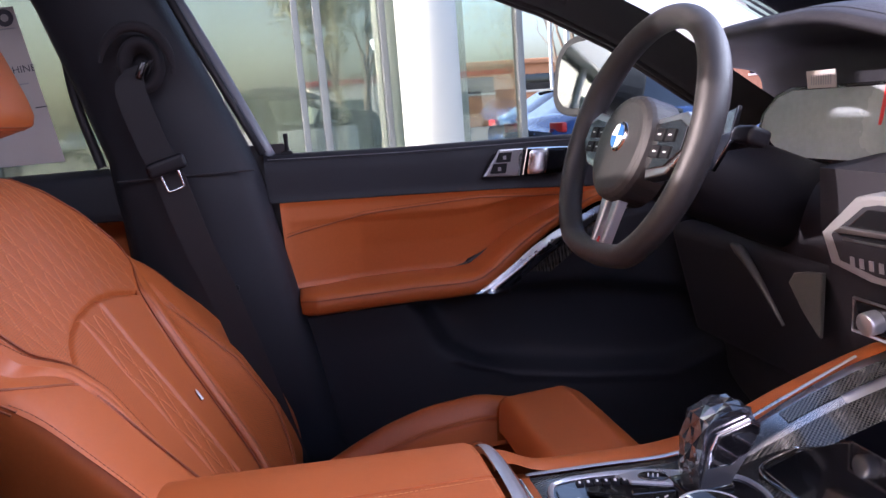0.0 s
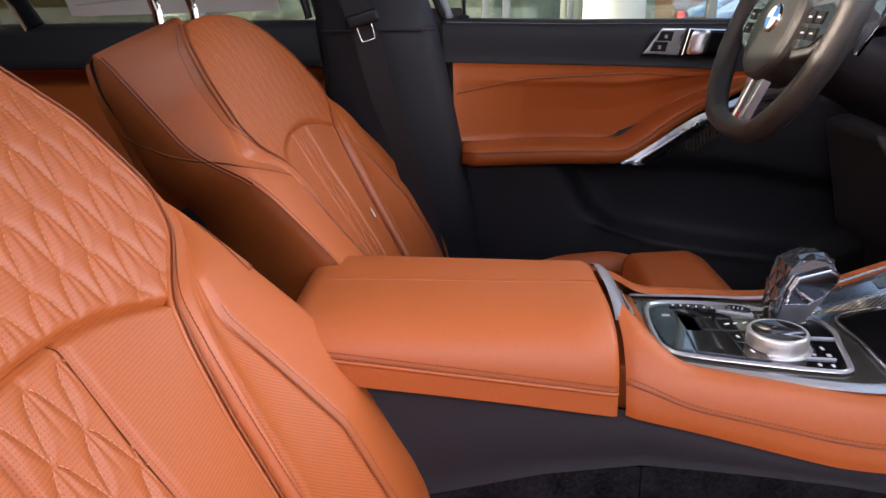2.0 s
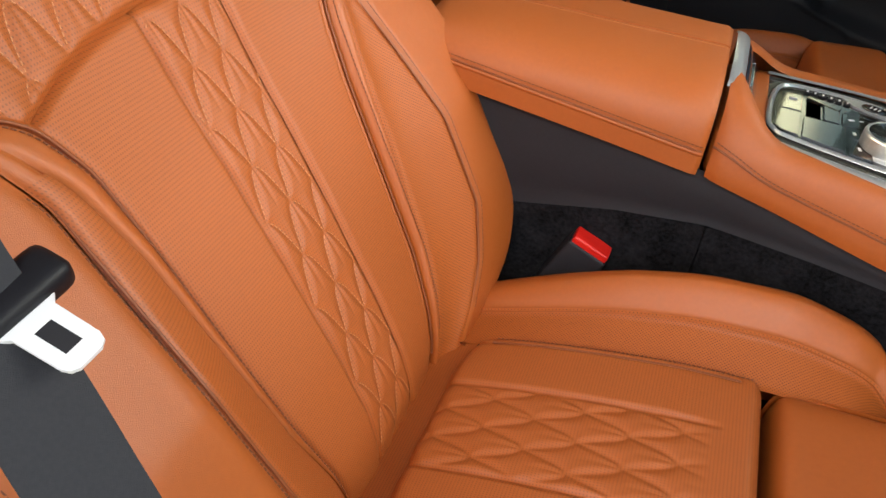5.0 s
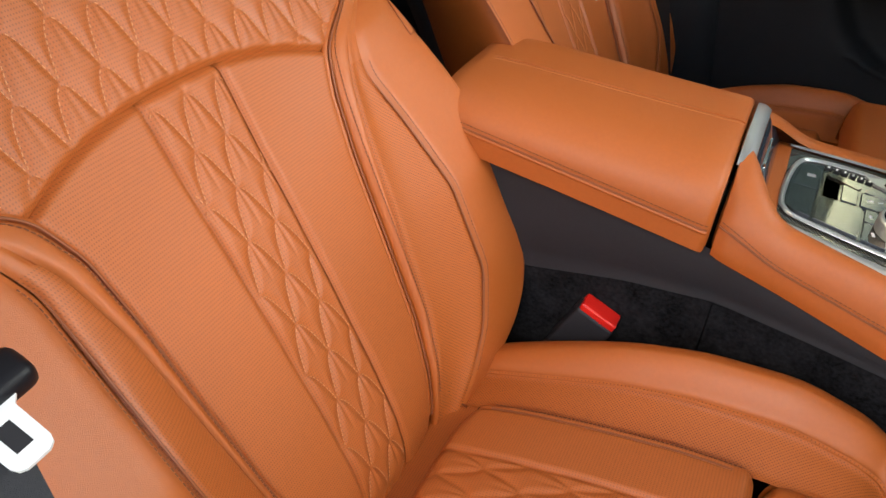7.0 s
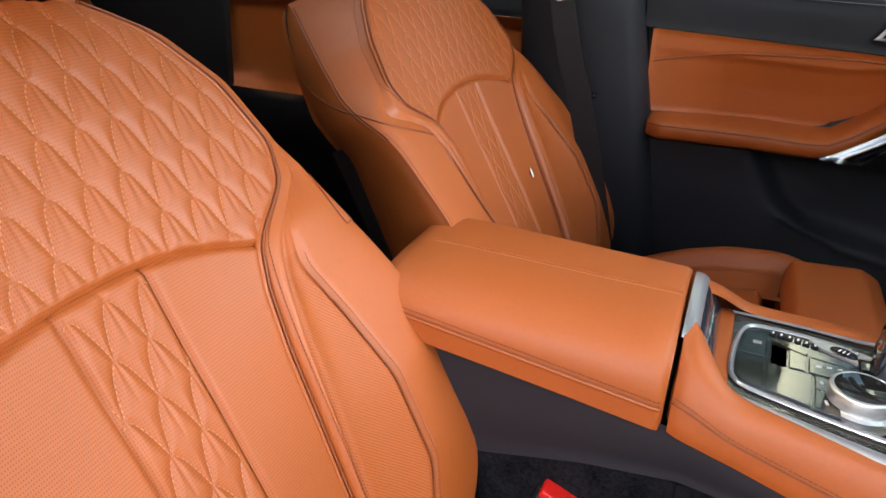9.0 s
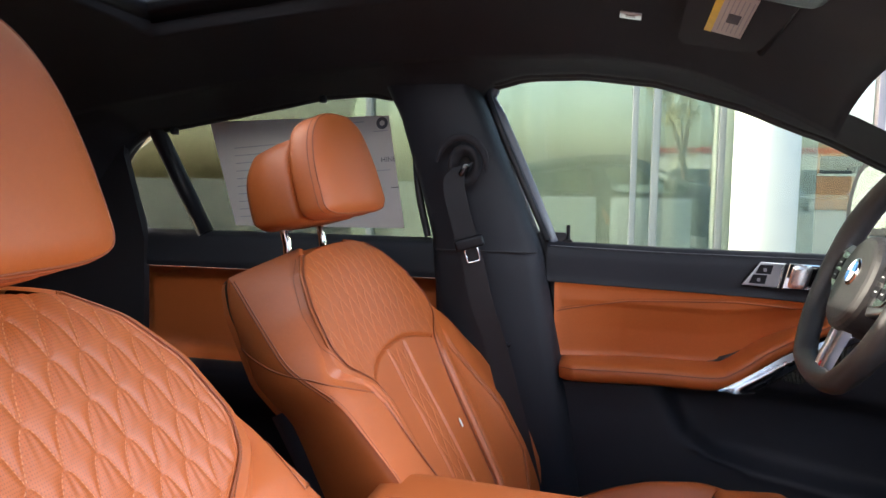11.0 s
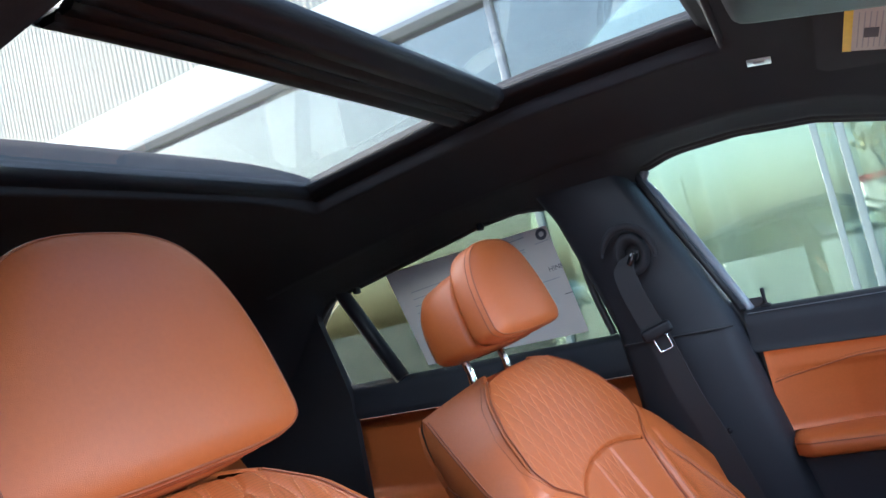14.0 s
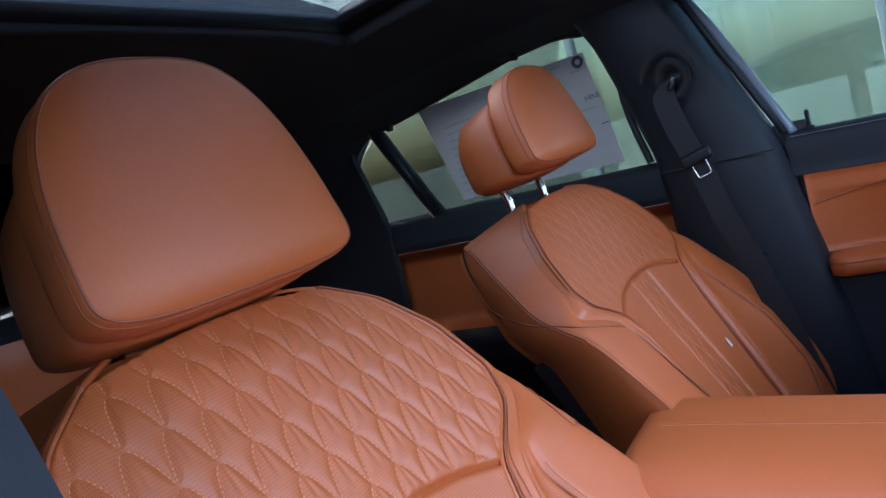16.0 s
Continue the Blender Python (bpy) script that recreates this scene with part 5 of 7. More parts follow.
def side_wall(sg, nm):
    u = np.linspace(-1.0, 1.12, 150)
    zl = zwin(u)
    t = np.linspace(0, 1, 14)[:, None]
    hx = np.clip(u, -1.5, 0.70)
    zh = head_z(hx, 0.60) - np.clip(u - 0.70, 0, 1) * 0.62
    A = np.stack([u, np.full_like(u, 0.735), zl], -1)
    C = np.stack([u, np.full_like(u, 0.60), np.maximum(zh, zl + 0.03)], -1)
    B = np.stack([u, np.full_like(u, 0.69), (A[:, 2] * 0.35 + C[:, 2] * 0.65)], -1)
    P = bez(A[None] + 0 * t[..., None], B[None] + 0 * t[..., None], C[None] + 0 * t[..., None], t * np.ones((1, 150)))
    O = P[:1].copy()
    O[..., 1] += 0.05
    P = np.concatenate([O, P], 0)
    P[..., 1] *= sg
    rail = part("trim_1" if sg > 0 else "trim_2", patch(P, flip=sg < 0), cloth)
    tagged(rail, "dark cloth roof rail and windscreen pillar trim", "trim", kind="structure")
    # centre pillar
    z = np.linspace(0.34, 1.47, 70)
    xl = np.interp(z, [0.34, 0.6, 1.06, 1.16, 1.41, 1.47], [0.0, -0.03, -0.052, -0.062, -0.131, -0.16])
    if sg < 0:
        xl = xl - 0.10
    xr = (0.0 if sg > 0 else -0.16) + np.interp(z, [0.34, 0.61, 0.871, 1.13, 1.148, 1.413, 1.47], [0.33, 0.283, 0.228, 0.176, 0.170, 0.062, 0.035])
    w = np.array([0, 0.0, 0.04, 0.10, 0.5, 0.86, 0.94, 1.0, 1.0])[:, None]
    yo = np.array([0.80, 0.735, 0.712, 0.70, 0.690, 0.695, 0.708, 0.735, 0.80])[:, None]
    upper = np.clip((z[None] - 1.10) / 0.04, 0, 1)
    P = np.stack([xl[None] * (1 - w) + xr[None] * w, sg * (yo + 0.006 * upper - 0.10 * np.clip(z[None] - 1.25, 0, 1) * (yo < 0.75) - 0.0), z[None] + 0 * w], -1)
    pil = part("pillar_1" if sg > 0 else "pillar_2", patch(P, flip=sg > 0), black_soft)
    tagged(pil, "black centre pillar trim between the doors", "pillar", kind="structure")
    zz = 1.128
    zs_ = np.linspace(0.34, 1.165, 20)
    xs_ = np.interp(zs_, z, xr)
    if sg > 0:
        seal = [(a - 0.03, b) for a, b in zip(xs_, zs_)] + [(a + 0.06, b) for a, b in zip(xs_[::-1], zs_[::-1])]
        part("door_seal", slab(seal, (0, sg * 0.785, 0), (1, 0, 0), (0, 0, 1), (0, sg, 0), 0.02, 0), rubber, pil, "black rubber door seal")
        part("panel_joint", rbox((0.215, 0.004, 0.003), pose(0.065, sg * 0.692, zz), 0.001), rubber, pil)
    return pil


for sg, nm in ((1, "trim_3"), (-1, "trim_4")):
    ob = part(nm, slab([(-1.56, 0.50), (-0.790, 0.50), (-0.772, 1.12), (-0.776, 1.145), (-0.802, 1.25), (-0.822, 1.325), (-0.821, 1.345), (-0.812, 1.362), (-0.790, 1.374), (-0.79, 1.40), (-1.56, 1.40)], (0, sg * 0.728, 0), (1, 0, 0), (0, 0, 1), (0, sg, 0), 0.02, 0.0), cloth)
    tagged(ob, "dark rear pillar trim", "trim", kind="structure")
for sg, nm in ((1, "trim_7"), (-1, "trim_8")):
    ob = part(nm, rbox((0.05, 0.22, 0.50), pose(-1.53, sg * 0.68, 1.30), 0.008), cloth)
    tagged(ob, "dark tail pillar trim beside the rear window", "trim", kind="structure")
    ob = part("ceiling", rbox((0.60, 0.20, 0.02), pose(-1.26, sg * 0.66, 1.415, sg * -12, -10, 0), 0.005), cloth)
    tagged(ob, "dark cloth edge of the headliner", "ceiling", kind="structure")
for sg, nm in ((1, "trim_5"), (-1, "trim_6")):
    ob = part(nm, rbox((0.56, 0.03, 0.80), pose(-1.262, sg * 0.752, 0.73), 0.008), cloth)
    tagged(ob, "dark lining beside the rear bench", "trim", kind="structure")
side_wall(1, "driver")
side_wall(-1, "passenger")


# ---- seat belts ----
def ribbon(pts, width, thick, wdir):
    L = smoothpath(pts, 60)
    w = np.array(wdir, float)
    w /= np.linalg.norm(w)
    T = np.gradient(L, axis=0)
    T /= np.linalg.norm(T, axis=1, keepdims=True)
    N = np.cross(T, w)
    c = [(-1, -1), (-1, 1), (1, 1), (1, -1)]
    G = np.stack([L + w * width / 2 * a + N * thick / 2 * b for a, b in c], 0)
    return from_grid(G, loop_u=True, caps=True, smooth=False)


# pale, barely metallic colour stands in for the sheen of lit steel
tongue_sheen = mat("belt tongue with painted sheen", (0.78, 0.80, 0.79), 0.35, metal=0.15, vary=0.03)


def belt(sg, pts, wdir, tongue_at, tongue_m, loop_at):
    b = thing("seat_belt", loop_at, "black seat belt with steel tongue hanging at the pillar", "seat belt", "seat belts")
    part("webbing", ribbon(pts, 0.047, 0.0014, wdir), webbing, b)
    gm = Matrix.Translation(loop_at) @ Matrix.Rotation(radians(90), 4, "X") @ Matrix.Rotation(radians(0), 4, "Z")
    prof = [(0.052, -0.012), (0.050, -0.002), (0.046, 0.006), (0.041, 0.009), (0.034, 0.007), (0.027, -0.002), (0.020, -0.012)]
    ring = part("guide_ring", lathe(prof if sg > 0 else [(a, -c) for a, c in prof], gm @ Matrix.Diagonal((0.68, 0.86, 1, 1)), 40), cloth, b)
    part("guide_hood", tube([Vector(loop_at) + Vector((0.052 * math.cos(a) - 0.004, -sg * 0.010, 0.062 * math.sin(a) - 0.006)) for a in np.linspace(radians(-10), radians(170), 24)], np.interp(np.linspace(0, 1, 24), [0, 0.2, 0.8, 1], [0.003, 0.008, 0.008, 0.003]), 10), cloth, b)
    part("guide_eye", rbox((0.012, 0.03, 0.03), Matrix.Translation((loop_at[0] + 0.004, loop_at[1] - sg * 0.012, loop_at[2] - 0.01)) @ Matrix.Rotation(radians(30), 4, "Y"), 0.005), gloss_black, ring)
    tg = part("tongue_sleeve", rbox((0.060, 0.018, 0.024), tongue_m, 0.008, 4), black_plain, b)
    if sg < 0:
        tp = [(-0.022, 0.004), (-0.020, -0.007), (-0.0115, -0.016), (-0.0110, -0.041), (-0.0095, -0.045), (-0.006, -0.047), (0.006, -0.047), (0.0095, -0.045), (0.0110, -0.041), (0.0115, -0.016), (0.020, -0.007), (0.022, 0.004)]
        plate = part("tongue", slab(tp, tuple(tongue_m @ Vector((0, -0.0015, 0))), *(tuple(tongue_m.to_3x3() @ Vector(a)) for a in ((1, 0, 0), (0, 0, 1), (0, 1, 0))), 0.003, 0.0012), tongue_sheen, tg, "steel tongue with its bright sheen in the colour")
        for yy_ in (-0.0016, 0.0011):
            part("slot", slab([(-0.0045, -0.021), (0.0045, -0.021), (0.0045, -0.038), (-0.0045, -0.038)], tuple(tongue_m @ Vector((0, yy_, 0))), *(tuple(tongue_m.to_3x3() @ Vector(a)) for a in ((1, 0, 0), (0, 0, 1), (0, 1, 0))), 0.0005, 0), rubber, tg)
        return b
    V, F = [], []
    for lp, closed in (([(-0.013, 0, -0.012), (-0.0125, 0, -0.034), (-0.009, 0, -0.038), (0.009, 0, -0.038), (0.0125, 0, -0.034), (0.013, 0, -0.012), (0.009, 0, -0.009), (-0.009, 0, -0.009)], True), ([(0.012, 0, -0.011), (0.018, 0, -0.004), (0.020, 0, 0.004)], False), ([(-0.012, 0, -0.011), (-0.018, 0, -0.004), (-0.020, 0, 0.004)], False)):
        tm = tube(smoothpath(lp, 40, closed), 0.0017, 8, closed=closed)
        tm.transform(tongue_m @ Matrix.Diagonal((1.0, 1.0, 1.0 if sg > 0 else 0.95, 1)))
        o = len(V)
        V += [tuple(v.co) for v in tm.vertices]
        F += [tuple(i + o for i in f.vertices) for f in tm.polygons]
    bm = bpy.data.meshes.new("tongue")
    bm.from_pydata(V, [], F)
    bm.polygons.foreach_set("use_smooth", [True] * len(F))
    part("tongue", bm, satin, tg, "steel tongue")
    return b


LP = (0.022, 0.668, 1.306)
belt(1, [(0.022, 0.655, 1.305), (0.005, 0.650, 1.275), (0.022, 0.640, 1.20), (0.045, 0.632, 1.135), (0.075, 0.628, 1.02), (0.105, 0.632, 0.93), (0.16, 0.645, 0.72), (0.22, 0.67, 0.45)],
     (0.92, -0.15, 0.25), None, Matrix.Translation((0.045, 0.624, 1.150)) @ Matrix.Rotation(radians(10), 4, "Z") @ Matrix.Rotation(radians(-16), 4, "Y"), LP)
TX = Vector((0.10, 0.98, 0.16)).normalized()
TZ = (Vector((-0.96, 0.10, 0.20)) - Vector((-0.96, 0.10, 0.20)).dot(TX) * TX).normalized()
TM = Matrix.Translation((0.089, -0.671, 0.957)) @ Matrix((TX, TZ.cross(TX), TZ)).transposed().to_4x4()
belt(-1, [(-0.03, -0.69, 1.31), (0.02, -0.685, 1.22), (0.052, -0.680, 1.10), (0.072, -0.680, 0.998), (0.097, -0.686, 0.955), (0.145, -0.703, 0.905), (0.21, -0.725, 0.80), (0.24, -0.735, 0.55), (0.22, -0.74, 0.36)],
     (0.08, 0.99, 0.10), None, TM, (-0.06, -0.70, 1.31))
bolt = thing("anchor_bolt", (0.101, 0.61, 0.934), "small dark bolt head on the pillar trim", "bolt")
part("bolt_head", lathe([(0, -0.004), (0.004, -0.004), (0.006, 0), (0.006, 0.02)], Matrix.Translation((0.118, 0.684, 0.934)) @ Matrix.Rotation(radians(-90), 4, "X"), 16), black_plain, bolt)


# ---- driver's door ----
door = thing("front_door", (0.6, 0.78, 0.40), "front door with black upper trim and cognac leather panel", "car door")
DX = np.linspace(0.186, 1.16, 140)


def strip(name, rows, mt, parent=door, label="", tuck=(0, 0, 0, 0), xs=DX, sub=10, w=0.006, smooth=True):
    """A lengthwise strip of the door: rows of (y, z) functions over x, smoothly joined."""
    Y = np.stack([np.broadcast_to(y(xs) if callable(y) else y, xs.shape) for y, z in rows], 0)
    Z = np.stack([np.broadcast_to(z(xs) if callable(z) else z, xs.shape) for y, z in rows], 0)
    k = np.arange(len(rows))
    q = np.linspace(0, len(rows) - 1, (len(rows) - 1) * sub + 1)

    def up(A):
        out = np.stack([np.interp(q, k, A[:, i]) for i in range(A.shape[1])], 1)
        if smooth and sub > 3:
            kk = np.hanning(sub + 1)[1:-1]
            kk /= kk.sum()
            p = len(kk) // 2
            pad = np.pad(out, ((p, len(kk) - 1 - p), (0, 0)), mode="reflect", reflect_type="odd")
            out = np.stack([np.convolve(pad[:, i], kk, mode="valid") for i in range(A.shape[1])], 1)
        return out
    P = np.stack([np.broadcast_to(xs, (len(q), len(xs))), up(Y), up(Z)], -1)
    return part(name, patch(P, tuck, w, flip=True), mt, parent, label)


zbelt = curve([0.18, 0.43, 0.76, 1.16], [1.147, 1.140, 1.137, 1.125])
zred = curve([0.18, 0.41, 0.63, 0.80, 1.16], [1.064, 1.057, 1.049, 1.038, 1.005])
strip("upper_trim", [(0.815, lambda x: zbelt(x) - 0.01), (0.80, lambda x: zbelt(x) + 0.001), (0.777, lambda x: zbelt(x)), (0.764, lambda x: zbelt(x) - 0.010), (0.758, lambda x: zbelt(x) - 0.03), (0.756, zred)], black_soft, label="black stitched upper door trim", tuck=(0, 0.003, 0, 0))
xx = np.linspace(0.19, 1.1, 160)
part("stitching", stitch_mesh([stitches(np.stack([xx, np.full(160, 0.7655), zbelt(xx) - 0.008], -1), np.tile((0, -0.8, 0.6), (160, 1)), lift=0.0008)]), grey_ink, door)
part("seam", tube(np.stack([xx, np.full(160, 0.7632), zbelt(xx) - 0.0115], -1), 0.0009, 6), rubber, door)
zarm = curve([0.18, 0.25, 0.53, 0.569, 0.704, 0.80, 0.95], [0.905, 0.905, 0.902, 0.915, 1.000, 1.032, 1.03], 0.05)
XR = np.linspace(0.205, 0.93, 120)


def panel_y(x, f):
    """How far out the leather lies, f from its top edge (0) to the armrest (1): it sinks in over the ledge."""
    return 0.756 + np.clip((zred(x) - zarm(x)) / 0.10, 0, 1) * np.clip((x - 0.195) / 0.15, 0, 1) * np.interp(f, [0, 0.22, 0.30, 0.6, 1], [0, 0.004, 0.012, 0.028, 0.040])


def panel_row(f):
    return (lambda x: panel_y(x, f), lambda x: zred(x) - 0.001 - f * np.maximum(zred(x) - zarm(x), 0.001))


strip("leather_panel", [panel_row(f) for f in (0, 0.12, 0.22, 0.30, 0.45, 0.6, 0.8, 1.0)], leather, xs=XR, label="cognac leather door panel", tuck=(0.003, 0.004, 0.004, 0))
zs = curve([0.205, 0.23, 0.357, 0.568, 0.734, 0.9], [0.998, 1.005, 1.028, 1.037, 1.026, 1.01])
ys_ = np.array([float(panel_y(x, np.clip((zred(x) - zs(x)) / max(zred(x) - zarm(x), 0.002), 0, 1))) for x in XR])
part("seam", tube(np.stack([XR, ys_ - 0.0004, zs(XR)], -1), 0.0016, 8), piping, door)
part("stitching", stitch_mesh([stitches(np.stack([XR, ys_ - 0.001, zs(XR) + 0.005], -1), np.tile((0, -1.0, 0), (120, 1)))]), thread_dark, door)


def arm_rest_door():
    L = smoothpath([(0.222, 0, 0.880), (0.30, 0, 0.882), (0.42, 0, 0.884), (0.53, 0, 0.884), (0.575, 0, 0.902), (0.64, 0, 0.950), (0.71, 0, 0.988), (0.79, 0, 1.018), (0.87, 0, 1.02)], 90)
    n = len(L)
    T = np.gradient(L, axis=0)
    T /= np.linalg.norm(T, axis=1, keepdims=True)
    Nn = np.stack([-T[:, 2], 0 * T[:, 0], T[:, 0]], -1)
    x = L[:, 0]
    h = np.interp(x, [0.21, 0.235, 0.53, 0.60, 0.71, 0.87], [0.016, 0.022, 0.021, 0.018, 0.013, 0.009])
    yi = np.interp(x, [0.21, 0.25, 0.53, 0.65, 0.75, 0.87], [0.725, 0.698, 0.696, 0.702, 0.715, 0.74])
    G = []
    for a, b in ((0.0, 1.0), (0.35, 1.02), (0.75, 0.98), (0.92, 0.80), (1.0, 0.45), (1.0, 0.0), (0.98, -0.5), (0.90, -0.85), (0.72, -1.0), (0.0, -1.0)):
        q = L + Nn * (h * b)[:, None]
        q[:, 1] = 0.803 + (yi - 0.803) * a
        G.append(q)
    G = np.stack(G, 0)
    ob = part("armrest", from_grid(G, caps=True, flip=True), leather, door, "padded cognac leather armrest and pull")
    part("seam", tube(G[4] + np.array((0, -0.0004, 0.0)), 0.0013, 6), piping, ob)
    # solid black tube stands in for the darkness of the hollow behind the pull
    i0, i1 = np.searchsorted(x, (0.515, 0.60))
    part("pull_pocket", tube(G[0][i0:i1] + np.array((0, -0.012, 0.0)), np.interp(np.linspace(0, 1, i1 - i0), [0, 0.5, 1], [0.0005, 0.008, 0.001]), 8), rubber, ob, "black tube standing in for the dark hollow behind the pull")
    # silver blade below the pull
    S0 = smoothpath([(0.535, 0.700, 0.866), (0.60, 0.703, 0.905), (0.66, 0.708, 0.945), (0.72, 0.716, 0.972), (0.80, 0.735, 1.000), (0.87, 0.75, 1.006)], 40)
    S1 = smoothpath([(0.600, 0.712, 0.868), (0.64, 0.713, 0.898), (0.685, 0.716, 0.928), (0.735, 0.722, 0.955), (0.80, 0.738, 0.982), (0.87, 0.752, 0.992)], 40)
    t = np.linspace(0, 1, 10)[:, None, None]
    P = S0[None] * (1 - t) + S1[None] * t
    P[..., 1] -= 0.010 * np.sin(math.pi * t[..., 0])
    part("pull_blade", patch(P, (0.003, 0.004, 0.004, 0), 0.004, flip=True), satin, door, "satin silver pull trim")
    t2 = S1 + np.array((0.006, 0.004, -0.002))
    part("pull_groove", tube(t2, 0.003, 8), rubber, door)
    t3 = np.stack([S1 + np.array((0.01, 0.006, -0.004)), S1 + np.array((0.05, 0.012, -0.012))], 0)
    part("speaker_grille", patch(t3[:, 8:34], flip=True), carbon, door, "dark woven speaker grille")


arm_rest_door()
# door opener and lock switches
opn = part("opener_plate", slab([(-0.065, -0.020), (0.080, -0.022), (0.092, 0.028), (-0.030, 0.026), (-0.04, 0.022)], (0.640, 0.7535, 1.092), (1, 0, -0.03), (0, 0, 1), (0, -1, 0), 0.005, 0.002), black_plain, door)
fr = [(-0.064, -0.022), (0.006, -0.024), (0.016, 0.026), (-0.030, 0.026)]
part("switch_frame", slab(fr, (0.640, 0.749, 1.095), (1, 0, -0.03), (0, 0, 1), (0, -1, 0), 0.006, 0.002), satin, opn)
for dz, lb in ((0.012, 0), (-0.008, 1)):
    sw = part("lock_switch", slab([(-0.052 + 0.012 * (1 - lb), -0.009), (-0.022 + 0.010 * (1 - lb), -0.009), (-0.018 + 0.010 * (1 - lb), 0.009), (-0.044 + 0.012 * (1 - lb), 0.009)], (0.640, 0.7425, 1.095 + dz), (1, 0, -0.03), (0, 0, 1), (0, -1, 0), 0.003, 0.001), black_plain, opn)
    part("mark", rbox((0.006, 0.0006, 0.007), pose(0.606 + 0.011 * (1 - lb), 0.7392, 1.095 + dz), 0.0002), grey_ink, sw)
hd = [(0.010, -0.024), (0.088, -0.024), (0.104, -0.002), (0.104, 0.026), (0.022, 0.027)]
part("opener_frame", slab(hd, (0.640, 0.749, 1.095), (1, 0, -0.03), (0, 0, 1), (0, -1, 0), 0.006, 0.002), chrome, opn)
part("opener_cup", slab([(0.046, -0.014), (0.080, -0.016), (0.094, 0.0), (0.094, 0.020), (0.056, 0.021)], (0.640, 0.7425, 1.095), (1, 0, -0.03), (0, 0, 1), (0, -1, 0), 0.0015, 0.0005), gloss_black, opn)
u = np.linspace(0, 1, 14)[:, None]
v = np.linspace(0, 1, 10)[None, :]
P = np.stack([0.640 + 0.018 + 0.036 * u + 0.010 * v, 0.742 - 0.010 * np.sin(math.pi * u * 0.6) + 0 * v, 1.073 + 0.045 * v + 0 * u], -1)
part("opener_lever", patch(P, (0.001, 0.002, 0.002, 0.002), 0.003), satin, opn, "satin silver door lever")
pin = thing("lock_pin", (0.228, 0.787, 1.14), "small black door lock pin", "lock pin")
part("base", rbox((0.020, 0.018, 0.010), pose(0.228, 0.787, 1.146), 0.003), black_plain, pin)
part("pin", lathe([(0, 0.034), (0.0035, 0.034), (0.0045, 0.031), (0.0035, 0.014), (0.0050, 0.0)], pose(0.228, 0.787, 1.148), 16), black_plain, pin)


def lower_door():
    x = np.linspace(0.215, 1.2, 150)[None, :]
    q = np.linspace(0, 1, 110)[:, None]
    ztop = np.interp(x, [0.2, 0.53, 0.60, 0.70, 0.80, 0.90, 1.2], [0.868, 0.870, 0.872, 0.945, 0.985, 1.0, 0.99])
    z = ztop * (1 - q) + 0.40 * q
    X = x + 0 * q
    left = np.interp(z, [0.40, 0.70, 0.725, 0.761, 0.85], [0.9, 0.62, 0.54, 0.488, 0.436])
    bot = np.interp(X, [0.40, 0.54, 0.75, 0.948, 1.074, 1.2], [0.78, 0.722, 0.685, 0.662, 0.70, 0.80])
    top = np.interp(X, [0.40, 0.60, 0.80, 0.95, 1.2], [0.852, 0.858, 0.845, 0.812, 0.80])
    ins = np.minimum(np.minimum((X - left) * 0.8, z - bot), (top - z) * 1.0)
    k = 1 / (1 + np.exp(-np.clip(ins / 0.007, -30, 30)))
    lip = 0.010 * np.exp(-((ins + 0.012) / 0.012) ** 2) * (z < 0.74)
    Y = 0.733 - 0.012 * np.clip((0.80 - z) / 0.2, 0, 1) + 0.045 * k - lip
    Y = np.where(q < 0.02, 0.76, Y)
    return part("lower_panel", patch(np.stack([X, Y, z], -1), flip=True), black_soft, door, "black lower door panel with map pocket")


lower_door()
# window frame, seal and glass
fl = [(x, zwin(x)) for x in np.linspace(0.06, 1.10, 60)]
outl = [(0.186, 1.15), (0.125, 1.29), (0.068, 1.413), (0.045, 1.455), (0.052, 1.478)] + fl
L = np.array([(a, 0.765, b) for a, b in outl])
part("window_seal", tube(smoothpath(L[::2], 120), 0.007, 8), rubber, door)
part("window_frame", tube(smoothpath(L[:5] + np.array((0.012, 0.02, -0.006)), 60), 0.011, 8), frame_paint_shaded, door, "window frame in car paint darkened for shade")
part("window_channel", tube(smoothpath(L[4::2] + np.array((0.004, 0.02, -0.002)), 120), 0.009, 8), rubber, door, "black window channel")
gl = [(0.19, 1.12), (0.13, 1.28), (0.07, 1.41), (0.05, 1.46)] + fl[::4] + [(1.12, 1.11)]
wg = part("window_pane", slab(gl, (0, 0.800, 0), (1, 0, 0), (0, 0, 1), (0, 1, 0), 0.004, 0), clear, door)
wg.visible_shadow = False
part("outer_skin", rbox((1.05, 0.03, 0.72), pose(0.68, 0.93, 0.71), 0.01), body_paint, door, "pale painted outer door skin")
part("door_core", rbox((0.96, 0.10, 0.64), pose(0.68, 0.86, 0.74), 0.01), black_plain, door)
mir = thing("door_mirror", (0.95, 1.02, 1.18), "black-framed door mirror outside the driver's window", "mirror")
mo = [(0.008 + 0.100 * math.copysign(abs(math.cos(a)) ** 0.62, math.cos(a)), 0.088 * math.copysign(abs(math.sin(a)) ** 0.66, math.sin(a))) for a in np.linspace(0, 2 * math.pi, 40, endpoint=False)]
MZ = Vector((-0.93, -0.34, 0.20)).normalized()
MX = Vector((-0.34, 0.93, 0.0)).normalized()
MY = MZ.cross(MX)
MY = MY if MY.z > 0 else -MY
MO = (0.905, 1.0, 1.252)
part("housing", slab(mo, MO, MX, MY, -MZ, 0.09, 0.03, 4), black_plain, mir)
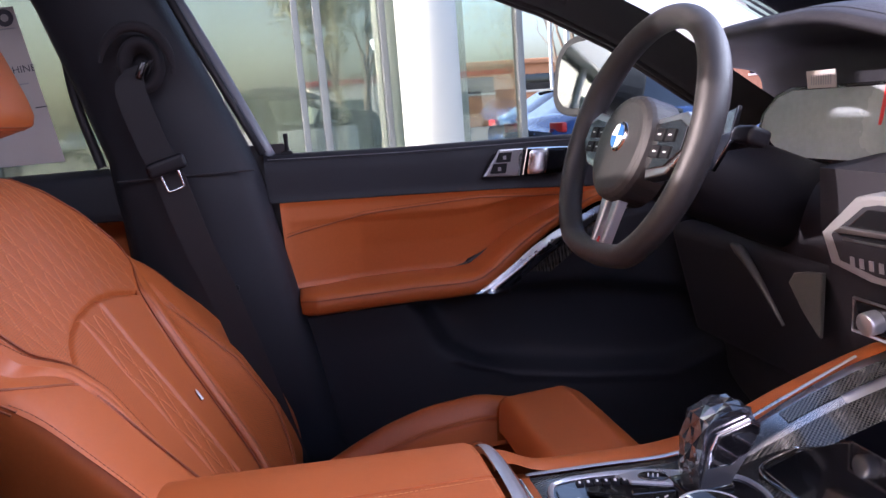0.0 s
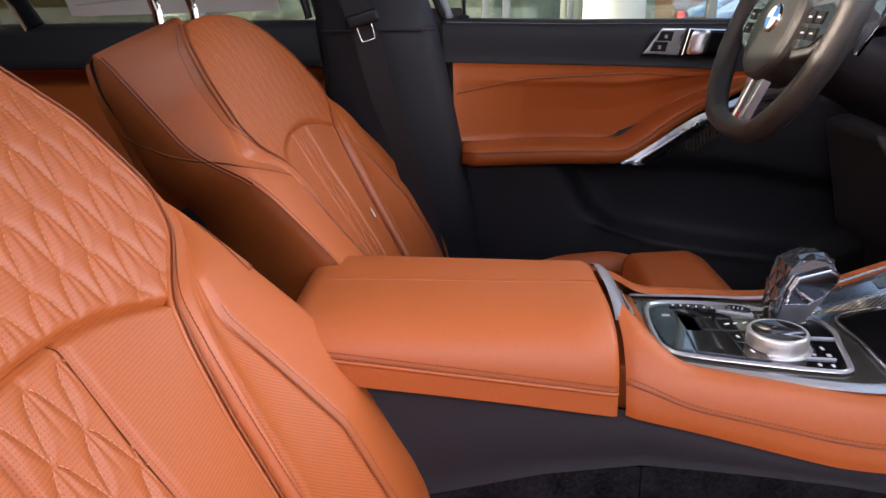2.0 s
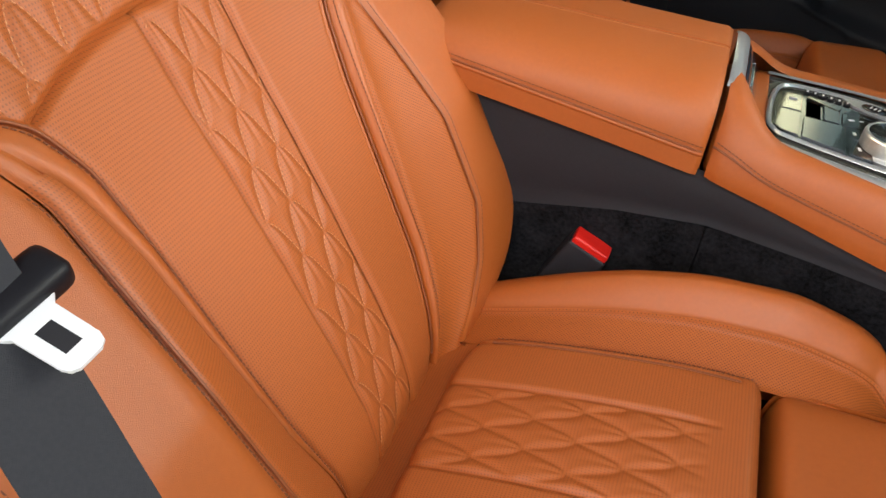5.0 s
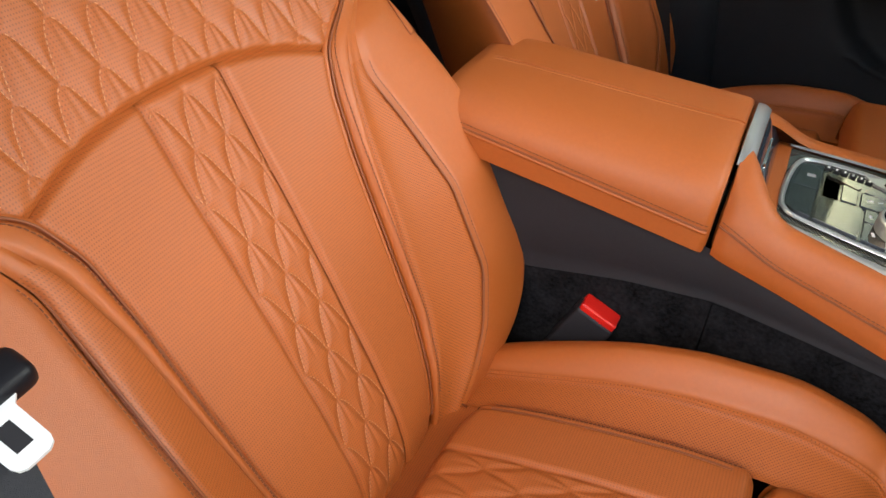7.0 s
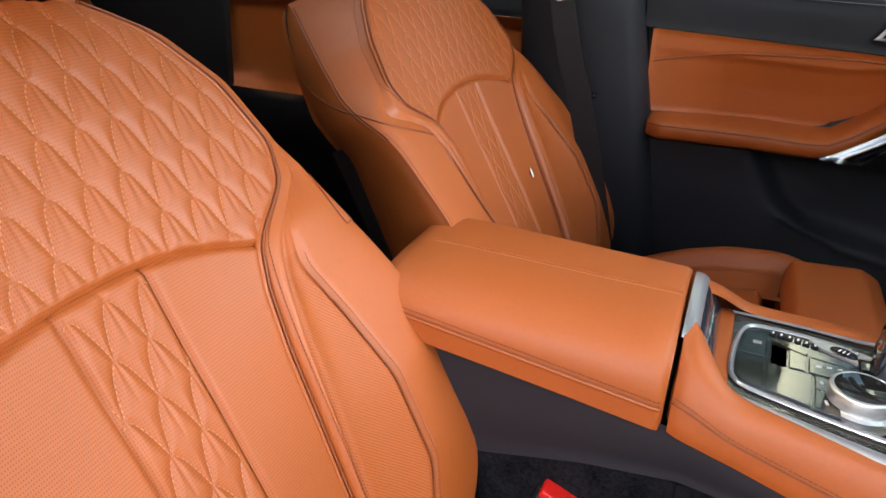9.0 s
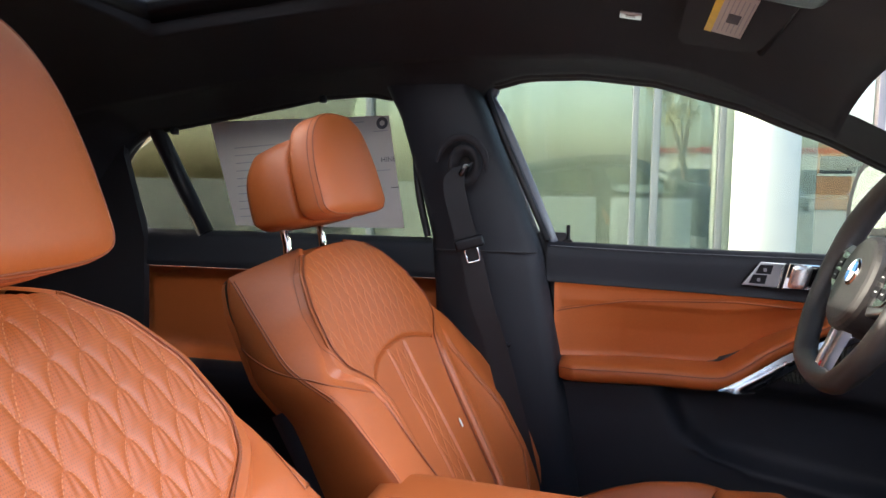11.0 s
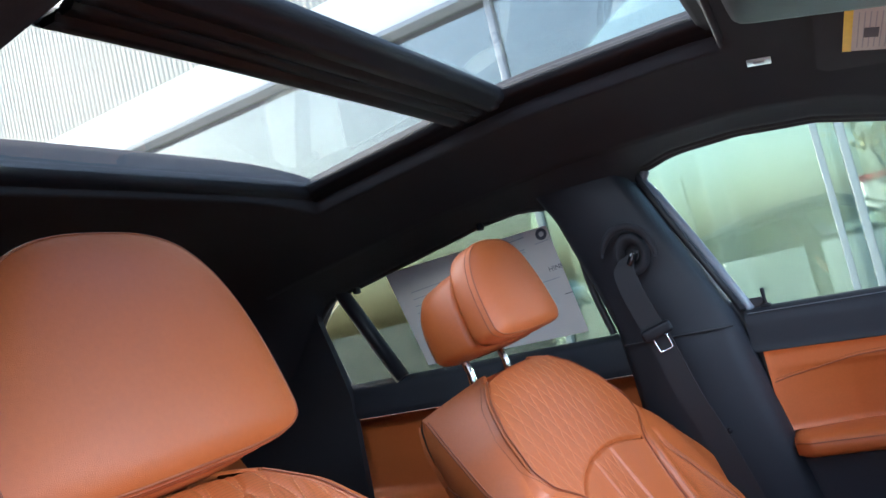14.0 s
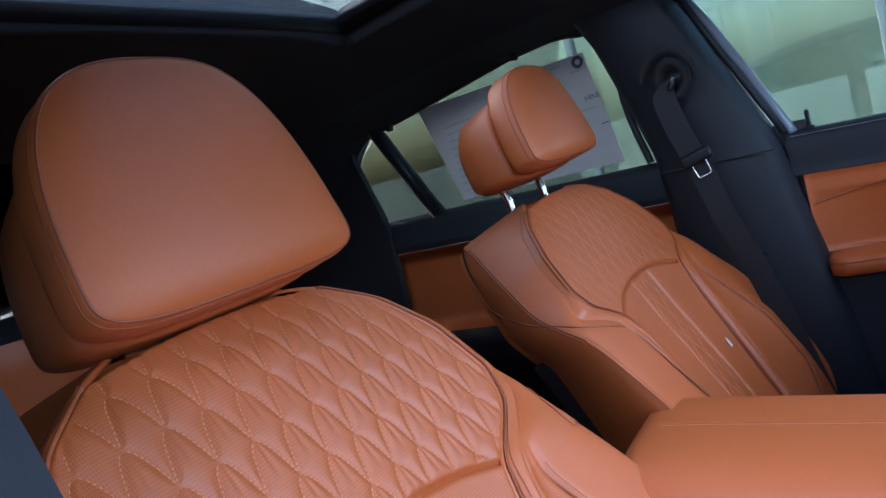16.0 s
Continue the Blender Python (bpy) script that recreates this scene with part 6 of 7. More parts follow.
part("frame", slab([(a * 1.04, b * 1.04) for a, b in mo], MO, MX, MY, MZ, 0.012, 0.004), black_plain, mir)
mirror_m = mat("mirror silver", (0.85, 0.87, 0.86), 0.02, metal=1.0, vary=0.01)
part("mirror_glass", slab([(a * 0.86, b * 0.85) for a, b in mo], tuple(Vector(MO) + MZ * 0.0125), MX, MY, MZ, 0.002, 0), mirror_m, mir)
part("foot", rbox((0.08, 0.16, 0.04), pose(0.99, 0.90, 1.15), 0.012), black_plain, mir)


# ---- steering wheel ----
wheel = thing("steering_wheel", (0.69, 0.376, 1.145), "black leather steering wheel with silver spokes", "steering wheel")
WN = np.array((-0.926, 0, 0.377))
WU = np.array((0.377, 0, 0.926))
WY = np.array((0, 1.0, 0))
WC = np.array((0.676, 0.376, 1.148)) - 0.028 * WN


def wp(a, b, c):
    """A point of the wheel: a towards the door, b up, c towards the driver."""
    a, b, c = np.broadcast_arrays(np.asarray(a, float), b, c)
    return WC + a[..., None] * WY + b[..., None] * WU + c[..., None] * WN


th = np.linspace(0, 2 * math.pi, 96, endpoint=False)
ry = 0.174 * np.sin(th)
rz = 0.174 * np.cos(th)
rz = np.where(rz < -0.152, -0.152 + (rz + 0.152) * 0.45, rz)
C = wp(ry, rz, 0.010)
rim_r = 0.0165 + 0.0022 * np.exp(-((np.abs(th - math.pi) - 2.0) / 0.35) ** 2)
ph = np.linspace(0, 2 * math.pi, 16, endpoint=False)
rad = wp(np.sin(th), np.cos(th), 0) - WC
G = C[None] + (np.cos(ph)[:, None, None] * rad[None] + np.sin(ph)[:, None, None] * WN * 1.12) * rim_r[None, :, None]
G = np.concatenate([G, G[:, :1]], 1)
part("rim", from_grid(G, loop_u=True, flip=False), rim_leather, wheel, "black leather rim")


def wheel_slab(o, c, thick, r, name, mt, parent=wheel, label="", seg=3):
    return part(name, slab(o, tuple(wp(0.0, 0.0, c)), tuple(WY), tuple(WU), tuple(WN), thick, r, seg), mt, parent, label)


hub = [(math.sin(a) * 0.078 * (1 + 0.05 * math.cos(2 * a)), -0.008 + math.cos(a) * 0.070 * (1.0 if math.cos(a) > 0 else 1.15)) for a in np.linspace(0, 2 * math.pi, 36, endpoint=False)][::-1]
wheel_slab(hub, -0.02, 0.050, 0.020, "hub_pad", rim_leather, label="black leather airbag pad", seg=5)
bg = part("badge", lathe([(0, 0.003), (0.0185, 0.003), (0.0215, 0.0015), (0.0215, -0.004)], Matrix.Translation(wp(0, -0.0, 0.030)) @ Matrix((WY, np.cross(WN, WY), WN)).transposed().to_4x4(), 40), chrome, wheel, "round blue and white badge")
for k in range(4):
    a0 = k * math.pi / 2
    o = [(0, 0)] + [(0.0165 * math.cos(a), 0.0165 * math.sin(a)) for a in np.linspace(a0, a0 + math.pi / 2, 8)]
    wheel_slab(o, 0.0332, 0.0006, 0, "badge_field", blue_enamel if k % 2 else white_ink, bg, seg=1)
for sg in (1, -1):
    o = [(sg * 0.062, 0.030), (sg * 0.125, 0.040), (sg * 0.148, 0.028), (sg * 0.150, -0.012), (sg * 0.120, -0.040), (sg * 0.075, -0.050), (sg * 0.06, -0.02)]
    sp_ = wheel_slab(o, -0.004, 0.018, 0.004, "side_spoke", satin, label="satin silver spoke")
    wheel_slab([(a * 0.93 + sg * 0.006, b * 0.74 - 0.001) for a, b in o], 0.0142, 0.003, 0.001, "button_pad", gloss_black, sp_)
    for i in range(2):
        for j in range(2):
            wheel_slab([(sg * (0.088 + 0.026 * i) + dx, 0.008 - 0.022 * j + dz) for dx, dz in ((-0.010, -0.008), (0.010, -0.008), (0.010, 0.008), (-0.010, 0.008))], 0.0172, 0.002, 0.0008, "button", black_plain, sp_)
            wheel_slab([(sg * (0.088 + 0.026 * i) + dx, 0.008 - 0.022 * j + dz) for dx, dz in ((-0.004, -0.001), (0.004, -0.001), (0.004, 0.001), (-0.004, 0.001))], 0.0193, 0.0004, 0, "mark", white_ink, sp_)
    o = [(sg * 0.006, -0.06), (sg * 0.030, -0.066), (sg * 0.024, -0.11), (sg * 0.020, -0.152), (sg * 0.010, -0.152), (sg * 0.009, -0.10)]
    wheel_slab(o, 0.0, 0.014, 0.004, "lower_spoke", satin, label="satin silver lower spoke")
    # shift paddle
    o = [(sg * 0.075, 0.035), (sg * 0.150, 0.062), (sg * 0.156, 0.02), (sg * 0.14, -0.02), (sg * 0.085, -0.01)]
    wheel_slab(o, -0.040, 0.006, 0.002, "shift_paddle", chrome)
wheel_slab([(-0.010, -0.148), (-0.004, -0.148), (-0.004, -0.138), (-0.010, -0.138)], 0.0142, 0.0006, 0, "mark", red_plastic)
col = thing("steering_column", (0.85, 0.376, 1.06), "black steering column with stalks", "steering column")
part("shroud", lathe([(0, 0.0), (0.055, 0.0), (0.066, 0.02), (0.075, 0.16), (0.075, 0.30)], Matrix.Translation(wp(0, -0.01, -0.035)) @ Matrix((WY, np.cross(-WN, WY), -WN)).transposed().to_4x4() @ Matrix.Diagonal((1.0, 0.9, 1, 1)), 36), black_plain, col)
for sg in (1, -1):
    a, b = wp(sg * 0.05, 0.012, -0.06), wp(sg * 0.165, 0.03, -0.055)
    st = part("stalk", tube(smoothpath([a, (a + b) / 2, b], 16), np.linspace(0.010, 0.012, 16 // 2 * 2 + 1)[:len(smoothpath([a, (a + b) / 2, b], 16))], 12), black_plain, col)
    part("stalk_end", rbox((0.03, 0.035, 0.022), Matrix.Translation(b) @ Matrix.Rotation(radians(22), 4, "Y"), 0.007, 3), black_plain, st)


# ---- dashboard ----
dash = thing("dashboard", (1.1, 0.0, 1.0), "black dashboard with digital instrument display", "dashboard")
prof = [(1.30, 0.55), (1.02, 0.60), (0.97, 0.70), (0.935, 0.86), (0.91, 0.97), (0.905, 1.03), (0.93, 1.065), (0.985, 1.070), (1.035, 1.078), (1.058, 1.11), (1.064, 1.20), (1.052, 1.250), (1.0, 1.266), (0.935, 1.274), (0.910, 1.281), (0.908, 1.291), (0.925, 1.300), (1.0, 1.306), (1.15, 1.285), (1.42, 1.18), (1.42, 0.55)]
pp = smoothpath([(a, 0, b) for a, b in prof], 160)
yy = np.linspace(-0.76, 0.76, 90)
hood = np.interp(yy, [-0.76, 0, 0.10, 0.16, 0.23, 0.30, 0.60, 0.76], [-0.075, -0.070, -0.055, -0.037, -0.016, 0, 0, -0.03])
hood = np.convolve(np.pad(hood, 3, mode="edge"), np.ones(7) / 7, mode="valid")     # the hood rises over the instruments
high = np.clip((pp[:, 2] - 1.08) / 0.17, 0, 1)
G = np.stack([pp + np.array((0.10 * (abs(y) / 0.76) ** 4, y, 0)) + np.array((0, 0, dz)) * high[:, None] for y, dz in zip(yy, hood)], 1)
part("body", from_grid(G, loop_u=False, flip=True, caps=True), dash_soft, dash, "black soft dashboard")
part("hood_seam", tube(np.stack([0.928 + 0.10 * (np.abs(yy) / 0.76) ** 4, yy, 1.3005 + hood], -1), 0.0012, 6), rubber, dash)
scr = [(-0.20, -0.060), (0.13, -0.062), (0.165, -0.040), (0.196, -0.014), (0.190, 0.008), (0.160, 0.034), (0.125, 0.044), (-0.20, 0.046)]
disp = part("instrument_display", slab([(a * 1.05, b * 1.12) for a, b in scr], (1.040, 0.375, 1.146), (0, 1, 0), (0.12, 0, 0.99), (-0.99, 0, 0.12), 0.008, 0.002), gloss_black, dash, "glossy digital instrument display")
# pale grey base colour stands in for the reflections on the display
screen_m = mat("display face with painted reflection", (0.26, 0.30, 0.31), 0.25, coat=1.0, vary=0.1)
part("display_face", slab(scr, (1.0315, 0.375, 1.146), (0, 1, 0), (0.12, 0, 0.99), (-0.99, 0, 0.12), 0.001, 0), screen_m, disp)
part("red_needle", rbox((0.0012, 0.006, 0.11), Matrix.Translation((1.030, 0.31, 1.138)) @ Matrix.Rotation(radians(12), 4, "X"), 0.0004), red_plastic, disp)
stk = part("sticker", rbox((0.002, 0.060, 0.026), Matrix.Translation((1.004, 0.395, 1.205)) @ Matrix.Rotation(radians(-6), 4, "Y"), 0.0006), paper, dash, "small pale paper sticker")
for k in range(9):
    part("code_bar", rbox((0.0006, 0.0022, 0.016), Matrix.Translation((1.0026, 0.374 + 0.005 * k, 1.205)), 0.0001), grey_ink, stk)
part("knee_panel", rbox((0.05, 0.50, 0.22), pose(0.955, 0.42, 0.86, 0, -14, 0), 0.02, 3), dash_soft, dash)
part("trim_leaf", slab([(0.323, 0.926), (0.312, 0.942), (0.290, 0.948), (0.255, 0.953), (0.257, 0.90), (0.258, 0.862), (0.278, 0.878), (0.295, 0.893)], (0.905, 0, 0), (0, 1, 0), (0, 0, 1), (-1, 0, 0), 0.006, 0.002), pale_leaf, dash, "grey-green footwell side panel")
TB = smoothpath([(0.902, 0.465, 0.958), (0.900, 0.440, 0.952), (0.899, 0.412, 0.934), (0.898, 0.375, 0.903), (0.896, 0.328, 0.861)], 30)
part("trim_blade", tube(TB, np.interp(np.linspace(0, 1, len(TB)), [0, 0.25, 1], [0.003, 0.009, 0.0025]), 10), pale_leaf, dash, "grey-green trim blade")
stack = part("centre_panel", slab([(-0.215, 0.10), (0.215, 0.10), (0.222, 0.03), (0.214, -0.03), (0.184, -0.13), (-0.184, -0.13), (-0.214, -0.03), (-0.222, 0.03)], (0.872, 0, 1.0), (0, 1, 0), (-0.12, 0, 0.99), (0.99, 0, 0.12), 0.10, 0.012, 3), dash_soft, dash)
SM = Matrix.Translation((0.862, 0.0, 1.028)) @ Matrix.Rotation(radians(-7), 4, "Y")
vo = [(-0.182, -0.040), (-0.12, -0.052), (0.12, -0.052), (0.182, -0.040), (0.194, -0.002), (0.135, 0.046), (0.11, 0.052), (-0.11, 0.052), (-0.135, 0.046), (-0.194, -0.002)]


def stack_slab(o, d, thick, r, name, mt, parent, label=""):
    ax, az = SM.to_3x3() @ Vector((0, 0, 1)), SM.to_3x3() @ Vector((-1, 0, 0))
    return part(name, slab(o, tuple(SM @ Vector((-d, 0, 0))), (0, 1, 0), tuple(ax), tuple(az), thick, r), mt, parent, label)


ven = stack_slab(vo, 0.0, 0.016, 0.005, "air_vent", white_trim, stack, "silver-framed air vent")
stack_slab([(a * 0.90, b * 0.80) for a, b in vo], 0.0155, 0.002, 0.0005, "vent_inner", dash_soft, ven)
for sg in (-1, 1):
    stack_slab([(sg * 0.160, 0.000), (sg * 0.010, -0.006), (sg * 0.010, 0.036), (sg * 0.112, 0.036)], 0.017, 0.003, 0.001, "vent_mouth", gloss_black, ven)
    stack_slab([(sg * 0.165, 0.004), (sg * 0.010, 0.010), (sg * 0.010, 0.015), (sg * 0.150, 0.012)], 0.0195, 0.006, 0.0015, "vent_slat", satin, ven)
    stack_slab([(sg * 0.150, -0.004), (sg * 0.010, -0.002), (sg * 0.010, 0.000), (sg * 0.150, -0.002)], 0.0195, 0.004, 0.0006, "vent_slat", satin, ven)
for k in range(11):
    y = 0.143 - 0.0286 * k * 0.5 * 2
    if abs(y) < 0.15:
        stack_slab([(y - 0.003, -0.036), (y + 0.003, -0.036), (y + 0.003, -0.024), (y - 0.003, -0.024)], 0.0175, 0.0015, 0.0004, "climate_key", white_trim, ven)
    y -= 0.0143
    if abs(y) < 0.15:
        stack_slab([(y - 0.003, -0.036), (y + 0.003, -0.036), (y + 0.003, -0.024), (y - 0.003, -0.024)], 0.0175, 0.0015, 0.0004, "climate_key", white_trim, ven)
kp = part("knob_plate", rbox((0.010, 0.31, 0.042), Matrix.Translation((0.868, 0.0, 0.929)) @ Matrix.Rotation(radians(-7), 4, "Y"), 0.004), gloss_black, stack)
part("plate_frame", tube([Vector((0.861, sy * 0.155, 0.929 + sz * 0.020)) for sy, sz in ((-1, -1), (-1, 1), (1, 1), (1, -1))], 0.0018, 6, closed=True), white_trim, kp)
part("volume_knob", lathe([(0, 0.016), (0.012, 0.016), (0.0135, 0.0145), (0.014, 0.012), (0.014, -0.004)], Matrix.Translation((0.862, 0.121, 0.928)) @ Matrix.Rotation(radians(-97), 4, "Y"), 28), white_trim, kp, "silver volume knob")


# ---- rear of the cabin ----
rd = thing("rear_door", (-0.45, 0.76, 0.40), "rear door with dark trim and cognac leather panel", "car door", "rear doors")
RXs = np.linspace(-1.0, -0.045, 60)


def rear_strip(name, rows, mt, label=""):
    return strip(name, rows, mt, rd, label, xs=RXs, sub=6)


rear_strip("upper_trim", [(0.80, 1.145), (0.765, 1.148), (0.745, 1.135), (0.735, 1.075), (0.738, 1.062)], black_soft)
rear_strip("leather_panel", [(0.738, 1.060), (0.795, 1.054), (0.802, 0.95), (0.795, 0.86), (0.74, 0.84)], leather)
rear_strip("lower_panel", [(0.74, 0.84), (0.70, 0.82), (0.70, 0.76), (0.735, 0.70), (0.74, 0.36)], black_soft)
rf = [(x, zwin(x)) for x in np.linspace(-0.82, -0.11, 40)]
part("window_seal", tube(smoothpath([(-0.075, 0.752, 1.15), (-0.10, 0.752, 1.27)] + [(a, 0.752, b) for a, b in rf[::-3]] + [(-0.83, 0.752, 1.30), (-0.785, 0.752, 1.15)], 90), 0.008, 8), rubber, rd)
part("quarter_bar", tube([(-0.625, 0.76, 1.140), (-0.690, 0.755, 1.27), (-0.748, 0.75, 1.388)], 0.020, 10), black_plain, rd, "black bar between the rear windows")
g2 = [(-0.06, 1.13), (-0.10, 1.28)] + rf[::-3] + [(-0.85, 1.30), (-0.79, 1.13)]
ob = part("window_pane", slab(g2, (0, 0.785, 0), (1, 0, 0), (0, 0, 1), (0, 1, 0), 0.004, 0), rear_tint, rd, "lightly tinted rear window pane")
for x, z in ((-0.315, 1.455), (-0.688, 1.386)):
    part("blind_hook", rbox((0.014, 0.02, 0.018), pose(x, 0.735, z - 0.006), 0.005), black_plain, rd)
part("outer_skin", rbox((0.98, 0.03, 0.72), pose(-0.52, 0.93, 0.71), 0.01), body_paint, rd)
part("door_core", rbox((0.92, 0.09, 0.66), pose(-0.53, 0.86, 0.74), 0.01), black_plain, rd)

rd2 = copy_thing(rd, Matrix.Translation((-0.45, -0.76, 0.40)) @ Matrix.Diagonal((1, -1, 1, 1)))
# the unseen right pane is darkened to keep light out of the cabin
for o in rd2.children:
    if o.name.startswith("window_pane"):
        o.data = o.data.copy()
        o.data.materials[0] = light_stop_glass
notice = thing("window_notice", (-0.36, 0.775, 1.29), "large pale printed notice taped inside the rear window", "paper notice")
NM = Matrix.Translation((-0.385, 0.776, 1.277)) @ Matrix.Rotation(radians(-5), 4, "Y")
part("sheet", slab([(-0.555, 1.160), (-0.136, 1.165), (-0.175, 1.416), (-0.620, 1.404)], (0, 0.7754, 0), (1, 0, 0), (0, 0, 1), (0, 1, 0), 0.0012, 0.0004), paper, notice)
part("emblem", lathe([(0.006, 0), (0.0125, 0), (0.0135, 0.0008)], NM @ Matrix.Translation((0.205, -0.0012, 0.105)) @ Matrix.Rotation(radians(90), 4, "X"), 28), ink, notice, "small round printed emblem")
for w, h, x, z, mt in ((0.055, 0.003, 0.135, 0.112, grey_ink), (0.07, 0.003, 0.12, 0.085, grey_ink), (0.05, 0.002, 0.13, 0.079, grey_ink), (0.035, 0.002, 0.20, 0.088, grey_ink), (0.02, 0.002, 0.225, -0.04, ink), (0.05, 0.002, 0.19, 0.0, grey_ink)):
    part("text_bar", rbox((w, 0.0006, h), NM @ Matrix.Translation((x, -0.0012, z)), 0.0002), mt, notice)
txt = bpy.data.curves.new("notice_word", "FONT")
txt.body, txt.size, txt.align_x = "HINE.", 0.016, "RIGHT"
tmp = new("tmp_text", txt)
bpy.context.view_layer.update()
tme = bpy.data.meshes.new_from_object(tmp.evaluated_get(bpy.context.evaluated_depsgraph_get()))
bpy.data.objects.remove(tmp)
tme.transform(NM @ Matrix.Translation((0.235, -0.0014, 0.018)) @ Matrix.Rotation(radians(90), 4, "X"))
part("printed_word", tme, ink, notice)
for k in range(10):
    part("text_bar", rbox((0.27, 0.0006, 0.0022), NM @ Matrix.Translation((-0.03, -0.0012, 0.08 - 0.018 * k)), 0.0002), grey_ink, notice)

bench = thing("rear_bench", (-1.1, 0.0, 0.40), "cognac leather rear bench seat", "rear seat")
x = np.linspace(0, 1, 40)[:, None]
y = np.linspace(-0.68, 0.68, 90)[None, :]
bx = -0.93 - 0.30 * x
bz = 0.62 + 0.50 * x
dent = 0.02 * np.cos(y / 0.68 * math.pi * 2.0) + 0.01 * np.cos(y * 40)
P = np.stack([bx + 0.03 * np.sin(math.pi * x) + dent * 0.6, y + 0 * x, bz + 0 * y - 0.04 * np.abs(y / 0.68) ** 6], -1)
part("backrest", patch(P, (0, 0.02, 0.02, 0.02), 0.03, flip=False), leather, bench)
P = np.stack([-0.92 + 0.44 * x + 0 * y, y + 0 * x, 0.60 + 0.06 * x - 0.05 * x ** 8 + dent * 0.4], -1)
part("cushion", patch(P, (0, 0.03, 0.02, 0.02), 0.03, flip=False), leather, bench)
part("base", rbox((0.5, 1.36, 0.24), pose(-0.72, 0, 0.44), 0.02), black_plain, bench)
part("back_body", rbox((0.10, 1.36, 0.56), Matrix.Translation((-1.16, 0, 0.86)) @ Matrix.Rotation(radians(-31), 4, "Y"), 0.02), black_plain, bench)
for yb in (-0.38, 0.38):
    part("headrest", rbox((0.09, 0.26, 0.16), Matrix.Translation((-1.25, yb, 1.19)) @ Matrix.Rotation(radians(-20), 4, "Y"), 0.035, 4), leather, bench)
part("belt", ribbon([(-1.22, 0.20, 1.16), (-1.05, 0.22, 1.02), (-0.93, 0.26, 0.72)], 0.047, 0.002, (0, 1, 0)), webbing, bench)


# ---- outside ----
asphalt = mat("worn asphalt", (0.11, 0.11, 0.11), 0.9, bump=0.6, scale=120, vary=0.25, big=0.6)
paving = mat("pale concrete paving", (0.42, 0.41, 0.39), 0.85, bump=0.4, scale=90, vary=0.15, big=1.2)
column_m = mat("white column cladding", (0.62, 0.62, 0.58), 0.55, vary=0.05, scale=40, big=1.5)
spandrel = mat("pale facade panel", (0.55, 0.57, 0.52), 0.45, vary=0.06, scale=30, big=1.0)
mullion_m = mat("grey aluminium mullion", (0.22, 0.23, 0.23), 0.5, metal=0.2, vary=0.05)
brick_m = mat("warm brick", (0.42, 0.20, 0.11), 0.85, bump=0.4, scale=60, vary=0.25, big=3)
roof_red = mat("red fascia", (0.45, 0.06, 0.05), 0.6)
bark = mat("grey-brown bark", (0.16, 0.12, 0.09), 0.9, bump=0.8, scale=60, vary=0.3)
leaf = mat("autumn leaves", (0.20, 0.17, 0.05), 0.7, vary=0.5, scale=20, big=2)
evergreen = mat("evergreen foliage", (0.055, 0.085, 0.045), 0.8, vary=0.4, scale=20, big=2)
pole_m = mat("galvanised lamp pole", (0.45, 0.45, 0.44), 0.5, metal=0.5)
tyre_m = mat("black tyre", (0.02, 0.02, 0.02), 0.8)
facade_glass = glass("coated showroom glass", (0.84, 0.90, 0.86), 0.22, coating=(0.84, 0.86, 0.74))
cladding_m = mat("beige ribbed cladding", (0.33, 0.31, 0.25), 0.6, vary=0.06, scale=40, big=1.5)
inner_wall = mat("showroom interior wall", (0.60, 0.58, 0.50), 0.8, vary=0.08, scale=10, big=0.8)
inner_floor = mat("showroom floor tile", (0.45, 0.44, 0.42), 0.3, vary=0.06)

ground = part("ground", rbox((800, 800, 0.2), pose(0, 0, -0.1), 0.0), asphalt)
tagged(ground, "grey asphalt car park ground", "ground", kind="structure")
pav = part("pavement", rbox((40, 3.6, 0.12), pose(-6, 3.55, 0.06), 0.02), paving)
tagged(pav, "pale concrete pavement beside the showroom", "pavement", kind="structure")

# showroom facade beside the car
FY = 5.2
show = thing("showroom", (-6, FY, 0.12), "tall glass-fronted showroom with white columns", "building")
part("back_wall", rbox((26, 0.2, 9), pose(-11, FY + 7, 4.5), 0.02), inner_wall, show)
# made-up wall close behind the panes, so that the glazing looks pale
part("partition", rbox((25.7, 0.1, 2.6), pose(-10.75, FY + 1.7, 1.45), 0.02), inner_wall, show, "added pale wall close behind the showroom glass")
part("side_wall", rbox((0.2, 7, 9), pose(-24, FY + 3.5, 4.5), 0.02), inner_wall, show)
part("inner_floor", rbox((26, 7, 0.1), pose(-11, FY + 3.6, 0.10), 0.01), inner_floor, show)
part("roof", rbox((27, 8, 0.5), pose(-11, FY + 3.4, 9.2), 0.05), spandrel, show, "flat pale roof edge")
part("plinth", rbox((26, 0.18, 0.23), pose(-11, FY - 0.02, 0.235), 0.02), spandrel, show, "pale facade plinth")
part("fascia", rbox((26.2, 0.24, 0.52), pose(-11, FY - 0.04, 4.19), 0.02), column_m, show, "white fascia band above the glazing")
part("ledge", rbox((26.2, 0.28, 0.05), pose(-11, FY - 0.04, 3.905), 0.01), mullion_m, show, "dark ledge under the fascia")
# ribbed beige cladding above the fascia
xr = np.linspace(-24.0, 2.15, 3000)
rib = np.clip(np.sin(xr * 2 * math.pi / 0.075) * 2.2, -1, 1) * 0.003
G = np.stack([np.broadcast_to(xr[:, None], (3000, 2)), np.broadcast_to((FY - 0.05 + rib)[:, None], (3000, 2)), np.broadcast_to(np.array((4.45, 9.0))[None], (3000, 2))], -1)
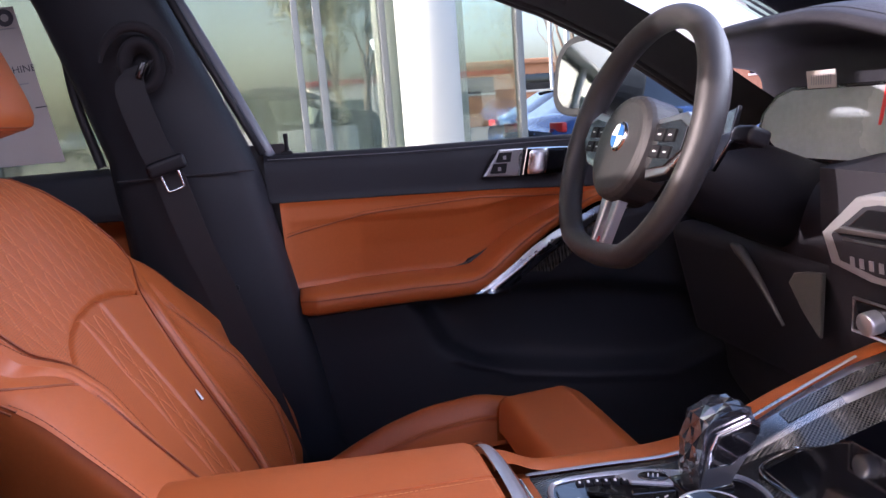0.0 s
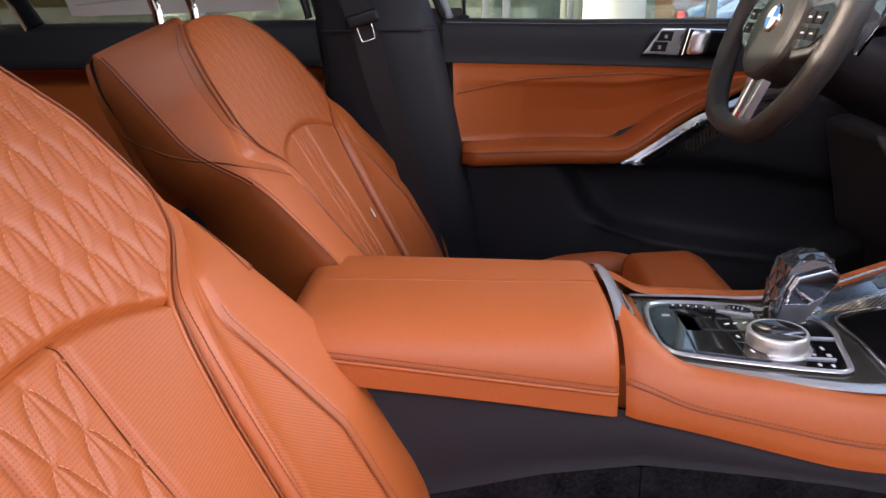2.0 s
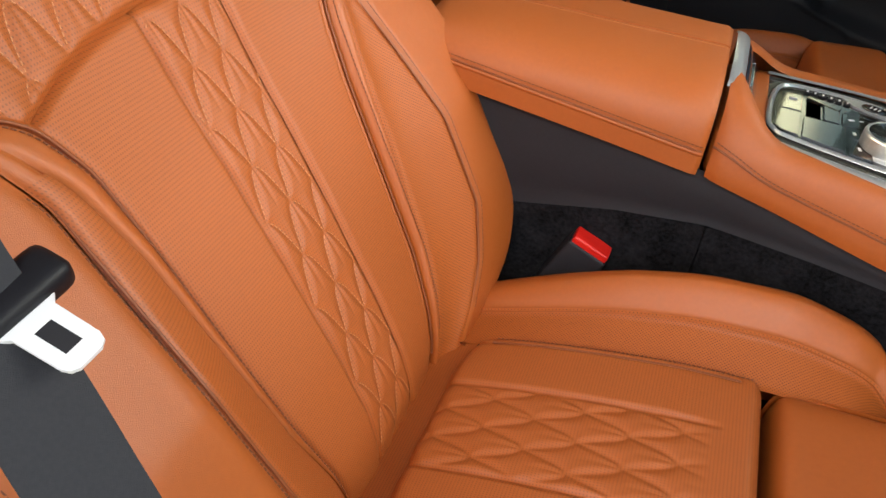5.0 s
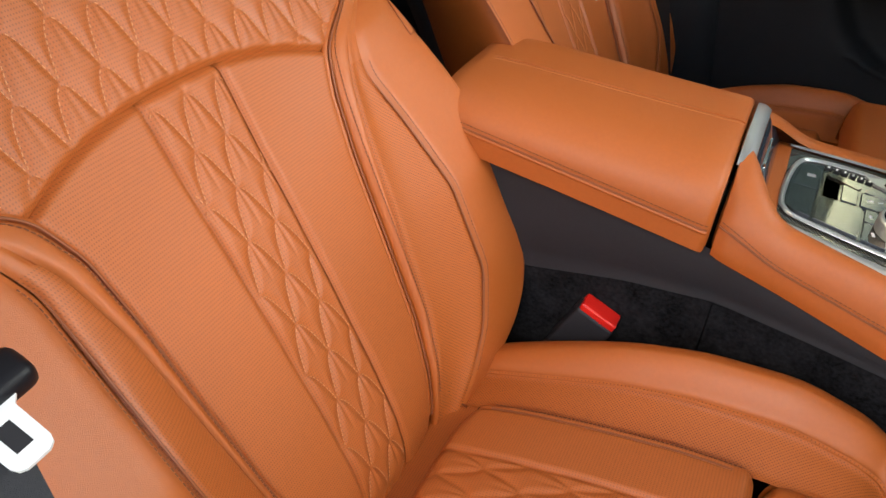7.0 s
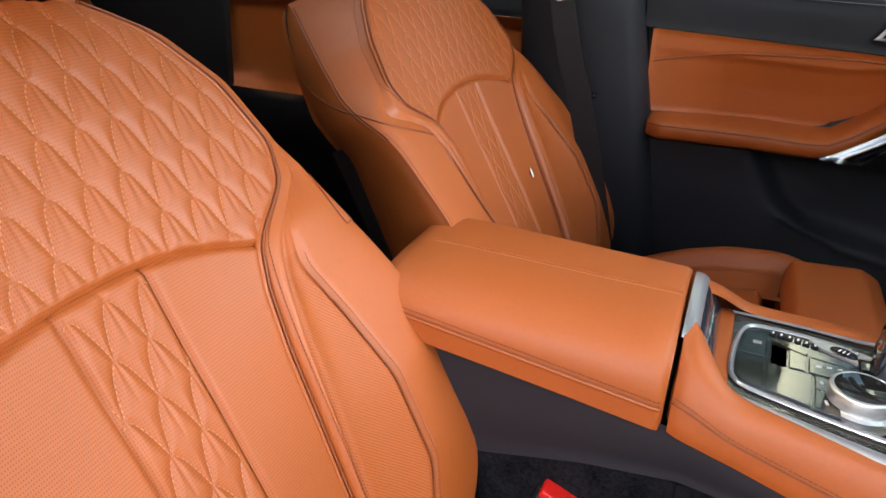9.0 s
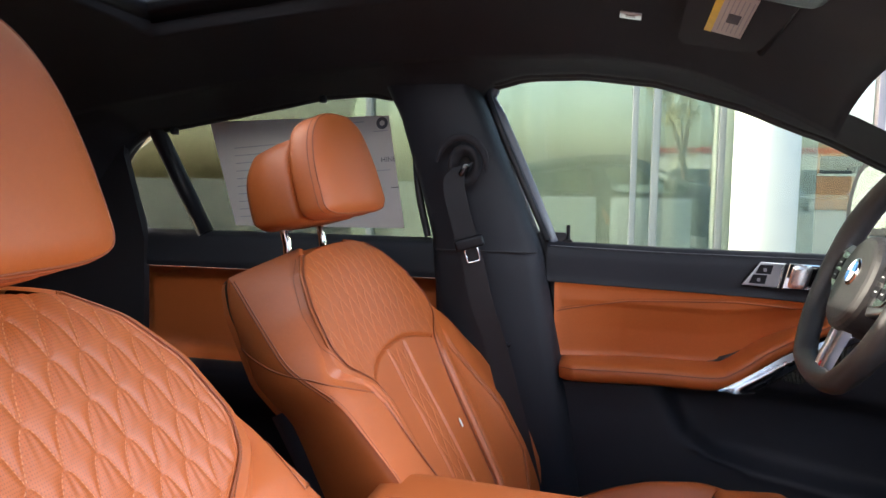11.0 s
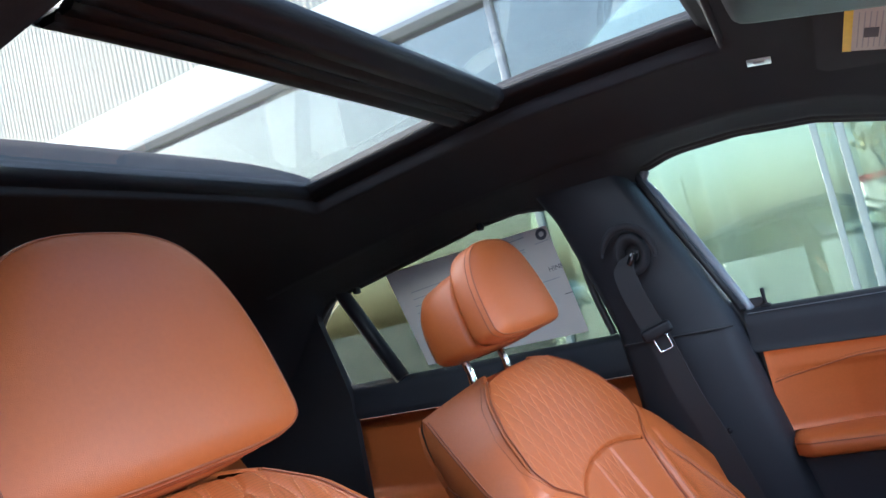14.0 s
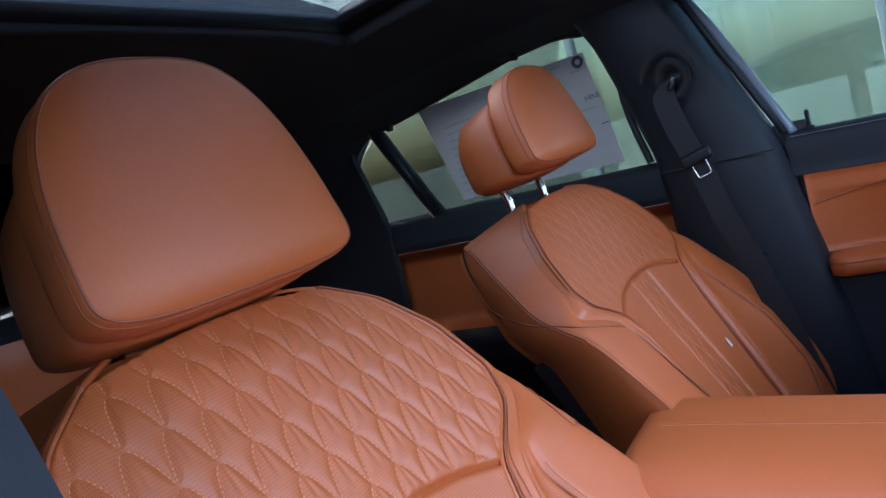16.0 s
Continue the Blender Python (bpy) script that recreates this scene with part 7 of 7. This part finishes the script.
part("cladding", from_grid(G, smooth=False, flip=True), cladding_m, show, "ribbed beige wall cladding")
xsm = [-20.16, -15.56, -10.96, -6.36, -1.77, 0.56, 2.11]
for x in [-24.0] + xsm:
    part("mullion", rbox((0.06, 0.10, 3.6), pose(x, FY - 0.01, 2.12), 0.01), mullion_m, show)
for a, b in zip([-24.0] + xsm[:-1], xsm):
    ob = part("pane", rbox((b - a - 0.06, 0.012, 3.53), pose((a + b) / 2, FY, 2.115), 0.0), facade_glass, show)
    ob.visible_shadow = False
part("glazing_bar", rbox((0.05, 0.08, 3.5), pose(0.40, FY - 0.03, 2.12), 0.008), mullion_m, show, "grey upright glazing bar")
part("glazing_bar", rbox((0.05, 0.08, 3.5), pose(1.04, FY - 0.03, 2.12), 0.008), mullion_m, show)
for x in (1.35, -7.8, -16.5):
    part("column", lathe([(0, 0), (0.21, 0), (0.21, 3.78), (0, 3.78)], pose(x - 0.09, FY - 0.62, 0.12), 40), column_m, show, "round white column")
curtain_m = mat("sheer pale curtain cloth", (0.72, 0.72, 0.66), 0.9, bump=0.3, scale=300, vary=0.08, big=2)
rng = random.Random(4)
for a, b in zip([-24.0] + xsm[:-1], xsm[:-1] + [1.0]):
    xx = np.linspace(a + 0.08, b - 0.08, 60 + int((b - a) * 90))
    n = len(xx)
    ph = rng.uniform(0, 6)
    wave = 0.022 * np.sin(xx * 13 + ph + 2.6 * np.sin(xx * 3.1 + ph)) * (1 + 0.6 * np.sin(xx * 4.7 + 2 * ph)) + 0.0007 * np.sin(xx * 61 + ph + 2.0 * np.sin(xx * 7 + ph))
    zz = np.linspace(0.40, 4.35 if b < -1.7 else 2.6, 6)
    G = np.stack([np.broadcast_to(xx[:, None], (n, 6)), FY + 0.30 + wave[:, None] * np.linspace(1.25, 0.8, 6)[None, :], np.broadcast_to(zz[None, :], (n, 6))], -1)
    part("curtain", from_grid(G), curtain_m, show, "pale hanging curtain in upright folds")
for k in range(3):
    part("display_stand", rbox((0.9, 0.6, 1.1), pose(-1.0 - 2.6 * k, FY + 1.1, 0.7), 0.05), roof_red if k == 1 else spandrel, show)

# far low building past the corner of the showroom
store = thing("brick_building", (16, 42, 0), "long low brick store building with dark windows", "building")
part("wall", rbox((46, 10, 3.5), pose(20, 46, 1.75), 0.05), brick_m, store)
part("fascia", rbox((46.4, 0.4, 0.30), pose(20, 40.9, 3.45), 0.05), brick_m, store)
for k in range(12):
    wnd = part("window", rbox((2.2, 0.1, 0.9), pose(0 + 3.7 * k, 40.96, 2.3), 0.02), gloss_black, store)
    part("frame", rbox((2.4, 0.06, 0.12), pose(0 + 3.7 * k, 40.94, 1.80), 0.01), column_m, wnd)


shop = thing("roadside_shop", (29, -62, 0), "long low pale shop with a red fascia across the lot", "building")
part("wall", rbox((52, 9, 4.2), pose(29, -66, 2.1), 0.05), column_m, shop)
part("fascia", rbox((52.4, 0.4, 0.5), pose(29, -61.4, 4.3), 0.05), roof_red, shop, "red fascia")
for k in range(9):
    part("shop_window", rbox((4.2, 0.1, 2.2), pose(6.5 + 5.6 * k, -61.46, 1.5), 0.02), gloss_black, shop)


# parked cars
def parked_car(at, yaw, paint, label):
    c = thing("parked_car", at, label, "car", "parked cars")
    xs = np.linspace(-2.25, 2.25, 46)
    lo = np.interp(xs, [-2.25, -2.1, 2.1, 2.25], [0.45, 0.28, 0.28, 0.42])
    sh = np.interp(xs, [-2.25, -2.0, -1.5, 0.8, 1.6, 2.1, 2.25], [0.80, 0.98, 1.02, 0.98, 0.88, 0.72, 0.60])
    wd = np.interp(xs, [-2.25, -2.0, -1.2, 1.2, 2.0, 2.25], [0.68, 0.84, 0.92, 0.92, 0.82, 0.60])
    m = pose(at[0], at[1], at[2], 0, 0, yaw)
    G = []
    for x, a, b, w in zip(xs, lo, sh, wd):
        G.append([(x, -w * 0.92, a), (x, -w, a + 0.12), (x, -w * 1.02, (a + b) / 2), (x, -w * 0.95, b - 0.05), (x, -w * 0.84, b), (x, 0, b + 0.03), (x, w * 0.84, b), (x, w * 0.95, b - 0.05), (x, w * 1.02, (a + b) / 2), (x, w, a + 0.12), (x, w * 0.92, a), (x, 0, a)])
    me = from_grid(np.array(G).transpose(1, 0, 2), loop_u=True, caps=True)
    me.transform(m)
    part("body", me, paint, c)
    xs = np.linspace(-1.95, 1.05, 30)
    zr = np.interp(xs, [-1.95, -1.2, -0.6, 0.2, 1.05], [0.95, 1.38, 1.45, 1.42, 0.95])
    G = []
    for x, z in zip(xs, zr):
        k = (z - 0.92) / 0.53
        w0, w1 = 0.80, 0.80 - 0.20 * k
        G.append([(x, -w0, 0.92), (x, -w1 - 0.03, z - 0.06), (x, -w1 + 0.06, z), (x, w1 - 0.06, z), (x, w1 + 0.03, z - 0.06), (x, w0, 0.92)])
    me = from_grid(np.array(G).transpose(1, 0, 2), caps=False)
    me.transform(m)
    part("cabin", me, gloss_black, c, "dark glazed cabin")
    xs2 = np.linspace(-1.25, 0.25, 16)
    G = [[(x, y, np.interp(x, [-1.25, -0.6, 0.25], [1.375, 1.462, 1.43]) - 0.06 * (abs(y) / 0.6) ** 4) for x in xs2] for y in np.linspace(-0.60, 0.60, 12)]
    me = from_grid(np.array(G), flip=True)
    me.transform(m)
    part("roof", me, paint, c)
    for x in (-1.38, 1.38):
        for sg in (-1, 1):
            wh = part("wheel", lathe([(0, 0.02), (0.20, 0.02), (0.22, 0.0), (0.32, 0.0), (0.335, 0.05), (0.335, 0.18), (0.30, 0.22)], m @ Matrix.Translation((x, sg * 0.93, 0.335)) @ Matrix.Rotation(radians(90 * sg), 4, "X"), 28), tyre_m, c)
            part("rim", lathe([(0, -0.004), (0.06, -0.012), (0.19, -0.004), (0.205, 0.004)], m @ Matrix.Translation((x, sg * 0.93, 0.335)) @ Matrix.Rotation(radians(90 * sg), 4, "X"), 20), satin, wh)
    for sg in (-1, 1):
        part("headlight", rbox((0.10, 0.34, 0.12), m @ Matrix.Translation((2.10, sg * 0.58, 0.70)), 0.03, 3), white_trim, c)
        part("tail_light", rbox((0.08, 0.30, 0.12), m @ Matrix.Translation((-2.16, sg * 0.60, 0.86)), 0.02), red_plastic, c)
    return c


paint_blue = mat("blue car paint", (0.03, 0.10, 0.30), 0.25, coat=1.0, vary=0.03)
paint_dark = mat("dark grey car paint", (0.05, 0.055, 0.06), 0.25, coat=1.0, vary=0.03)
paint_white = mat("white car paint", (0.75, 0.76, 0.77), 0.25, coat=1.0, vary=0.03)
paint_red = mat("red car paint", (0.35, 0.03, 0.03), 0.25, coat=1.0, vary=0.03)
parked_car((5.6, 9.4, 0), 12, paint_blue, "blue saloon car parked outside on the asphalt")
parked_car((6.4, 13.0, 0), 8, paint_blue, "blue hatchback parked behind another car")
parked_car((9.5, 18.5, 0), 15, paint_white, "white car parked in the far row")
for k, (x, y, yaw, pnt, lb) in enumerate(((-9.2, -28.5, 90, paint_dark, "dark grey parked car"), (-5.0, -28.4, 90, paint_white, "white parked car"), (-0.8, -28.6, 88, paint_red, "red parked car"),
                                          (3.5, -28.5, 91, paint_white, "white parked car"), (7.8, -28.3, 90, paint_dark, "dark grey parked car"), (12.2, -28.5, 89, paint_blue, "blue parked car"), (-13.8, -28.5, 90, paint_white, "white parked car"))):
    parked_car((x, y, 0), yaw, pnt, lb + " in the row across the lane")


# trees and lamp posts
def branch(V, F, a, b, r0, r1, n=6):
    a, b = Vector(a), Vector(b)
    q = (b - a).to_track_quat("Z", "Y")
    k = len(V)
    for p, r in ((a, r0), (b, r1)):
        for i in range(n):
            t = 2 * math.pi * i / n
            V.append(tuple(p + q @ Vector((math.cos(t) * r, math.sin(t) * r, 0))))
    F += [(k + i, k + (i + 1) % n, k + n + (i + 1) % n, k + n + i) for i in range(n)]


def tree(at, h, spread, leafy, mt, label, seed):
    rng = random.Random(seed)
    t = thing("tree", at, label, "tree", "trees")
    V, F, tips = [], [], []

    def grow(p, d, length, r, depth):
        segs = 3
        for _ in range(segs):
            q = p + d * (length / segs)
            branch(V, F, p, q, r, r * 0.82, 7 if depth < 2 else 4)
            p, r = q, r * 0.82
            d = (d + Vector((rng.uniform(-0.15, 0.15), rng.uniform(-0.15, 0.15), 0.06))).normalized()
        if depth >= 4 or r < 0.006:
            tips.append(p)
            return
        for _ in range(3 if depth else 5):
            dd = (d + Vector((rng.uniform(-1, 1), rng.uniform(-1, 1), rng.uniform(-0.1, 0.6))) * spread).normalized()
            grow(p, dd, length * rng.uniform(0.6, 0.8), r * 0.65, depth + 1)
        tips.append(p)
    grow(Vector(at), Vector((0, 0, 1)), h * 0.28, h * 0.022, 0)
    me = bpy.data.meshes.new("trunk")
    me.from_pydata(V, [], F)
    part("trunk", me, bark, t, "bare branching trunk")
    if leafy:
        V, F = [], []
        for p in tips:
            for _ in range(leafy):
                c = p + Vector((rng.gauss(0, 0.28), rng.gauss(0, 0.28), rng.gauss(0, 0.22)))
                a = Vector((rng.uniform(-1, 1), rng.uniform(-1, 1), rng.uniform(-1, 1))).normalized()
                b = a.orthogonal().normalized()
                s = rng.uniform(0.05, 0.10)
                k = len(V)
                V += [tuple(c - a * s), tuple(c + b * s * 0.5), tuple(c + a * s), tuple(c - b * s * 0.5)]
                F.append((k, k + 1, k + 2, k + 3))
        me = bpy.data.meshes.new("crown")
        me.from_pydata(V, [], F)
        part("crown", me, mt, t, "loose crown of small leaves")
    return t


tree((7.6, 17.0, 0), 6.5, 0.55, 0, leaf, "bare winter tree beside the car park", 3)
tree((12.0, 30.0, 0), 8.0, 0.5, 0, leaf, "bare winter tree near the brick building", 5)
tree((2.3, -14.5, 0), 7.5, 0.5, 60, leaf, "tree with thin yellowing leaves across the lane", 8)
tree((3.3, -16.0, 0), 9.0, 0.42, 60, evergreen, "dark green tree across the lane", 11)
tree((11.5, -24.0, 0), 8.0, 0.5, 30, leaf, "tree with yellowing leaves at the lot's edge", 14)


def lamp_post(at, h):
    p = thing("street_lamp", at, "tall twin-head car park lamp post", "street lamp", "lamp posts")
    part("pole", tube([at, (at[0], at[1], h)], 0.07, 12), pole_m, p)
    part("arm", rbox((1.6, 0.08, 0.08), pose(at[0], at[1], h - 0.05), 0.02), pole_m, p)
    for sg in (-1, 1):
        part("lamp_head", rbox((0.5, 0.3, 0.12), pose(at[0] + sg * 0.85, at[1], h - 0.05), 0.03), pole_m, p)
    part("footing", lathe([(0, 0.6), (0.25, 0.6), (0.28, 0.5), (0.28, 0)], pose(*at), 24), paving, p)


lamp_post((8.6, 20.5, 0), 8.0)
lamp_post((10.5, 27.0, 0), 8.5)
lamp_post((-11.0, -60.0, 0), 8.5)
lamp_post((-8.5, -74.0, 0), 8.5)
lamp_post((6.5, -40.0, 0), 8.5)

# windscreen and rear window close the cabin
ws = part("window_1", slab([(-0.58, 0.24), (0.58, 0.24), (0.72, -0.95), (-0.72, -0.95)], (0.66, 0, 1.53), (0, 1, 0), (-0.90, 0, 0.436), (0.436, 0, 0.90), 0.005, 0), clear)
ws.visible_shadow = False
tagged(ws, "raked clear windscreen", "windscreen", kind="structure")
rw = part("window_2", slab([(-0.55, 0.0), (0.55, 0.0), (0.62, -0.62), (-0.62, -0.62)], (-1.0, 0, 1.50), (0, 1, 0), (0.85, 0, 0.52), (-0.52, 0, 0.85), 0.005, 0), light_stop_glass)
tagged(rw, "sloping rear window, unseen and darkened to keep light out", "rear window", kind="structure")
